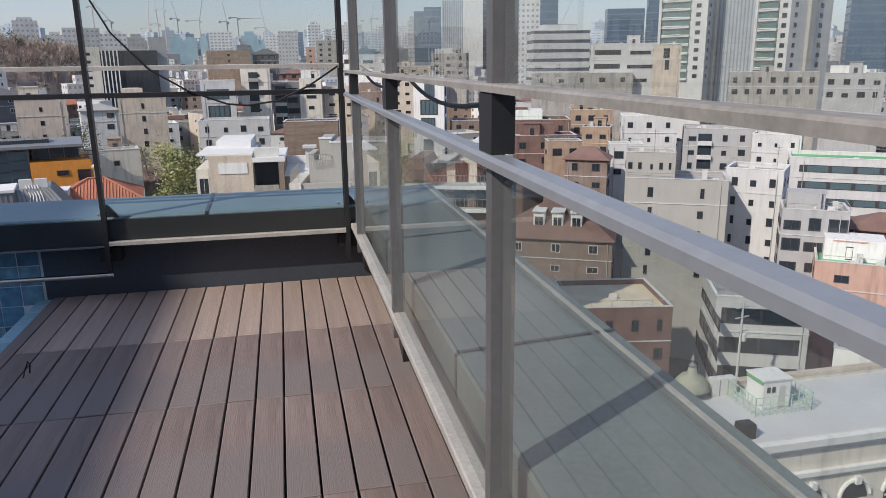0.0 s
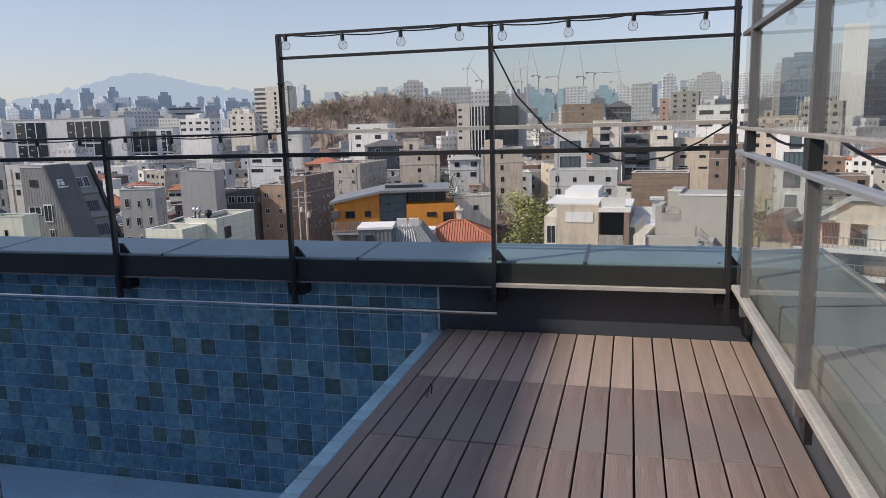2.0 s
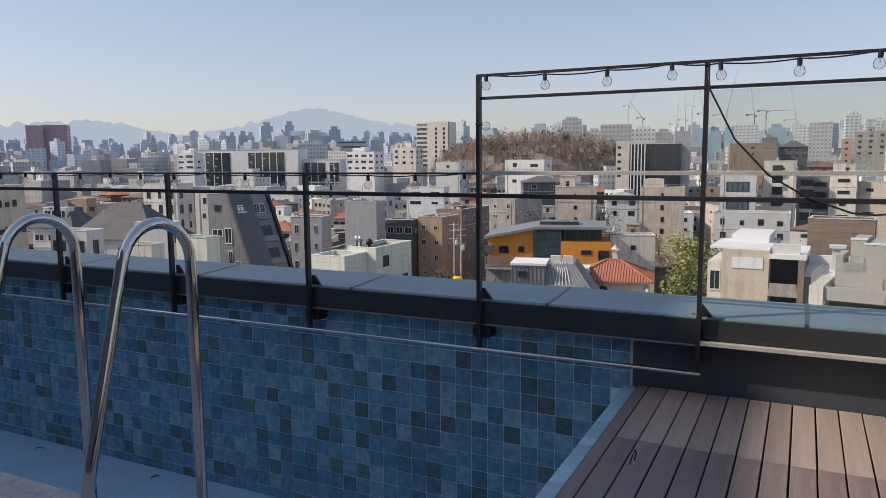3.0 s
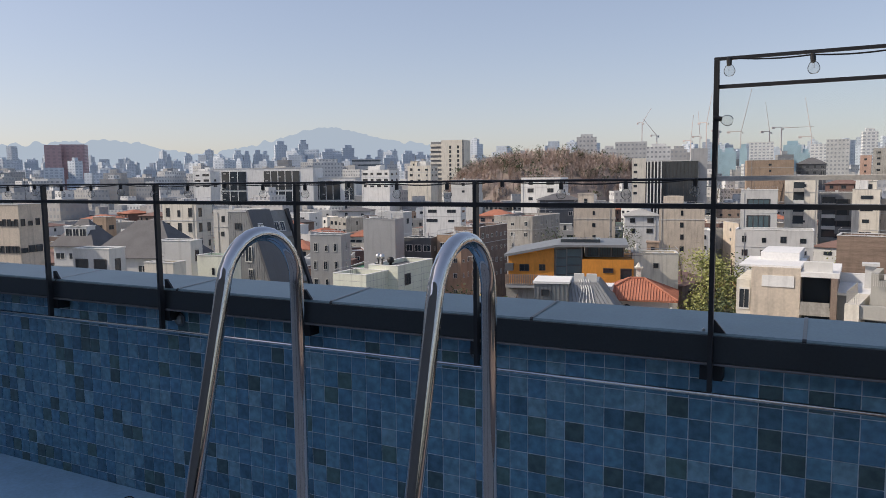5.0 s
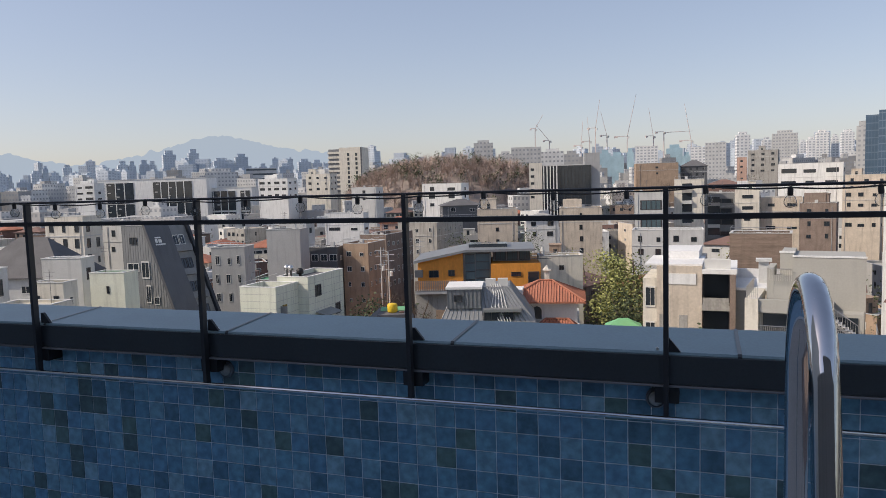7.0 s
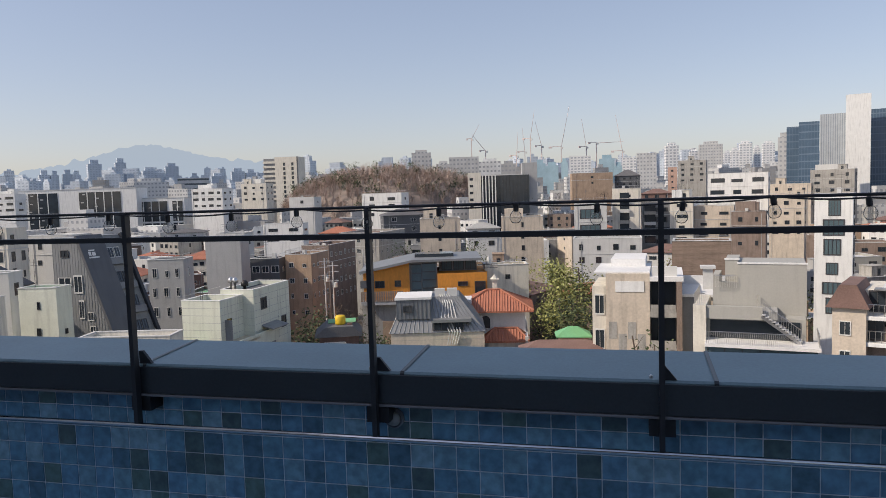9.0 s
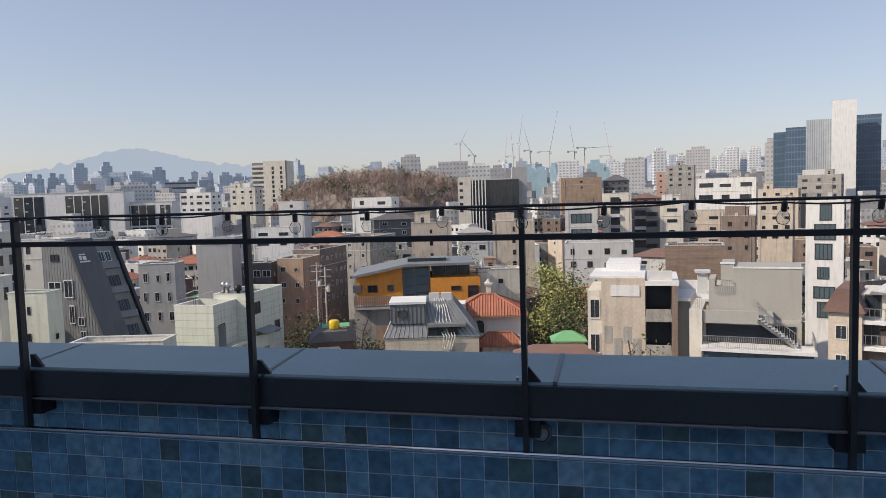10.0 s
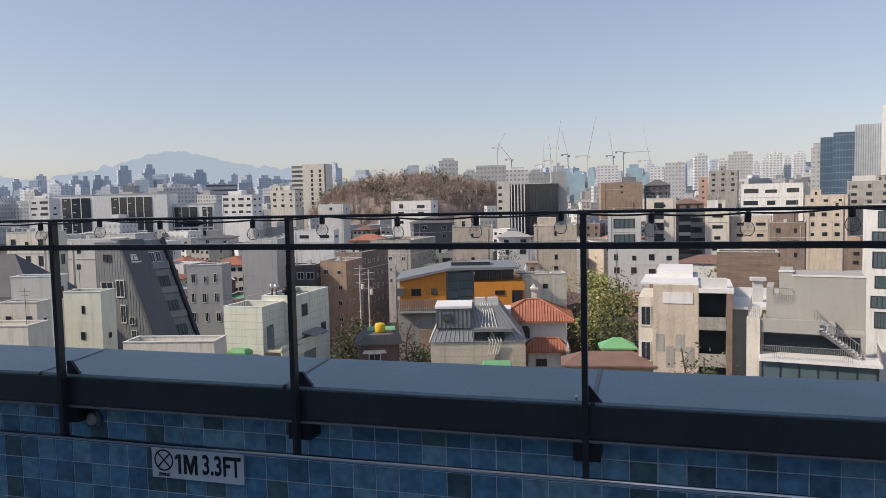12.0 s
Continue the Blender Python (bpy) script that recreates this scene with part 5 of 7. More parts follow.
def mansard_house(x, y, top, rot):
    z0 = ground_z(x, y) - 1
    h = (top - z0) / HS
    FOOT.append((x, y, 11, top))
    r = root("mansard_house", "grey zinc mansard house over a light stone wall with rooftop pipes", "house", pose(x, y, z0, 0, 0, rot) @ Matrix.Diagonal((HS, HS, HS, 1)))
    part("wall", Geo().box(-4.1, 4.0, 0, 7, 0, h - 3.3), C["beige"], r, "light stone blocks")
    j = Geo()
    for k in range(6):
        j.box(-4.106, 4.006, -0.006, 7, h - 3.9 - k * 0.6, h - 3.88 - k * 0.6)
    part("joint", j, C["concrete"], r)
    lo, hi = h - 3.25, h - 0.4
    a, b = (-4.2, 4.1, -0.1, 7.1), (-2.9, 1.9, 1.6, 5.6)
    g = Geo()
    p = [(a[0], a[2], lo), (a[1], a[2], lo), (a[1], a[3], lo), (a[0], a[3], lo), (b[0], b[2], hi), (b[1], b[2], hi), (b[1], b[3], hi), (b[0], b[3], hi)]
    g.v = p
    g.f = [(0, 1, 5, 4), (1, 2, 6, 5), (2, 3, 7, 6), (3, 0, 4, 7), (4, 5, 6, 7), (3, 2, 1, 0)]
    part("roof", g, METAL, r)
    s = Geo()
    for q in ((0, 1, 5, 4), (1, 2, 6, 5), (3, 0, 4, 7)):
        ribs(s, [p[i] for i in q], 0.4)
    part("seam", s, METAL, r, "standing zinc seams")
    part("dormer", Geo().box(-3.6, -0.6, 0.35, 4.0, h - 2.1, h - 0.4), C["slate"], r, "dark seamed dormer box")
    d = Geo()
    for k in range(9):
        d.box(-3.55 + k * 0.36, -3.51 + k * 0.36, 0.31, 0.349, h - 2.1, h - 0.4)
    part("dormer_seam", d, C["dark"], r)
    part("dormer_roof", Geo().box(-3.7, -0.5, 0.25, 4.1, h - 0.397, h - 0.2), ROOF["white"], r, "white roof edge")
    window(r, "s", -2.6, 0.3, h - 1.5, 0.75, 0.6)
    part("ledge", Geo().box(-0.4, 2.9, -0.35, 1.4, h - 2.35, h - 2.1), METAL, r)
    window(r, "d", 0.3, -0.02, h - 3.1, 1.4, 0.75)
    window(r, "d", 1.8, -0.02, h - 3.1, 0.8, 0.75)
    part("air_conditioner", AC, None, r, at=pose(0.2, 2.2, h - 0.395))
    part("air_conditioner", AC, None, r, at=pose(1.3, 2.2, h - 0.395))
    for k in range(5):
        e = 0.8 * k / 4
        part("pipe", Geo().tube([(0.2 + e, 2.0, h - 0.2), (0.5 + e, 1.2, h - 0.9), (0.3 + e * 1.6, 0.6, h - 2.0), (1.0 + e * 1.2, -0.25, h - 3.2), (0.8 + e, -0.2, h - 4.3)], 0.05, 5), ACW, r, "pale pipe")
    part("shed_roof", Geo().prism([(-0.2, h - 5.6), (3.0, h - 5.6), (2.6, h - 4.6), (0.4, h - 4.6)], -4.2, -1.2), ROOF["green"], r, "green painted roof hatch")


def terrace_house(x, y, top, rot):
    z0 = ground_z(x, y) - 1
    h = (top - z0) / 1.25
    FOOT.append((x, y, 11, top))
    r = root("terrace_house", "grey rendered house with stepped roof terraces, railings and an outside stair", "house", pose(x, y, z0, 0, 0, rot) @ Matrix.Translation((4.1 * 1.25, 0, 0)) @ Matrix.Diagonal((1.25, 1.25, 1.25, 1)))
    part("tower_wall", Geo().box(-0.9, 4.1, 2.6, 8.0, 0, h - 0.1).box(-1.9, -0.902, 3.4, 8.0, 0, h + 0.15), C["warmgrey"], r)
    part("coping", Geo().box(-0.95, 4.15, 2.55, 2.85, h - 0.097, h + 0.02).box(-1.95, -0.8, 3.35, 3.65, h + 0.153, h + 0.28), C["white"], r)
    part("step_wall", Geo().box(-2.3, -0.905, 2.7, 3.398, 0, h - 1.6).box(-2.8, -2.302, 2.7, 6, 0, h - 1.0), C["warmgrey"], r)
    part("side_wall", Geo().box(-4.1, -3.15, -0.3, 5.5, 0, h - 3.1), C["cream"], r, "cream rendered flank")
    part("terrace_parapet", Geo().box(-3.148, 0.95, -0.1, 0.25, h - 4.15, h - 3.15), C["warmgrey"], r)
    part("terrace", Geo().box(-3.148, 2.0, 0.252, 2.598, h - 4.15, h - 3.5), ROOF["grey"], r)
    part("lower_wall", Geo().box(-3.148, 4.0, 1.0, 2.598, 0, h - 4.16), C["warmgrey"], r)
    part("lower_terrace", Geo().box(-3.148, 4.9, -1.6, 0.998, h - 6.1, h - 5.85), ROOF["white"], r, "white terrace slab")
    part("glazing", Geo().box(-2.9, 3.6, 0.92, 0.996, h - 5.84, h - 4.4), WINGLASS, r)
    part("shop_glazing", Geo().box(-3.1, 4.7, -1.2, -1.1, h - 8.5, h - 6.12), WINBLUE, r)
    part("lower_body", Geo().box(-3.148, 4.7, -1.098, 0.998, 0, h - 6.12), C["dark"], r)
    for k in range(7):
        part("mullion", Geo().box(-3.0 + k * 1.25, -2.94 + k * 1.25, -1.28, -1.202, h - 8.5, h - 6.12), FRAMED, r)

    def rail(a, b, n, hgt=0.95):
        a, b = Vector(a), Vector(b)
        g = Geo().tube([a + Vector((0, 0, hgt)), b + Vector((0, 0, hgt))], 0.03, 5)
        part("hand_rail", g, BARE, r)
        g = Geo()
        for k in range(n + 1):
            p = a.lerp(b, k / n)
            g.tube([p, p + Vector((0, 0, hgt))], 0.014, 4)
        tagged(part("railing_infill", g, BARE, r, "thin grey balusters"), kind="stuff")
    rail((-3.0, -1.55, h - 5.85), (3.0, -1.55, h - 5.85), 46)
    rail((-4.0, -0.2, h - 3.1), (-4.0, 5.4, h - 3.1), 30)
    rail((-3.9, -0.2, h - 3.1), (-3.2, -0.2, h - 3.1), 5)
    rail((0.6, 0.4, h - 3.5), (0.6, 2.4, h - 3.5), 12)
    rail((4.8, -1.5, h - 5.85), (4.8, 1.8, h - 5.85), 18)
    rail((-2.6, 2.4, h - 2.0), (-1.0, 2.4, h - 2.0), 12)
    for k in range(12):
        part("stair_tread", Geo().box(0.9 + k * 0.23, 1.17 + k * 0.23, -0.25, 0.85, h - 3.75 - k * 0.175, h - 3.68 - k * 0.175), ROOF["white"], r)
    part("stringer", Geo().prism([(0.85, h - 3.95), (3.65, h - 6.0), (3.65, h - 5.75), (0.85, h - 3.7)], -0.34, -0.26), BARE, r)
    rail((0.9, -0.3, h - 3.7), (3.6, -0.3, h - 5.7), 16)


def beige_flats(x, y, top, rot):
    z0 = ground_z(x, y) - 1
    h = (top - z0) / HS
    FOOT.append((x, y, 11, top))
    r = root("apartment_house", "beige stone apartment house with white roofs and dark balconies", "house", pose(x, y, z0, 0, 0, rot) @ Matrix.Diagonal((HS, HS, HS, 1)))
    part("stair_wall", Geo().box(-3.1, 0.1, 0, 9.6, 0, h - 1.55), C["beige"], r, "mottled beige stone")
    part("white_hut", Geo().box(-3.0, -0.3, 4.2, 9.5, h - 2.2, h - 0.85), ROOF["white"], r, "white coated roof hut")
    part("roof", Geo().box(-4.0, 0.1, 0.3, 6.4, h - 1.545, h - 1.42), ROOF["white"], r)
    part("panel", Geo().box(-2.4, -0.3, -0.06, -0.004, h - 2.9, h - 2.1), C["white"], r)
    part("flank", Geo().box(-4.2, -3.102, 0.8, 6.5, 0, h - 2.6), C["cream"], r)
    for q in range(3):
        window(r, "w", -3.65, 0.8, h - 4.8 - q * 2.7, 0.75, 1.6)
    part("recess_wall", Geo().box(0.102, 2.0, 1.4, 6.5, 0, h - 2.1), C["dark"], r)
    part("recess_roof", Geo().box(0.102, 2.5, -0.1, 6.5, h - 2.09, h - 1.75), ROOF["white"], r)
    part("pier", Geo().box(2.002, 2.4, -0.1, 6.5, 0, h - 2.1), C["brown"], r)
    for q in range(4):
        z = h - 4.4 - q * 2.7
        part("balcony", Geo().box(0.104, 2.0, -0.05, 1.398, z - 0.4, z).box(0.15, 1.95, -0.05, 0.02, z + 0.003, z + 0.55), C["concrete"], r)
        part("balcony_glazing", Geo().box(0.2, 1.9, 1.3, 1.39, z + 0.05, z + 2.1), WINGLASS, r)
    part("concrete_wall", Geo().box(2.402, 3.7, 0.6, 7.0, 0, h - 3.3), C["slate"], r, "dark grey stucco wall")
    part("stone_wall", Geo().box(3.702, 5.2, 0.6, 7.0, 0, h - 3.3), C["beige"], r)
    part("long_roof", Geo().box(2.3, 5.3, 0.4, 7.1, h - 3.297, h - 3.1).box(2.3, 6.5, 6.0, 6.3, h - 3.097, h - 2.4), ROOF["white"], r, "white coated roof")
    for ax in (0.7, 1.6):
        part("air_conditioner", AC, None, r, at=pose(ax, 0.6, h - 1.745))
    part("roof_vent", Geo().box(4.0, 4.7, 3.2, 3.9, h - 3.09, h - 1.5).box(3.8, 4.9, 3.0, 4.1, h - 1.497, h - 1.3), C["lightgrey"], r, "roof vent stack")
    for k in range(4):
        part("stain_panel", Geo().box(-2.9 + k * 0.7, -2.3 + k * 0.7, -0.02, -0.004, h - 6.5 - (k % 2) * 1.2, h - 5.2 - (k % 2) * 0.9), C["concrete"], r, "weathered stone slab")


def balcony_villa(x, y, top, rot):
    """x, y: the front corner nearest the terrace house."""
    z0 = ground_z(x, y) - 1
    h = top - z0
    FOOT.append((x + 4, y, 9, top))
    r = root("villa", "cream villa with railed balconies, a brown roof and a brick base", "house", pose(x, y, z0, 0, 0, rot))
    part("brick_base", Geo().box(0, 10, 1.2, 9, 0, h - 4.6), C["brown"], r, "brown brick base")
    part("flank", Geo().box(0.0, 2.6, 0, 1.19, 0, h - 2.9), C["beige"], r)
    part("upper_wall", Geo().box(2.0, 10, 2.2, 9, h - 4.59, h - 1.6), C["cream"], r, "cream rendered wall")
    part("gable", Geo().prism([(3.6, h - 1.59), (10, h - 1.59), (10, h + 0.5), (6.8, h + 0.5)], 2.6, 9), C["cream"], r)
    part("roof", Geo().prism([(3.3, h - 1.6), (3.6, h - 1.75), (6.9, h + 0.42), (10.2, h + 0.42), (10.2, h + 0.65), (6.7, h + 0.65)], 2.2, 9.3), ROOF["membrane"], r, "pale sheet roof")
    part("side_roof", Geo().prism([(-0.5, h - 2.95), (2.9, h - 2.95), (1.9, h - 0.9), (0.6, h - 0.9)], -0.4, 6.0), ROOF["brown"], r, "brown shingle roof")
    part("terrace_canopy", Geo().box(3.0, 5.6, 1.4, 2.6, h - 1.5, h - 1.38), METAL, r)
    for q, (z, x0) in enumerate(((h - 3.6, 2.2), (h - 5.9, 1.4))):
        part("balcony", Geo().chamfer(x0, 10, 0.2, 2.2, z - 0.35, z, 0.03), C["white"], r, "white balcony slab")
        part("hand_rail", Geo().tube([(x0 + 0.1, 2.2, z + 1.0), (x0 + 0.1, 0.3, z + 1.0), (9.9, 0.3, z + 1.0)], 0.04, 5), BARE, r)
        for k in range(20):
            part("baluster", BALUSTER, None, r, at=pose(x0 + 0.1 + k * (9.8 - x0) / 19, 0.3, z))
        for k in range(3):
            window(r, "d", 3.2 + k * 2.2, 2.2 if q == 0 else 1.2, z + 0.1, 1.3, 1.9)
    for q in range(3):
        window(r, "w", 1.0, 0, h - 5.4 - q * 2.6, 0.9, 1.3)


BALUSTER = Geo().box(-0.025, 0.025, -0.025, 0.025, 0, 1.0).mesh("baluster", BARE)


def store(x, y, top, rot):
    """The stone shop with arched windows and a flat roof."""
    z0 = ground_z(x, y) - 1
    h = (top - z0) / HS
    FOOT.append((x, y, 11, top))
    r = root("store_building", "pale stone shop building with arched windows and a flat grey roof", "building", pose(x, y, z0, 0, 0, rot) @ Matrix.Diagonal((HS, HS, HS, 1)))
    W, D = 17.0, 6.6
    part("wall", Geo().ring(0, W, 0, D, 0, h, 0.3), C["cream"], r)
    part("roof", Geo().box(0.3, W - 0.3, 0.3, D - 0.3, h - 0.6, h - 0.25), ROOF["membrane"], r, "pale grey roof membrane")
    part("cornice", Geo().box(-0.25, W + 0.25, -0.35, -0.004, h - 0.25, h + 0.12).box(-0.15, W + 0.15, -0.25, -0.004, h - 1.9, h - 1.65).box(-0.1, W + 0.1, -0.18, -0.004, h - 0.5, h - 0.254), C["white"], r, "moulded cornice")
    part("edge_trim", Geo().box(-0.12, 0.35, 0.0, D, h + 0.003, h + 0.2).box(0.36, W, D - 0.35, D + 0.1, h + 0.003, h + 0.2), C["beige"], r)
    for k in range(5):
        cx = 1.35 + k * 2.5
        g = Geo().prism([(cx - 0.75, h - 6.4), (cx + 0.75, h - 6.4), (cx + 0.75, h - 3.4), (cx + 0.55, h - 2.9), (cx, h - 2.65), (cx - 0.55, h - 2.9), (cx - 0.75, h - 3.4)], -0.03, -0.004)
        part("arched_window", g, WINGLASS, r)
        t = Geo()
        pts = [(cx + 0.88 * math.cos(math.radians(a)), h - 3.4 + 0.88 * math.sin(math.radians(a))) for a in range(0, 181, 20)]
        t.tube([(px, -0.06, pz) for px, pz in pts], 0.10, 5)
        part("arch_trim", t, C["white"], r)
        part("keystone", Geo().box(cx - 0.15, cx + 0.15, -0.25, -0.02, h - 2.7, h - 2.3), C["white"], r)
        part("glazing_bar", Geo().box(cx - 0.72, cx + 0.72, -0.07, -0.032, h - 3.7, h - 3.6).box(cx - 0.04, cx + 0.04, -0.065, -0.033, h - 6.4, h - 3.71), FRAMEW, r)
    for k in range(8):
        part("name_bar", Geo().box(10.0 + k * 0.62, 10.4 + k * 0.62, -0.10, -0.02, h - 1.35, h - 0.85), C["lightgrey"], r, "plain raised bar")
    hut = part("roof_hut", Geo().box(3.4, 5.0, 3.6, 5.0, h - 0.247, h + 1.35).box(3.33, 5.07, 3.53, 5.07, h + 1.353, h + 1.43), C["white"], r, "white plant hut with a green stripe")
    part("stripe", Geo().box(3.32, 3.396, 3.6, 5.0, h + 1.15, h + 1.34), ROOF["green"], hut)
    part("door", Geo().box(4.3, 4.7, 3.56, 3.597, h - 0.24, h + 1.0), C["lightgrey"], hut)
    for wx in (3.7, 4.0):
        part("vent", Geo().box(wx - 0.09, wx + 0.09, 3.56, 3.597, h + 0.7, h + 1.0), FRAMED, hut)
    fence = Geo()
    for a, b in (((2.6, 3.0), (5.9, 3.0)), ((2.6, 3.0), (2.6, 5.7)), ((5.9, 3.0), (5.9, 5.7))):
        for k in range(9):
            f = k / 8
            px, py = a[0] + (b[0] - a[0]) * f, a[1] + (b[1] - a[1]) * f
            fence.tube([(px, py, h - 0.24), (px, py, h + 0.8)], 0.02, 4)
        for z in (0.0, 0.38, 0.78):
            fence.tube([(a[0], a[1], h + z), (b[0], b[1], h + z)], 0.02, 4)
    part("mesh_fence", fence, mat("pale green fence paint", (0.42, 0.58, 0.42), 0.6), r, "pale green steel fence")
    dome = part("dome", Geo().lathe([(0.95, 0.2), (0.95, 0.32), (0.86, 0.62), (0.6, 0.95), (0.27, 1.1), (0.22, 1.4), (0.1, 1.47)], 16, (0.7, 6.0, h)), mat("verdigris dome", (0.30, 0.31, 0.24), 0.7), r, "small grey-green dome", True)
    part("finial", Geo().lathe([(0.2, 1.48), (0.2, 1.6), (0.05, 1.72), (0.11, 1.9), (0.015, 2.2)], 10, (0.7, 6.0, h)), C["slate"], dome)
    for k in range(3):
        part("condenser", Geo().chamfer(1.75 + k * 0.5, 2.2 + k * 0.5, 5.6, 6.1, h - 0.24, h + 0.75, 0.03), ACW, r, "tall grey condenser")
    part("black_box", Geo().chamfer(0.45, 1.25, 1.0, 1.6, h - 0.24, h + 0.55, 0.05), BLACKPL, r)


def power_pole(x, y, top):
    z0 = ground_z(x, y) - 0.5
    r = root("utility_pole", "concrete utility pole with crossarms and insulators", "pole", pose(x, y, z0, 0, 0, 15), "utility poles")
    h = top - z0
    part("pole", Geo().tube([(0, 0, 0), (0, 0, h)], 0.19, 8, 0.6), C["lightgrey"], r)
    for q in (0.5, 1.6, 3.2):
        part("crossarm", Geo().box(-1.0, 1.0, -0.06, 0.06, h - q - 0.1, h - q), C["lightgrey"], r)
    part("transformer", Geo().lathe([(0.3, 0), (0.32, 0.1), (0.32, 0.8), (0.15, 0.95)], 10, (0.45, 0, h - 4.4)), ACW, r)


def yellow_tank_house(x, y, top, rot):
    z0 = ground_z(x, y) - 1
    h = (top - z0) / 1.1
    FOOT.append((x, y, 11, top))
    r = root("small_house", "red brick cottage with a grey roof and yellow water tank", "house", pose(x, y, z0, 0, 0, rot) @ Matrix.Diagonal((1.1, 1.1, 1.1, 1)))
    part("wall", Geo().box(-2.4, 2.2, 0, 4.5, 0, h - 1.1), C["redbrick"], r)
    part("roof", Geo().prism([(-2.9, h - 1.3), (2.6, h - 1.3), (2.6, h - 1.15), (1.6, h - 0.1), (-1.6, h - 0.1), (-2.9, h - 1.15)], -0.6, 4.9), ROOF["dark"], r)
    part("roof_sheet", Geo().box(-1.4, 1.9, 2.0, 4.8, h - 0.095, h - 0.02), ROOF["green"], r)
    part("water_tank", Geo().lathe([(0.55, 0), (0.62, 0.1), (0.62, 0.9), (0.5, 1.05), (0.12, 1.08)], 16, (0.1, 1.2, h - 0.09)), YELLOW, r, "yellow plastic water tank", True)
    part("chimney", Geo().box(0.9, 1.5, 0.3, 0.9, h - 0.9, h + 0.1), C["redbrick"], r)
    part("awning", Geo().prism([(-2.0, h - 2.2), (0.8, h - 2.2), (0.6, h - 1.85), (-1.8, h - 1.85)], -1.0, -0.61), C["cream"], r, "cream striped awning")
    window(r, "w", -0.6, 0, h - 3.3, 1.4, 0.9)


def crane(x, y, top, reach, lean):
    z0 = ground_z(x, y)
    h = top - z0
    FOOT.append((x, y, 11, top))
    r = root("tower_crane", "far pale tower crane over a building site", "crane", pose(x, y, z0, 0, 0, random.uniform(-40, 40)), "tower cranes")
    part("mast", Geo().box(-0.45, 0.45, -0.45, 0.45, 0, h), CRANE, r)
    jx, jz = reach * math.cos(radians(lean)), reach * math.sin(radians(lean))
    part("jib", Geo().tube([(0, 0, h), (jx, 0, h + jz)], 0.45, 4, 0.5), CRANE, r)
    part("counter_jib", Geo().box(-reach * 0.3, 0, -0.4, 0.4, h + 0.51, h + 1.2).box(-reach * 0.3, -reach * 0.22, -0.9, 0.9, h - 1.0, h + 0.5), CRANE, r)
    part("cab", Geo().box(0.71, 2.4, -0.8, 0.8, h - 2.0, h + 0.4), ACW, r)


slanted_house(-76.4, 76.8, -3.2, 40.2)
tile_house(-51.5, 70.0, -10.3, 30.3)
terrace_house(-0.1, 72.1, -6.7, -9.5)
black_white_office(-295.2, 330.5, 8.0, 13.6, (-33, 33), ((-25.5, -9.7), (2.0, 24.5)))
black_white_office(-259.4, 345.9, 1.9, 11.7, (-18, 18), ((-9, 8.5), (11.5, 17.0)))
slot_office(-258.1, 498.0, 29.9, 6.4)
glass_office(-63.3, 337.2, 7.6, 11.1)
building('white stepped house with roof terraces', -312.4, 301.0, 11.2, 9.0, 6.4, 10.0, 'white', 'white', rows=3, cols=2, side=1, size=(3.5, 1.3), hut=True)
building('low grey plastered house with slot windows', -75.2, 94.0, 5.5, 4.4, -7.8, 14.0, 'grey', 'grey', rows=3, cols=3, side=1, size=(0.7, 1.5), win='w', hut=False)
building('grey boarded stair tower', -76.8, 113.2, 6.4, 5.1, -6.3, 12.0, 'grey', 'grey', rows=0, cols=0, side=0, hut=False)
building('dark clad annex with strip windows', -72.9, 121.0, 5.6, 4.5, -10.3, 8.0, 'dark', 'dark', rows=1, cols=3, side=1, win='w', hut=False)
building('light stone house with a terrace and slim window slots', -71.0, 64.3, 4.6, 2.8, -8.1, 8.0, 'paletile', 'green', rows=2, cols=1, side=1, size=(0.5, 0.9), hut=False)
building('cream rendered house with a roof terrace', -72.5, 57.1, 4.1, 2.4, -8.3, 10.0, 'cream', 'tan', rows=2, cols=2, side=1, size=(0.6, 1.2), win='s', hut=False)
building('pale stair block on the cream house', -78.7, 65.1, 5.3, 2.7, -6.5, 12.0, 'lightgrey', 'grey', rows=1, cols=0, side=1, size=(0.8, 1.5), win='s', hut=False)
building('long white block with deep window slots', -116.2, 101.2, 8.3, 5.0, -2.8, 6.0, 'cream', 'white', rows=3, cols=3, side=2, size=(0.9, 1.8), win='s', hut=False)
building('grey flank of the long white block', -112.4, 111.8, 9.5, 5.7, -4.7, 4.0, 'lightgrey', 'white', rows=2, cols=2, side=1, size=(0.8, 1.3), win='s', hut=False)
building('small low house with a sandy tiled roof', -66.5, 48.9, 6.1, 3.1, -9.2, 10.0, 'cream', 'tan', rows=0, cols=0, side=0, hut=False)
building('low white parapet roof in front of the slanted house', -56.9, 60.4, 9.7, 3.4, -12.6, 12.0, 'cream', 'membrane', rows=0, cols=0, side=0, hut=False)
building('teal glazed block with white frames', -103.6, 161.2, 7.5, 6.0, -7.6, 8.0, 'lightgrey', 'grey', rows=3, cols=3, side=1, win='b', size=(2.4, 2.0), hut=False)
building('long white flat roofed block', -110.9, 204.9, 12.7, 6.3, -7.3, 10.0, 'white', 'white', rows=2, cols=2, side=1, size=(3, 1), hut=False)
building('red tiled low house', -104.6, 232.9, 12.3, 9.8, -10.1, 10.0, 'salmon', 'red', rows=2, cols=3, side=1, hip=2.0)
building('white cubic house with long windows', -99.5, 266.7, 16.2, 9.7, 1.1, 0.0, 'white', 'white', rows=3, cols=2, side=1, size=(2.5, 1.6), hut=False)
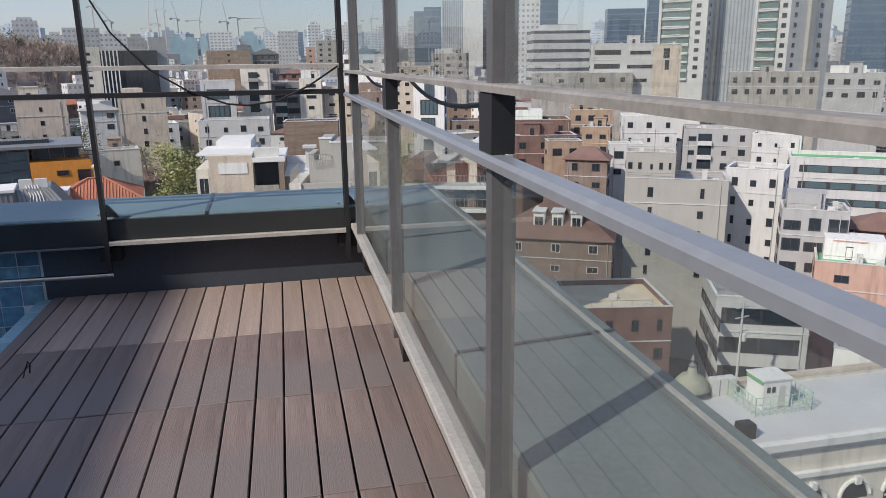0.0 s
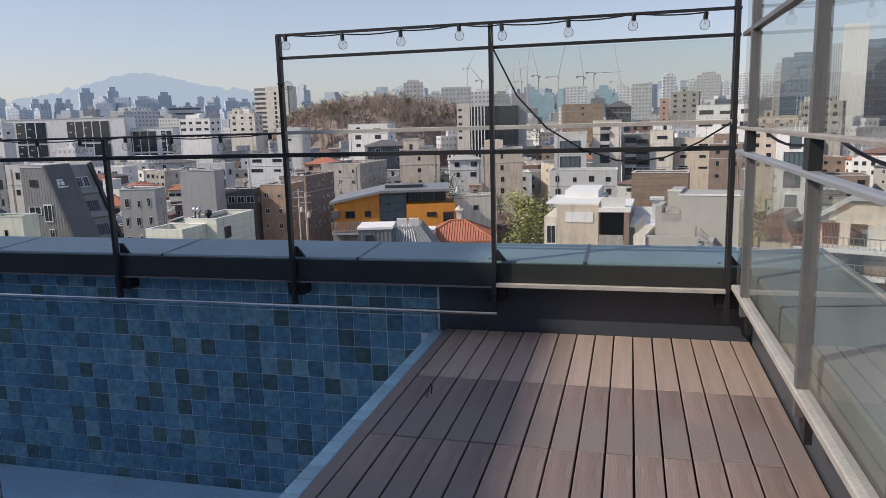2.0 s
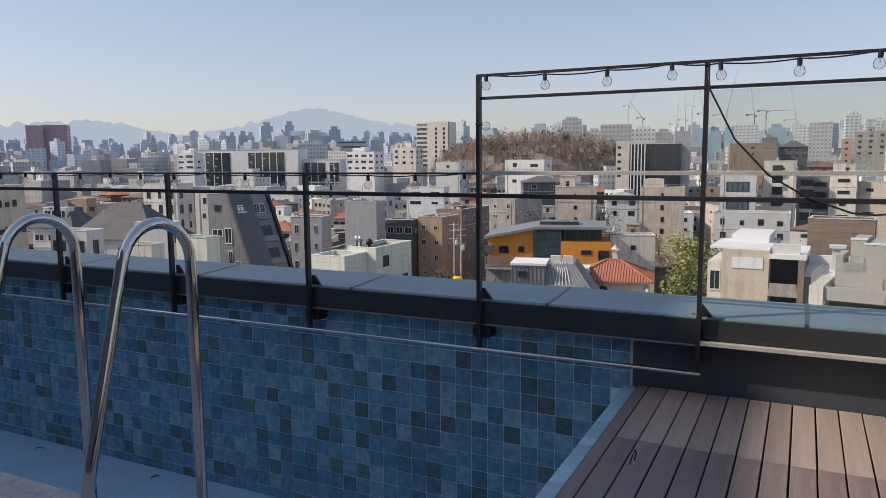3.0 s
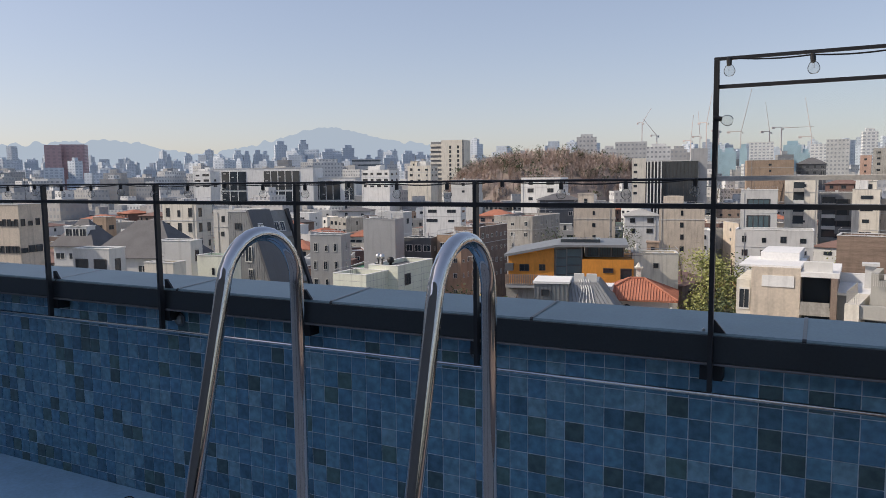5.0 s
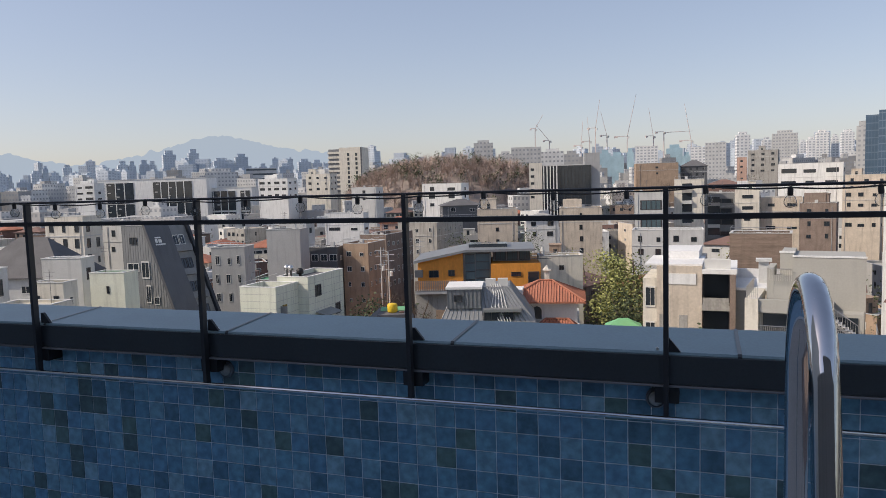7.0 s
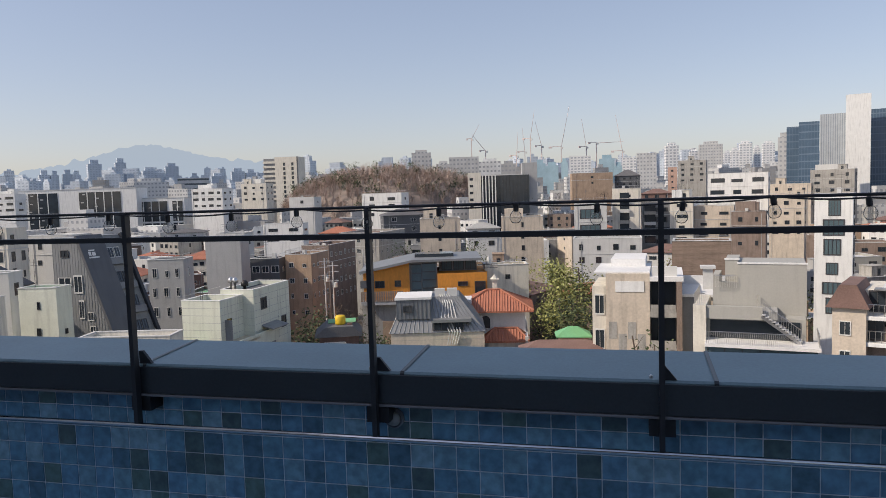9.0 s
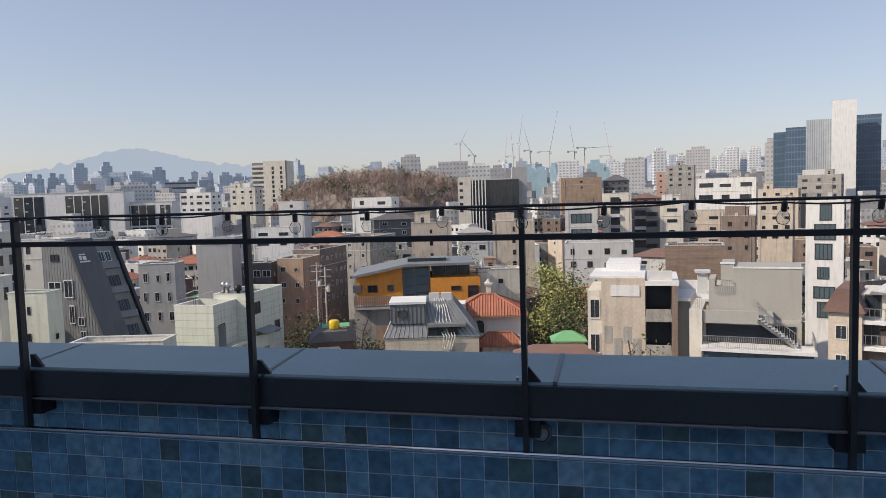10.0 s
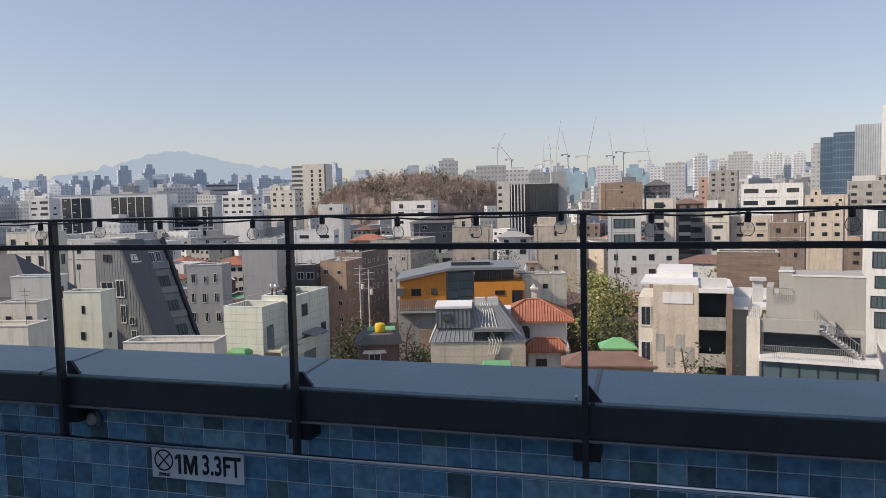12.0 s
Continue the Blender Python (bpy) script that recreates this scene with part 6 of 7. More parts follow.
building('grey mansard house with a small dormer', -78.1, 226.3, 13.3, 10.6, -4.2, 24.8, 'dark', 'dark', rows=2, cols=2, side=1, hip=2, win='w')
building('pale blue-grey gabled house', -147.1, 296.2, 11.7, 9.3, 0.3, 4.0, 'lightgrey', 'membrane', rows=2, cols=1, side=1, hut=False)
building('brown brick apartment house beside the lane', -67.3, 123.7, 5.3, 8.5, -9.8, 0.8, 'tan', 'brown', rows=4, cols=2, side=4, size=(0.8, 1.0), win='w', hut=False)
building('brown brick apartment row with many windows', -72.6, 143.3, 6.5, 14.3, -9.6, -2.4, 'brown', 'brown', rows=4, cols=2, side=6, size=(1.0, 1.2), win='w', hut=False)
building('grey brick apartment row further up the lane', -78.0, 184.2, 12.0, 18.0, -9.4, -5.7, 'concrete', 'brown', rows=4, cols=3, side=5, size=(1.0, 1.2), win='w', hut=False)
building('beige apartment house with a curved white roof hut', -52.6, 175.3, 10.2, 9.2, -5.6, 13.8, 'beige', 'white', rows=4, cols=1, side=3, size=(0.8, 1.3))
building('beige apartment house with a curved white roof hut', -33.1, 185.0, 10.8, 9.7, -6.0, 9.4, 'beige', 'white', rows=4, cols=1, side=3, size=(0.8, 1.3))
building('low white gabled house between the flats', -47.9, 208.0, 9.6, 7.7, -8.4, 15.5, 'white', 'grey', rows=2, cols=2, side=1, hip=1.6)
building('pale grey house with a tall glazed front', -16.3, 196.4, 8.6, 6.9, -2.6, 2.2, 'lightgrey', 'white', rows=2, cols=1, side=1, size=(5.5, 3.4), storey=5, win='b', hut=False)
building('pale lower house with wide doors', -11.2, 168.6, 15.5, 7.7, -10.7, 0.8, 'lightgrey', 'grey', rows=2, cols=4, side=1, size=(1.2, 1.4), hut=False)
building('tall cream stair block beside dark balconies', -6.9, 202.6, 7.6, 6.1, 0.4, -0.5, 'cream', 'white', rows=4, cols=1, side=1, size=(1.6, 0.7), hut=False)
building('dark house with deep balconies', 1.3, 211.4, 8.2, 6.5, -3.6, -2.6, 'slate', 'grey', rows=4, cols=1, side=1, size=(6, 1.6), win='d', hut=False)
building('cream apartment house with slit windows', 7.8, 207.9, 6.3, 5.0, -2.7, -4.5, 'cream', 'grey', rows=4, cols=1, side=1, size=(2.2, 0.9), win='s')
building('beige apartment house with slit windows', 16.2, 209.1, 10.3, 8.2, -5.1, -9.7, 'beige', 'grey', rows=3, cols=2, side=1, size=(2.4, 0.8), win='s', hut=False)
building('brown brick house with a flat roof', 22.9, 194.1, 8.0, 6.4, -6.2, -13.1, 'brown', 'grey', rows=3, cols=2, side=1, size=(1.0, 1.2))
building('pale apartment house with flat roof', 40.9, 241.6, 9.9, 7.9, -3.7, -16.4, 'beige', 'grey', rows=4, cols=3, side=1, size=(1.4, 1.2))
building('dark timber clad block on a white roof', 3.5, 103.9, 7.8, 4.7, -6.7, -6.5, 'wood', 'grey', rows=0, cols=0, side=0, hut=False)
building('white tiled block with a tall strip of glass', 23.8, 118.3, 5.2, 4.2, -0.9, -18.9, 'white', 'white', rows=6, cols=1, side=1, size=(2.4, 2.5), win='b', hut=False)
building('white rendered block behind the red roofed house', -26.2, 117.3, 7.3, 4.4, -11.3, 16.2, 'cream', 'tan', rows=1, cols=1, side=1, size=(0.8, 0.8), hut=False)
building('small green roofed hut with an orange wall', -12.8, 84.5, 3.4, 2.4, -15.5, 8.7, 'salmon', 'green', rows=0, cols=0, side=0, hip=1.0)
building('long brown roof over an orange shed', -13.7, 80.4, 9.7, 3.9, -16.5, 7.4, 'tan', 'brown', rows=0, cols=0, side=0, hip=1.2)
building('tan brick house', -24.8, 386.3, 21.0, 16.8, 8.1, 7.4, 'tan', 'tan', rows=2, cols=1, side=1, hut=False)
building('dark gabled hall', -7.1, 398.6, 13.1, 10.5, 9.2, -0.2, 'dark', 'dark', rows=2, cols=4, side=1, hip=3)
building('brown house under a terracotta roof', 5.6, 336.3, 13.0, 10.4, -0.8, -2.4, 'redbrick', 'brown', rows=2, cols=3, side=1, hip=2)
building('white office with wide dark windows', 37.6, 323.3, 23.5, 14.1, 4.9, -12.1, 'white', 'grey', rows=2, cols=3, side=1, size=(4.5, 1.8), storey=5, win='s', hut=False)
building('orange and white stair tower', 16.8, 415.8, 4.9, 3.9, 10.1, -3.5, 'salmon', 'white', rows=4, cols=1, side=1, size=(1.2, 1))
building('grey concrete block with a roof room', 28.4, 435.0, 15.1, 12.1, 14.0, -8.8, 'concrete', 'grey', rows=4, cols=3, side=1, size=(1.6, 1.4), hut=True)
building('grey netted concrete block', 71.8, 316.6, 15.7, 7.9, 4.9, -22.1, 'concrete', 'grey', rows=3, cols=3, side=1, size=(1.6, 1.4))
building('beige house below the netted block', 55.3, 310.1, 14.7, 7.3, -0.2, -19.5, 'beige', 'grey', rows=3, cols=3, side=1, size=(1.6, 1.4))
building('large beige gridded office block', -83.7, 45.5, 5.0, 4.0, -1.0, 10.0, 'beige', 'grey', rows=6, cols=9, side=4, size=(0.9, 0.8), win='s', hut=False)
building('dark hipped villa with dormers', -104.2, 68.9, 7.1, 5.7, -4.3, 14.0, 'lightgrey', 'dark', rows=2, cols=3, side=2, hip=4.0, win='w')
building('dark hipped villa with a wide roof', -89.2, 67.0, 13.5, 9.4, -4.3, 14.0, 'lightgrey', 'dark', rows=2, cols=4, side=2, hip=5.0, win='w')
building('white walled cube with two dark windows', -76.4, 51.0, 5.1, 2.6, -6.2, 10.0, 'lightgrey', 'membrane', rows=1, cols=2, side=1, size=(1.4, 1.8), win='s', hut=False)
building('tan stair hut among roofs', -137.6, 99.4, 3.5, 2.8, -6.0, 8.0, 'tan', 'grey', rows=1, cols=1, side=1, hut=False)
apartment_tower(140.9, 242.7, 32.8, -49.7, 17.5, 14.0)
apartment_tower(152.4, 208.1, 30.5, -73.7, 13.0, 19.0)
tower('grey stair shafts between the apartment towers', 160.0, 239.2, 14.9, 10.4, 38.2, -33.3, F_FIN, 0)
tower('pale banded office in the haze', -387.9, 585.0, 27.2, 19.0, 19.8, 32.8, F_BAND, 0)
tower('grey gridded block in the haze', -359.0, 483.7, 23.7, 16.6, 17.7, 35.7, F_NEAR, 3)
building('red-brown brick house with a sandy flat roof', 35.3, 66.8, 11.5, 10.9, -25.4, -10.5, 'redbrick', 'tan', rows=3, cols=4, side=1, size=(0.8, 1.4), storey=3.4, hut=False)
building('pale tiled office with dark strip windows', 52.4, 65.7, 10.4, 8.3, -25.3, -22.8, 'lightgrey', 'grey', rows=3, cols=1, side=3, size=(9.5, 1.9), storey=3.6, win='d', hut=False)
building('brown mansard house with white dormers', 38.5, 96.0, 16.6, 13.3, -19.5, -27.1, 'brown', 'brown', rows=2, cols=3, side=2, hip=5.0, win='w')
building('tall grey rendered house with slim windows', 55.6, 92.2, 14.5, 8.7, -15.7, -28.0, 'warmgrey', 'grey', rows=5, cols=2, side=2, size=(0.8, 1.5), win='d', hut=False)
building('grey roof tower on the tall house', 52.5, 94.5, 7.1, 5.0, -11.9, -26.0, 'warmgrey', 'tan', rows=1, cols=5, side=3, size=(0.5, 1.0), win='s', hut=False)
building('cream tiled house with small windows', 69.0, 93.1, 8.3, 7.4, -14.9, -43.3, 'lightgrey', 'grey', rows=5, cols=3, side=2, size=(0.7, 1.3), win='s', hut=False)
building('grey panelled house with dark windows', 71.0, 81.5, 8.5, 6.8, -19.1, -33.6, 'grey', 'grey', rows=3, cols=3, side=2, size=(2.2, 1.8), win='d', hut=True)
building('white office with ribbon windows', 99.4, 107.2, 21.7, 10.9, -16.3, -35.7, 'lightgrey', 'green', rows=4, band=True, size=(1, 1.3), hut=False)
building('low house with a bright green roof', 71.7, 71.6, 12.5, 10.0, -24.4, -37.3, 'salmon', 'green', rows=2, cols=2, side=2, hut=True)
building('red roofed low house', 81.6, 80.1, 9.1, 7.3, -20.4, -40.0, 'redbrick', 'brown', rows=2, cols=2, side=2, hip=2)
building('white yard building with a corrugated wall', 49.6, 47.0, 5.5, 2.8, -24.3, -42.0, 'white', 'grey', rows=1, cols=0, side=2, hut=False)
building('white house with a tall blank stair wall', 76.5, 141.2, 11.7, 8.2, -10.3, -23.8, 'lightgrey', 'white', rows=3, cols=3, side=1, size=(0.9, 1.2), hut=False)
building('grey apartment with balconies', 90.1, 136.8, 13.6, 9.5, -13.1, -28.6, 'grey', 'grey', rows=4, cols=4, side=1, hut=False)
building('cream block with small windows', 95.0, 123.7, 9.0, 6.3, -13.3, -40.6, 'lightgrey', 'grey', rows=4, cols=3, side=1, size=(0.7, 1), hut=False)
building('small brick house with a green roof', 58.7, 159.9, 13.8, 11.0, -12.0, -15.7, 'redbrick', 'green', rows=3, cols=3, side=1)
building('dark red brick house with a roof terrace', 50.9, 136.2, 13.1, 7.9, -13.2, -12.0, 'redbrick', 'grey', rows=2, cols=3, side=1)
building('tan brick house with roof clutter', 75.5, 169.4, 10.4, 8.4, -10.7, -19.5, 'tan', 'green', rows=3, cols=3, side=1)
building('pink rendered house with a yellow tank', 67.7, 148.8, 6.2, 5.0, -13.0, -29.9, 'tan', 'dark', rows=2, cols=2, side=1)
building('low house with a teal green roof', 51.2, 125.4, 6.4, 4.5, -13.3, -11.6, 'tan', 'green', rows=1, cols=2, side=1, hut=False)
building('white flat house with a green roof', 61.5, 120.8, 6.1, 4.3, -13.7, -20.2, 'lightgrey', 'green', rows=2, cols=2, side=1, hut=False)
building('low brown house with a shingle roof', 51.7, 116.5, 7.4, 5.2, -13.6, -31.2, 'brown', 'brown', rows=2, cols=2, side=1, hip=2)
building('pale flat office block with roof plant', 99.4, 202.5, 19.3, 11.6, 6.0, -21.7, 'lightgrey', 'grey', rows=3, cols=2, side=1, size=(6, 1.4), storey=4, win='d')
building('grey office block with a colonnade', 126.0, 169.2, 21.7, 8.7, -2.2, -32.0, 'concrete', 'grey', rows=2, cols=7, side=1, size=(1.2, 1.4))
building('pale stair tower with open arches', 100.6, 179.3, 7.2, 5.7, 5.0, -28.8, 'beige', 'grey', rows=2, cols=1, side=1, size=(1.6, 2.6), hut=False)
building('low grey roofs before the towers', 86.5, 202.8, 29.4, 11.8, -2.3, -18.7, 'concrete', 'membrane', rows=1, cols=5, side=1)
building('grey block with rooftop plant', 134.0, 150.0, 12.8, 6.4, -2.4, -39.0, 'grey', 'grey', rows=2, cols=4, side=1)
orange_house(-39.4, 112.6, -9.6, 14.8)
mansard_house(-30.4, 87.0, -12.0, 13.5)
red_house(-24.8, 97.3, -13.0, 9.1)
yellow_tank_house(-42.5, 83.2, -15.4, 21.3)
beige_flats(-4.2, 80.5, -6.2, -2.7)
balcony_villa(11.0, 66.2, -6.8, -22.1)
building('white stepped house on the slope', -200.0, 305.7, 15.6, 10.9, 5.7, 4.7, 'white', 'white', cols=4, side=2, rows=3, size=(2.2, 1.2))
building('yellow and grey house on the slope', -195.4, 342.1, 13.7, 9.6, 8.0, 4.2, 'cream', 'tan', cols=3, side=2, rows=3)
tower('grey gridded tower', 7.7, 616.4, 15.6, 12.5, 26.6, -1.5, F_NEAR)
tower('cream apartment tower', 35.4, 756.4, 12.0, 9.6, 41.3, 6.7, F_APART, 3)
tower('white apartment tower', 60.7, 814.4, 8.8, 7.0, 37.6, 5.2, F_APART, 3)
tower('white gridded apartment tower', 72.7, 772.3, 22.6, 13.6, 41.8, -6.0, F_NEAR, 3)
tower('white apartment tower in the distance', 111.1, 889.2, 8.9, 7.2, 39.3, 0.4, F_APART, 3)
tower('white apartment tower in the distance', 124.8, 907.8, 12.8, 10.2, 47.3, -0.3, F_APART, 3)
tower('white apartment tower in the distance', 139.7, 925.3, 7.5, 6.0, 42.5, -1.1, F_APART, 3)
tower('white apartment tower in the distance', 155.6, 943.3, 13.0, 10.4, 48.1, -1.8, F_APART, 3)
tower('white apartment tower in the distance', 112.2, 969.6, 7.5, 6.0, 39.6, 0.9, F_APART, 3)
tower('mustard coloured tower', 89.7, 507.2, 6.5, 5.9, 31.5, -10.8, F_NEAR, 3)
tower('dark blue glass tower', 85.5, 457.1, 7.0, 6.3, 31.5, -11.4, F_GLASS)
tower('blue glass office tower', 89.2, 435.9, 10.1, 8.1, 32.5, -12.4, F_GLASS)
tower('grey finned office tower', 111.3, 476.9, 14.3, 10.0, 39.4, -13.9, F_FIN)
tower('slim white tower', 121.7, 466.5, 12.6, 11.3, 49.1, -15.4, C["white"])
tower('grey glass tower', 139.8, 484.6, 13.6, 12.3, 41.6, -16.8, F_GLASS)
tower('white office with dark window bands', 127.8, 326.5, 26.3, 18.4, 17.7, -8.8, F_BAND, 3)
tower('glass tower with a curved side', 144.4, 389.5, 9.6, 8.6, 50.3, -20.2, F_GLASS)
tower('glass tower', 138.3, 402.2, 12.9, 11.6, 54.6, -18.8, F_NEAR)
tower('blue glass office', 260.8, 537.5, 27.9, 16.8, 39.1, -17.6, F_GLASS)
tower('dark glass tower', 242.0, 456.0, 9.1, 8.2, 45.7, -19.7, F_GLASS)
tower('blue glass office tower', 302.0, 331.7, 26.9, 16.2, 40.1, -31.8, F_GLASS, 3)
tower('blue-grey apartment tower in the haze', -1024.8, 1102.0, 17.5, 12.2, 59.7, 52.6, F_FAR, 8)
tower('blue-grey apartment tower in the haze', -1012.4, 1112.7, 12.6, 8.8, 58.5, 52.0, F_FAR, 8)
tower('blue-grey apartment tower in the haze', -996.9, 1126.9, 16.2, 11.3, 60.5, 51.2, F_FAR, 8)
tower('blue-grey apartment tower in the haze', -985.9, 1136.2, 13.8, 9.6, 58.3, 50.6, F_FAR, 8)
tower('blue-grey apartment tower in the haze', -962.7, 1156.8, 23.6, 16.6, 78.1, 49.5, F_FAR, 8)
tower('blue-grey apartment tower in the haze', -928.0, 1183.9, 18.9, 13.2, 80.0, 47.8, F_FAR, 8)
tower('red-brown office tower in the haze', -821.8, 566.9, 18.0, 14.4, 45.7, 55.1, F_RED)
tower('red-brown office tower in the haze', -819.8, 591.1, 27.7, 24.9, 47.2, 43.8, F_RED)
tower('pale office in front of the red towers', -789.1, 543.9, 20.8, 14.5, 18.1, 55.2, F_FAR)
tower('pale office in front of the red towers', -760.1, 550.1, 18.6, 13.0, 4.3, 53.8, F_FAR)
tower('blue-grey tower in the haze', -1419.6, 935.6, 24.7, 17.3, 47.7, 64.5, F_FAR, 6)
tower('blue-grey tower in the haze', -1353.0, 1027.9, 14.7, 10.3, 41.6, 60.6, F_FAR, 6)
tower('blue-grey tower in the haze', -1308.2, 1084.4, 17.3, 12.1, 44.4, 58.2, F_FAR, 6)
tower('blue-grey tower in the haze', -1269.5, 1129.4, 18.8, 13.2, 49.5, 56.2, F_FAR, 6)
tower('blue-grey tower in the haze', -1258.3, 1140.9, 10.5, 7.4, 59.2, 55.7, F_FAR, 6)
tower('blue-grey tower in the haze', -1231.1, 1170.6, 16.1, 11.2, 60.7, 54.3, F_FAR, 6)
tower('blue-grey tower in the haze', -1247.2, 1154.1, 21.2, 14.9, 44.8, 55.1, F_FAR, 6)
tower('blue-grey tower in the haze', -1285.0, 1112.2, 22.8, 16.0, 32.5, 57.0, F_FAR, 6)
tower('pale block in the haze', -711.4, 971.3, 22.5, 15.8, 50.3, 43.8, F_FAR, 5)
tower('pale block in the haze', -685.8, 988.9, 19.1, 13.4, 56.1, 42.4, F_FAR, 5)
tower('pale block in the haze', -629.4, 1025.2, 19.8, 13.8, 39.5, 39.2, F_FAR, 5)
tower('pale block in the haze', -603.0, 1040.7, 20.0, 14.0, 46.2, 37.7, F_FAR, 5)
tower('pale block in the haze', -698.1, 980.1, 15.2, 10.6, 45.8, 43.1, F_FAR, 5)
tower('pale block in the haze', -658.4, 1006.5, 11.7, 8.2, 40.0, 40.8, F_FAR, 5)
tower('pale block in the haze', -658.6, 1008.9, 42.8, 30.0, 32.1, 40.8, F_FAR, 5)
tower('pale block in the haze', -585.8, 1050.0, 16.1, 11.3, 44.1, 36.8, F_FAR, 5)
tower('building under blue scaffold netting', -98.9, 791.5, 11.4, 9.1, 31.2, 6.5, F_NET, 4)
tower('building under blue scaffold netting', -86.5, 792.8, 13.7, 10.9, 28.4, 5.6, F_NET, 4)
tower('building under blue scaffold netting', -73.2, 794.0, 7.1, 5.7, 31.6, 4.6, F_NET, 4)
tower('building under blue scaffold netting', -28.9, 796.3, 16.1, 12.9, 33.7, 1.4, F_NET, 4)
tower('building under blue scaffold netting', -17.2, 796.5, 8.6, 6.9, 25.6, 0.6, F_NET, 4)
tower('pale block on the building site', -55.3, 775.2, 22.3, 17.8, 32.5, 3.4, F_APART)
tower('pale block on the building site', -5.9, 776.6, 13.8, 11.0, 29.1, -0.2, F_APART)
tower('pale hall with columns beyond the wood', -119.3, 504.7, 21.1, 10.5, 24.5, 12.3, F_NEAR)
tower('stepped grey block beyond the wood', -148.4, 497.5, 13.6, 10.9, 30.4, 15.6, F_NEAR, 2)
tower('white houses beyond the wood', -128.6, 482.0, 9.6, 7.7, 21.3, 13.9, F_NEAR, 2)
tower('white houses beyond the wood', -97.7, 488.6, 15.2, 12.2, 22.0, 10.3, F_NEAR, 2)
tower('white houses beyond the wood', -85.2, 490.7, 10.2, 8.2, 20.1, 8.8, F_NEAR, 2)
tower('white houses beyond the wood', -74.6, 492.2, 11.3, 9.0, 17.9, 7.6, F_NEAR, 2)
store(29.8, 35.9, -25.0, 0.0)
power_pole(-60.8, 121.1, -10.3)
power_pole(-56.7, 115.2, -10.5)
power_pole(-64.8, 151.8, -11.3)
power_pole(46.0, 60.4, -23.6)
tree('yellow-green bamboo clump', -17.8, 114.2, -8.8, 3.4, BAMBOO, 2600, False, 1)
tree('yellow-green bamboo clump', -16.3, 112.3, -9.2, 3.4, BAMBOO, 2600, False, 2)
tree('yellow-green bamboo clump', -14.7, 110.4, -9.3, 3.4, BAMBOO, 1000, False, 3)
tree('dark evergreen tree', -13.7, 116.5, -10.4, 3.4, LEAF, 1000, False, 4)
tree('dark evergreen tree', -16.3, 104.3, -14.4, 3.6, LEAF, 1400, False, 5)
tree('dark evergreen tree', -14.0, 102.5, -15.3, 3.6, LEAF, 1400, False, 6)
tree('yellow-green bamboo clump', -27.6, 135.3, -10.7, 3.1, BAMBOO, 700, False, 7)
tree('yellow-green bamboo clump', -24.7, 133.7, -10.9, 3.1, BAMBOO, 700, False, 8)
tree('yellow-green bamboo clump', 0.1, 126.3, -9.5, 3.1, BAMBOO, 700, False, 9)
tree('dark evergreen shrub', -48.7, 88.3, -15.4, 3.9, LEAF, 1500, False, 10)
tree('dark evergreen shrub', -48.4, 93.8, -15.1, 3.9, LEAF, 1500, False, 11)
tree('dark evergreen shrub', -39.8, 89.5, -16.5, 3.4, LEAF, 1500, False, 12)
tree('dark evergreen shrub', -38.0, 89.0, -17.1, 3.1, LEAF, 1200, False, 13)
tree('bare winter tree', -47.8, 101.5, -15.0, 4.2, LEAF, 0, True, 14)
tree('bare winter tree', -52.4, 106.2, -15.3, 4.2, LEAF, 0, True, 15)
tree('bare winter tree', -44.9, 102.6, -15.5, 3.6, LEAF, 0, True, 16)
tree('bare garden tree', -6.0, 76.5, -13.1, 3.4, LEAF, 120, True, 17)
tree('spreading pine tree', -4.1, 76.5, -14.4, 3.1, LEAF, 500, False, 18)
tree('small dark garden tree', -74.2, 87.4, -10.1, 2.1, LEAF, 300, False, 19)
tree('dark evergreen tree', -56.5, 159.7, -9.9, 4.2, LEAF, 800, False, 20)
tree('dark evergreen tree', -41.2, 163.5, -9.6, 4.4, LEAF, 800, False, 21)
tree('bare winter tree', 25.1, 224.1, -13.1, 5.2, LEAF, 0, True, 22)
tree('bare winter tree', 29.5, 228.5, -12.6, 5.2, LEAF, 0, True, 23)
tree('bare winter tree', -19.2, 386.5, 4.4, 7.8, LEAF, 0, True, 24)
tree('round evergreen tree', 24.0, 415.3, 3.5, 7.8, LEAF, 600, False, 25)
tree('round evergreen tree', -41.8, 324.9, -0.4, 7.8, LEAF, 700, False, 26)
tree('round evergreen tree', -169.6, 362.8, -3.2, 7.8, LEAF, 700, False, 27)
tree('round evergreen tree', 26.1, 132.2, -12.0, 3.9, LEAF, 700, False, 28)
crane(-173.3, 869.2, 46.9, 26, 130)
crane(-190.3, 868.9, 61.7, 20, 60)
crane(-120.9, 883.5, 59.8, 34, 80)
crane(-108.0, 888.1, 50.7, 30, 105)
crane(-85.1, 893.3, 48.8, 50, 78)
crane(-55.6, 898.4, 47.9, 34, 100)
crane(-43.9, 901.9, 52.3, 36, 2)
crane(-13.5, 905.6, 41.3, 44, 100)
crane(-140.3, 899.0, 40.8, 30, 85)
crane(-130.5, 903.4, 45.5, 30, 95)


# ---- wooded hill, mountains ----
HILL = Vector((-153.0, 436.0, 0.0))


def hill_z(x, y):
    f = 1 - ((x - HILL.x) * 0.96 + (y - HILL.y) * 0.27) ** 2 / 68 ** 2 - ((y - HILL.y) * 0.96 - (x - HILL.x) * 0.27) ** 2 / 60 ** 2
    return -33 + 43 * max(0.0, f) ** 0.28


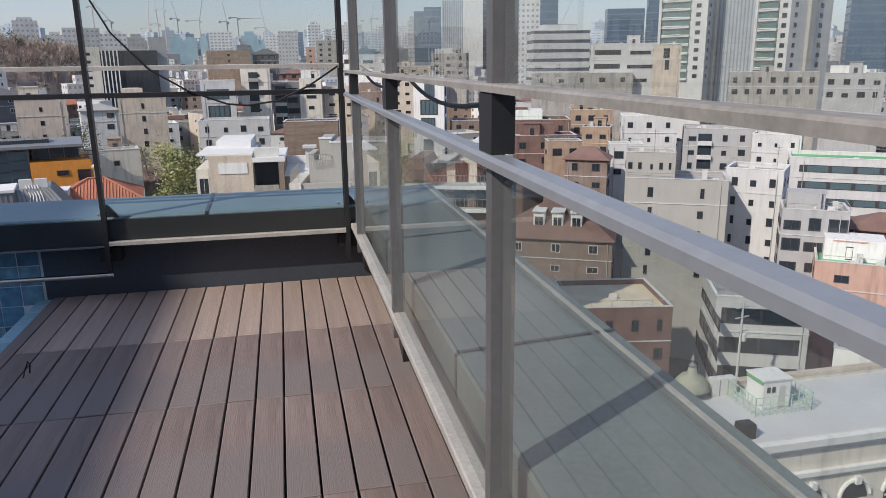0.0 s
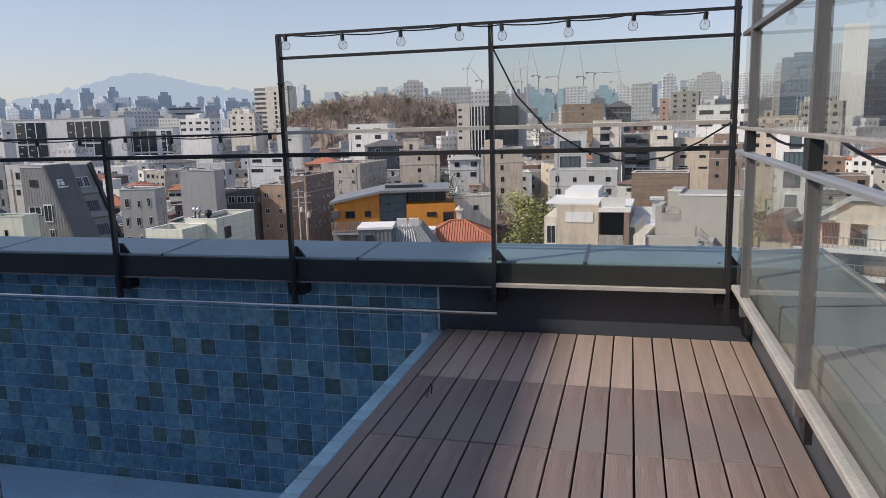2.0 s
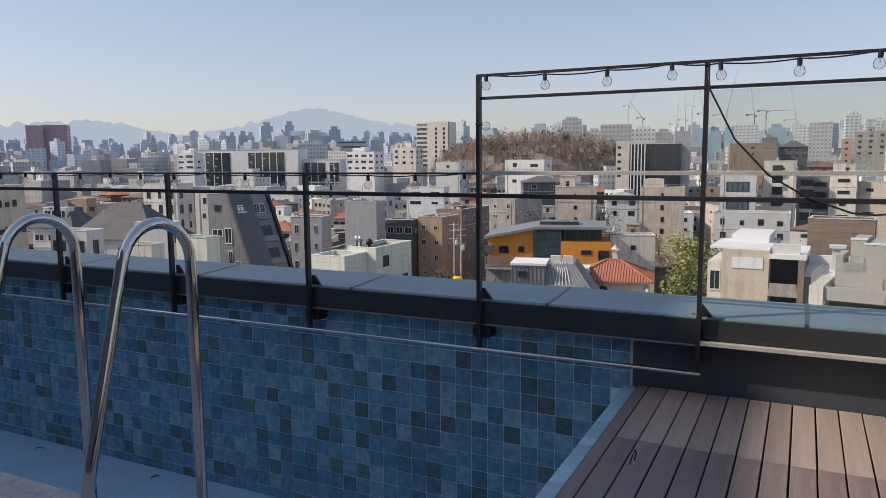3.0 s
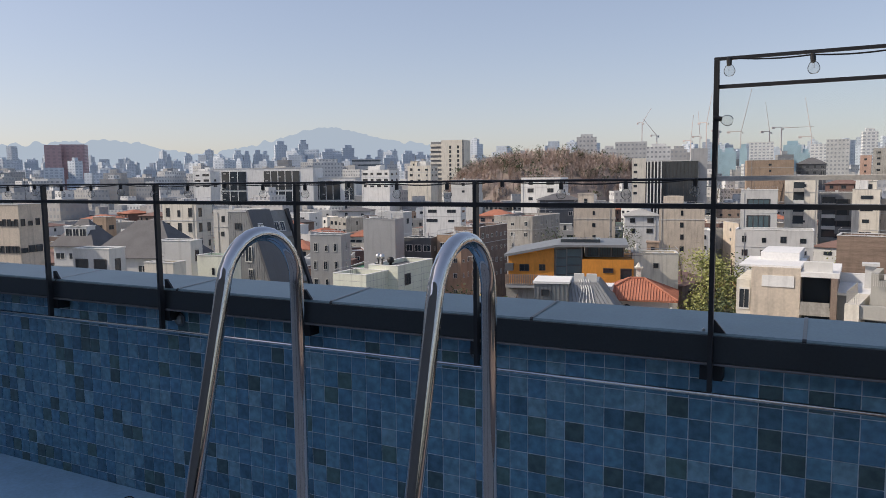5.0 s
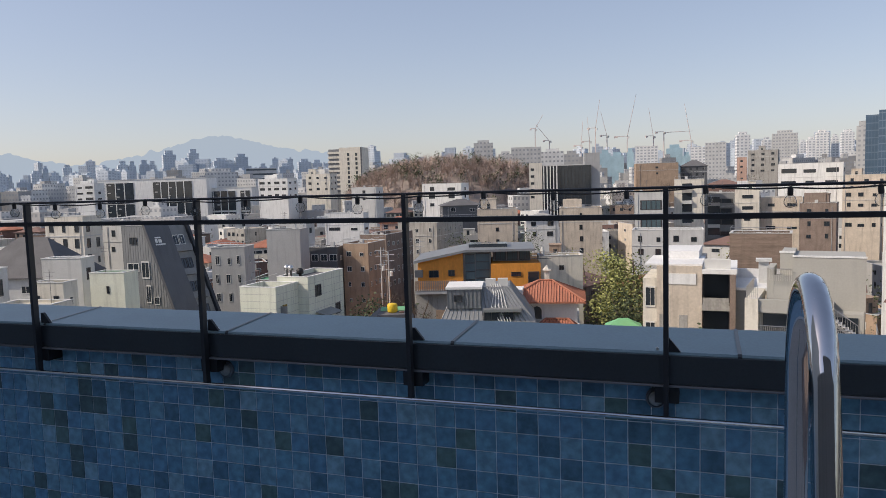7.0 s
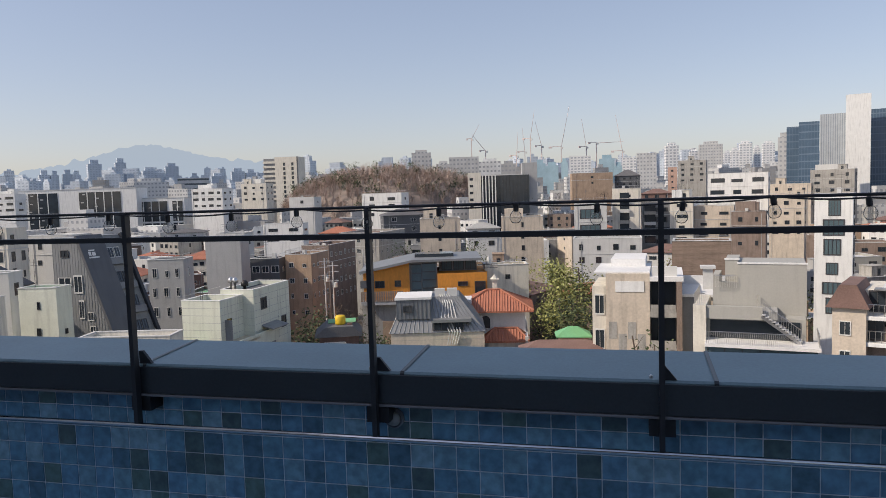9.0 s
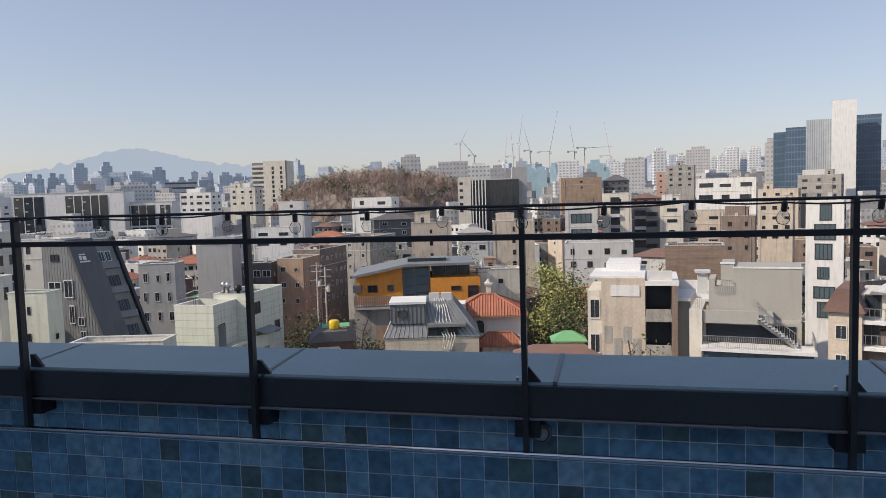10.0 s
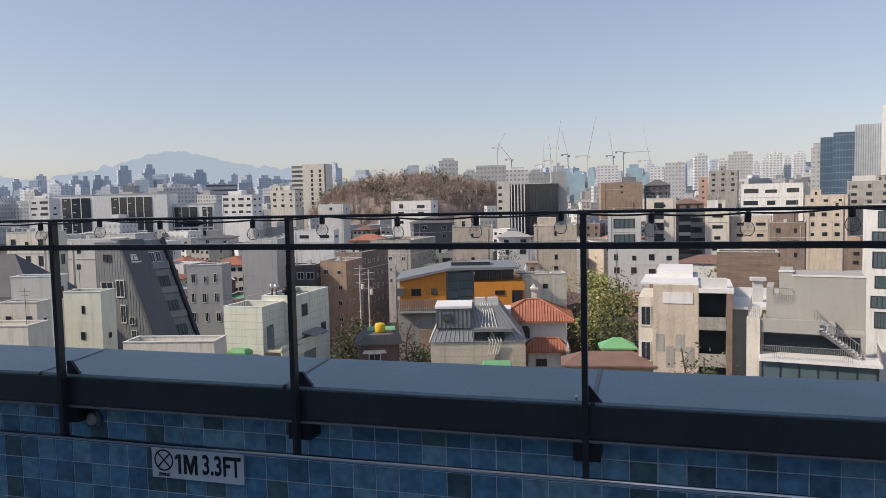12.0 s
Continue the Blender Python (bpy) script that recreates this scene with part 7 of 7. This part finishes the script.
hg = Geo()
hn = 30
hg.v = [(HILL.x + (i / hn - 0.5) * 180, HILL.y + (j / hn - 0.5) * 160, hill_z(HILL.x + (i / hn - 0.5) * 180, HILL.y + (j / hn - 0.5) * 160)) for j in range(hn + 1) for i in range(hn + 1)]
hg.f = [(j * (hn + 1) + i, j * (hn + 1) + i + 1, (j + 1) * (hn + 1) + i + 1, (j + 1) * (hn + 1) + i) for j in range(hn) for i in range(hn)]
single("wooded_hill", hg, SOIL, "dry brown ground of the wooded hill", "hill", "structure", smooth=True)
rn = random.Random(9)
tg, eg = Geo(), Geo()
for k in range(1300):
    a, q = rn.uniform(0, 6.283), math.sqrt(rn.random())
    x, y = HILL.x + 66 * q * math.cos(a), HILL.y + 62 * q * math.sin(a) - 10
    z = hill_z(x, y) - 0.5
    if z < -30:
        continue
    hh = rn.uniform(5, 13)
    b = Vector((x, y, z))
    if rn.random() < 0.09:
        for s in range(60):
            c = b + Vector((rn.gauss(0, 1.6), rn.gauss(0, 1.6), hh * rn.uniform(0.4, 1)))
            u = Vector((rn.uniform(-1, 1), rn.uniform(-1, 1), rn.uniform(-1, 1))) * 0.9
            eg.poly([c - u, c + Vector((u.y, -u.x, 0.3)) * 0.6, c + u])
        continue
    tg.tube([b, b + Vector((0, 0, hh * 0.6))], 0.22, 3, 0.5)
    for s in range(58):
        p = b + Vector((0, 0, hh * rn.uniform(0.25, 0.65)))
        e = p + Vector((rn.gauss(0, 1), rn.gauss(0, 1), rn.uniform(0.4, 2.0))) * hh * 0.19
        w = Vector((e.y - p.y, p.x - e.x, 0)).normalized() * 0.10
        tg.poly([p - w, p + w, e])
tagged(single("bare_trees", tg, TWIG, "bare brown winter trees covering the hill", "trees", "stuff"))
single("evergreen_trees", eg, LEAF, "dark evergreens among the bare trees", "trees", "stuff")


def ridge(label, dist, bumps, seed):
    """A far range: its crest from a few broad humps over azimuth, in degrees to the left of north."""
    g = Geo()
    n = 900
    for i in range(n + 1):
        az = -60 + 150 * i / n
        z = -60
        for c, w, h in bumps:
            z += h * math.exp(-((az - c) / w) ** 2)
        z += noise.noise((az * 0.8, seed, 0)) * 8 + noise.noise((az * 1.7, seed, 1)) * 20 + noise.noise((az * 4.5, seed, 2)) * 9
        p = Vector((-math.sin(radians(az)), math.cos(radians(az)), 0)) * dist
        g.v += [(p.x, p.y, -80), (p.x * 0.97, p.y * 0.97, z * 0.45), (p.x, p.y, z), (p.x * 1.08, p.y * 1.08, -80)]
    for i in range(n):
        for j in range(3):
            a = i * 4 + j
            g.f.append((a + 4, a, a + 1, a + 5))
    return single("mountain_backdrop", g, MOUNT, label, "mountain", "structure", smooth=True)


ridge("mountain range with haze painted as pale blue glow", 4200, ((20.0, 1.9, 87), (21.9, 1.9, -40), (23.8, 1.9, 138), (25.7, 1.9, 119), (27.6, 1.9, 142), (29.5, 1.9, 147), (31.4, 1.9, 155), (33.3, 1.9, 173), (35.2, 1.9, 200), (37.1, 1.9, 201), (39.0, 1.9, 169), (40.9, 1.9, 150), (42.8, 1.9, 131), (44.7, 1.9, 115), (46.6, 1.9, 55), (48.0, 2.6, 128), (50.6, 2.6, 166), (53.2, 2.6, 148), (55.8, 2.6, 149), (58.4, 2.6, 129), (61.0, 2.6, 159), (63.6, 2.6, 112), (66.2, 2.6, 188), (68.8, 2.6, 64), (71.4, 2.6, 259)), 3)


# ---- the rest of the houses ----
def clear_height(x, y, half, want):
    """How high a house may be here without standing before those already built."""
    ex, ey, ez = -5.0, -4.0, 1.48
    d = math.hypot(x - ex, y - ey)
    az = math.atan2(x - ex, y - ey)
    top = want
    for fx, fy, fr, ft in HEROES:
        d2 = math.hypot(fx - ex, fy - ey)
        if math.hypot(fx - x, fy - y) < fr + half:
            return None
        if d2 > d:
            spread = math.atan2(fr * 0.75, d2) + math.atan2(half, d)
            if abs(math.atan2(fx - ex, fy - ey) - az) < spread:
                keep = 0.05 if d2 < 300 else 0.034 if d2 < 620 else 0.013
                top = min(top, ez + d * ((ft - ez) / d2 - keep))
    return top


HEROES = list(FOOT) + [(HILL.x + a, HILL.y - 30, 34, 8.0) for a in (-38, 0, 38)]
rn = random.Random(21)
WALLS = ("white", "cream", "beige", "lightgrey", "grey", "concrete", "brown", "redbrick", "tan", "warmgrey", "grey", "slate", "brown", "concrete")
FLATS = ("grey", "grey", "membrane", "white", "tan", "green", "membrane", "white")
DESC = {"white": "white rendered", "cream": "cream rendered", "beige": "beige stone", "lightgrey": "light grey rendered", "grey": "grey rendered", "concrete": "raw concrete",
        "brown": "brown brick", "redbrick": "red-brown brick", "tan": "tan brick", "slate": "slate grey clad", "warmgrey": "warm grey rendered"}
count = 0
for iy in range(4, 22):
    for ix in range(-16, 17):
        x, y = ix * 19 + rn.uniform(-4, 4) + (iy % 2) * 8, iy * 19 + rn.uniform(-4, 4)
        d, az = math.hypot(x + 5, y + 4), math.degrees(math.atan2(x + 5, y + 4))
        if d < 95 or d > 370 or abs(az + 4) > 66 or (x > 0 and d < 105) or math.hypot(x - HILL.x, y - HILL.y) < 90:
            continue
        w, dp = rn.uniform(9, 15), rn.uniform(8, 13)
        want = -32 + rn.choice((8, 9, 11, 11, 12, 14)) + rn.uniform(-1, 1) + d * 0.022
        if x > 20 and d < 260:
            want -= 6
        top = clear_height(x, y, 7, want)
        if top is None or top < ground_z(x, y) + 4:
            continue
        wl = rn.choice(WALLS)
        near = d < 235
        pitched = rn.random() < 0.36
        rf = rn.choice(("brown", "dark", "red", "brown")) if pitched else rn.choice(FLATS)
        label = DESC[wl] + (" house under a " + {"brown": "brown shingle", "dark": "dark shingle", "red": "terracotta"}[rf] + " hipped roof" if pitched else " house with a flat " + {"grey": "grey", "green": "green coated", "white": "white coated", "membrane": "pale grey", "tan": "sandy"}[rf] + " roof")
        building(label, round(x, 1), round(y, 1), w, dp, top, rn.choice((12, 12, -8, 25, 40, -20)) + rn.uniform(-3, 3), wl, rf, rn.choice(("d", "w", "d", "s")), rn.randint(2, 4), 2 if near else 1,
                 (rn.uniform(1.1, 2.0), rn.uniform(1.1, 1.5)), 3.0, 3 if near else 2, None, rn.uniform(1.4, 2.4) if pitched else 0.0, near, "city houses", count)
        count += 1

# trees in the gaps between the houses
grown = 0
for k in range(400):
    d, az = rn.uniform(105, 330), radians(rn.uniform(-52, 48))
    x, y = math.sin(az) * d - 5, math.cos(az) * d - 4
    near_house = min(math.hypot(x - fx, y - fy) - fr for fx, fy, fr, ft in FOOT)
    if near_house < 0 or math.hypot(x - HILL.x, y - HILL.y) < 95:
        continue
    top = clear_height(x, y, 1.5, ground_z(x, y) + rn.uniform(9, 14))
    if top is None or top < ground_z(x, y) + 6:
        continue
    kind = rn.random()
    if kind < 0.5:
        tree("bare brown winter tree between houses", round(x, 1), round(y, 1), top, 3.4, LEAF, 0, True, 100 + k)
    else:
        tree("dark evergreen tree between the houses" if kind < 0.85 else "yellow-green bamboo clump between the houses", round(x, 1), round(y, 1), top, 3.2, LEAF if kind < 0.85 else BAMBOO, 420, False, 100 + k)
    grown += 1
    if grown > 55:
        break

far = {"pale": Geo(), "haze": Geo()}
for k in range(2600):
    d = 360 + 1900 * rn.random() ** 1.5
    az = radians(rn.uniform(-72, 62))
    x, y = math.sin(az) * d, math.cos(az) * d
    if math.hypot(x - HILL.x, y - HILL.y) < 95:
        continue
    w, dp = rn.uniform(8, 17) * (1 + d / 2500), rn.uniform(8, 15)
    want = -32 + rn.choice((12, 14, 17, 20, 24)) * (1 + d / 4500)
    want += min(22.0, max(0.0, d - 430) * 0.06)
    if d > 900 and rn.random() < 0.22:
        want += rn.uniform(4, 16)
    want += max(0.0, d - 500) * 0.015
    if d > 850:
        w = rn.uniform(9, 20)
        if rn.random() < 0.5:
            want += rn.uniform(5, 22)
    top = clear_height(x, y, w * 0.6, want)
    if top is None or top < -28:
        continue
    a = rn.uniform(-0.3, 0.6)
    g = far["pale" if d < 850 else "haze"]
    c, s = math.cos(a), math.sin(a)
    k0 = len(g.v)
    g.box(-w / 2, w / 2, -dp / 2, dp / 2, -34, top)
    if rn.random() < 0.6:
        g.box(-w * 0.2, w * 0.15, -dp * 0.2, dp * 0.25, top + 0.01, top + rn.uniform(2, 4))
    g.v[k0:] = [(x + p[0] * c - p[1] * s, y + p[0] * s + p[1] * c, p[2]) for p in g.v[k0:]]
single("distant_houses", far["pale"], F_NEAR, "pale houses and offices filling the middle distance", "houses", "stuff")
single("distant_city", far["haze"], F_FAR, "far city blocks with haze painted blue-grey", "city", "stuff")


# ---- deck boards, one by one ----
rn = random.Random(5)
pitch = 0.1243
EDGE = -0.078
ROWS = (0.132, -0.86, -1.69, -2.51, -3.33, -4.15, -4.97, -5.79, -6.61)
for j in range(len(ROWS) - 1):
    y1, y0 = ROWS[j], ROWS[j + 1]
    long = y1 - y0
    shared = []
    for v in range(4):
        g = Geo().chamfer(-pitch / 2 + 0.0042 + v * 0.0004, pitch / 2 - 0.0042, -long / 2 + 0.0035, long / 2 - 0.0035, -0.024, 0.0, 0.0025)
        shared.append(g.mesh("board", LITDECK if j == 0 else DECK))
    for i in range(-1, 14):
        part("board", shared[(i * 3 + j) % 4], None, floor, at=pose(EDGE - pitch * (i + 0.5), (y0 + y1) / 2, rn.uniform(-0.0015, 0.0015), rn.uniform(-0.05, 0.05), rn.uniform(-0.2, 0.2), rn.uniform(-0.1, 0.1)))
for j, (a, b) in enumerate(((0.131, -2.51), (-2.513, -5.79), (-5.793, -6.9))):
    part("board", Geo().chamfer(DECK_L, EDGE - pitch * 14 - 0.004, b, a, -0.024, 0.0, 0.0025), DECK, floor)
for j, (a, b) in enumerate(((0.13, -0.86), (-0.865, -2.49), (-2.495, -5.1), (-5.105, -6.9))):
    part("board", Geo().chamfer(EDGE + pitch + 0.004, DECK_R - 0.002, b, a, -0.024, 0.0, 0.0025), LITDECK if j == 0 else DECK, floor)

# ---- pool tiles on the parapet wall ----
TP = 0.1318
tm = Geo()
e, q = TP / 2 - 0.0030, 0.0025
tm.v = [(-e, 0, -e), (e, 0, -e), (e, 0, e), (-e, 0, e), (-e, -0.003, -e), (e, -0.003, -e), (e, -0.003, e), (-e, -0.003, e), (-e + q, -0.0045, -e + q), (e - q, -0.0045, -e + q), (e - q, -0.0045, e - q), (-e + q, -0.0045, e - q)]
tm.f = [(8, 9, 10, 11)] + [(i, (i + 1) % 4, 4 + (i + 1) % 4, 4 + i) for i in range(4)] + [(4 + i, 4 + (i + 1) % 4, 8 + (i + 1) % 4, 8 + i) for i in range(4)]
tile = tm.mesh("tile", TILE)
rest = Geo()
ncol, nrow = 99, 15
for i in range(ncol):
    for j in range(nrow):
        x, z = -1.952 - TP * (i + 0.5), 0.345 - TP * (j + 0.5)
        if z < POOL_Z - 0.05 or (x > -2.02 and z < -0.05):
            continue
        if 26 <= i < 48 and j < 13:
            part("tile", tile, None, wall_n, at=pose(x, 0.1615, z))
        else:
            k0 = len(rest.v)
            rest.v += [(x + a, 0.1615 + b, z + c) for a, b, c in tm.v]
            rest.f += [tuple(k0 + w for w in f) for f in tm.f]
tagged(part("pool_tiles", rest, TILE, wall_n), "blue glazed tiles in many shades", kind="stuff")
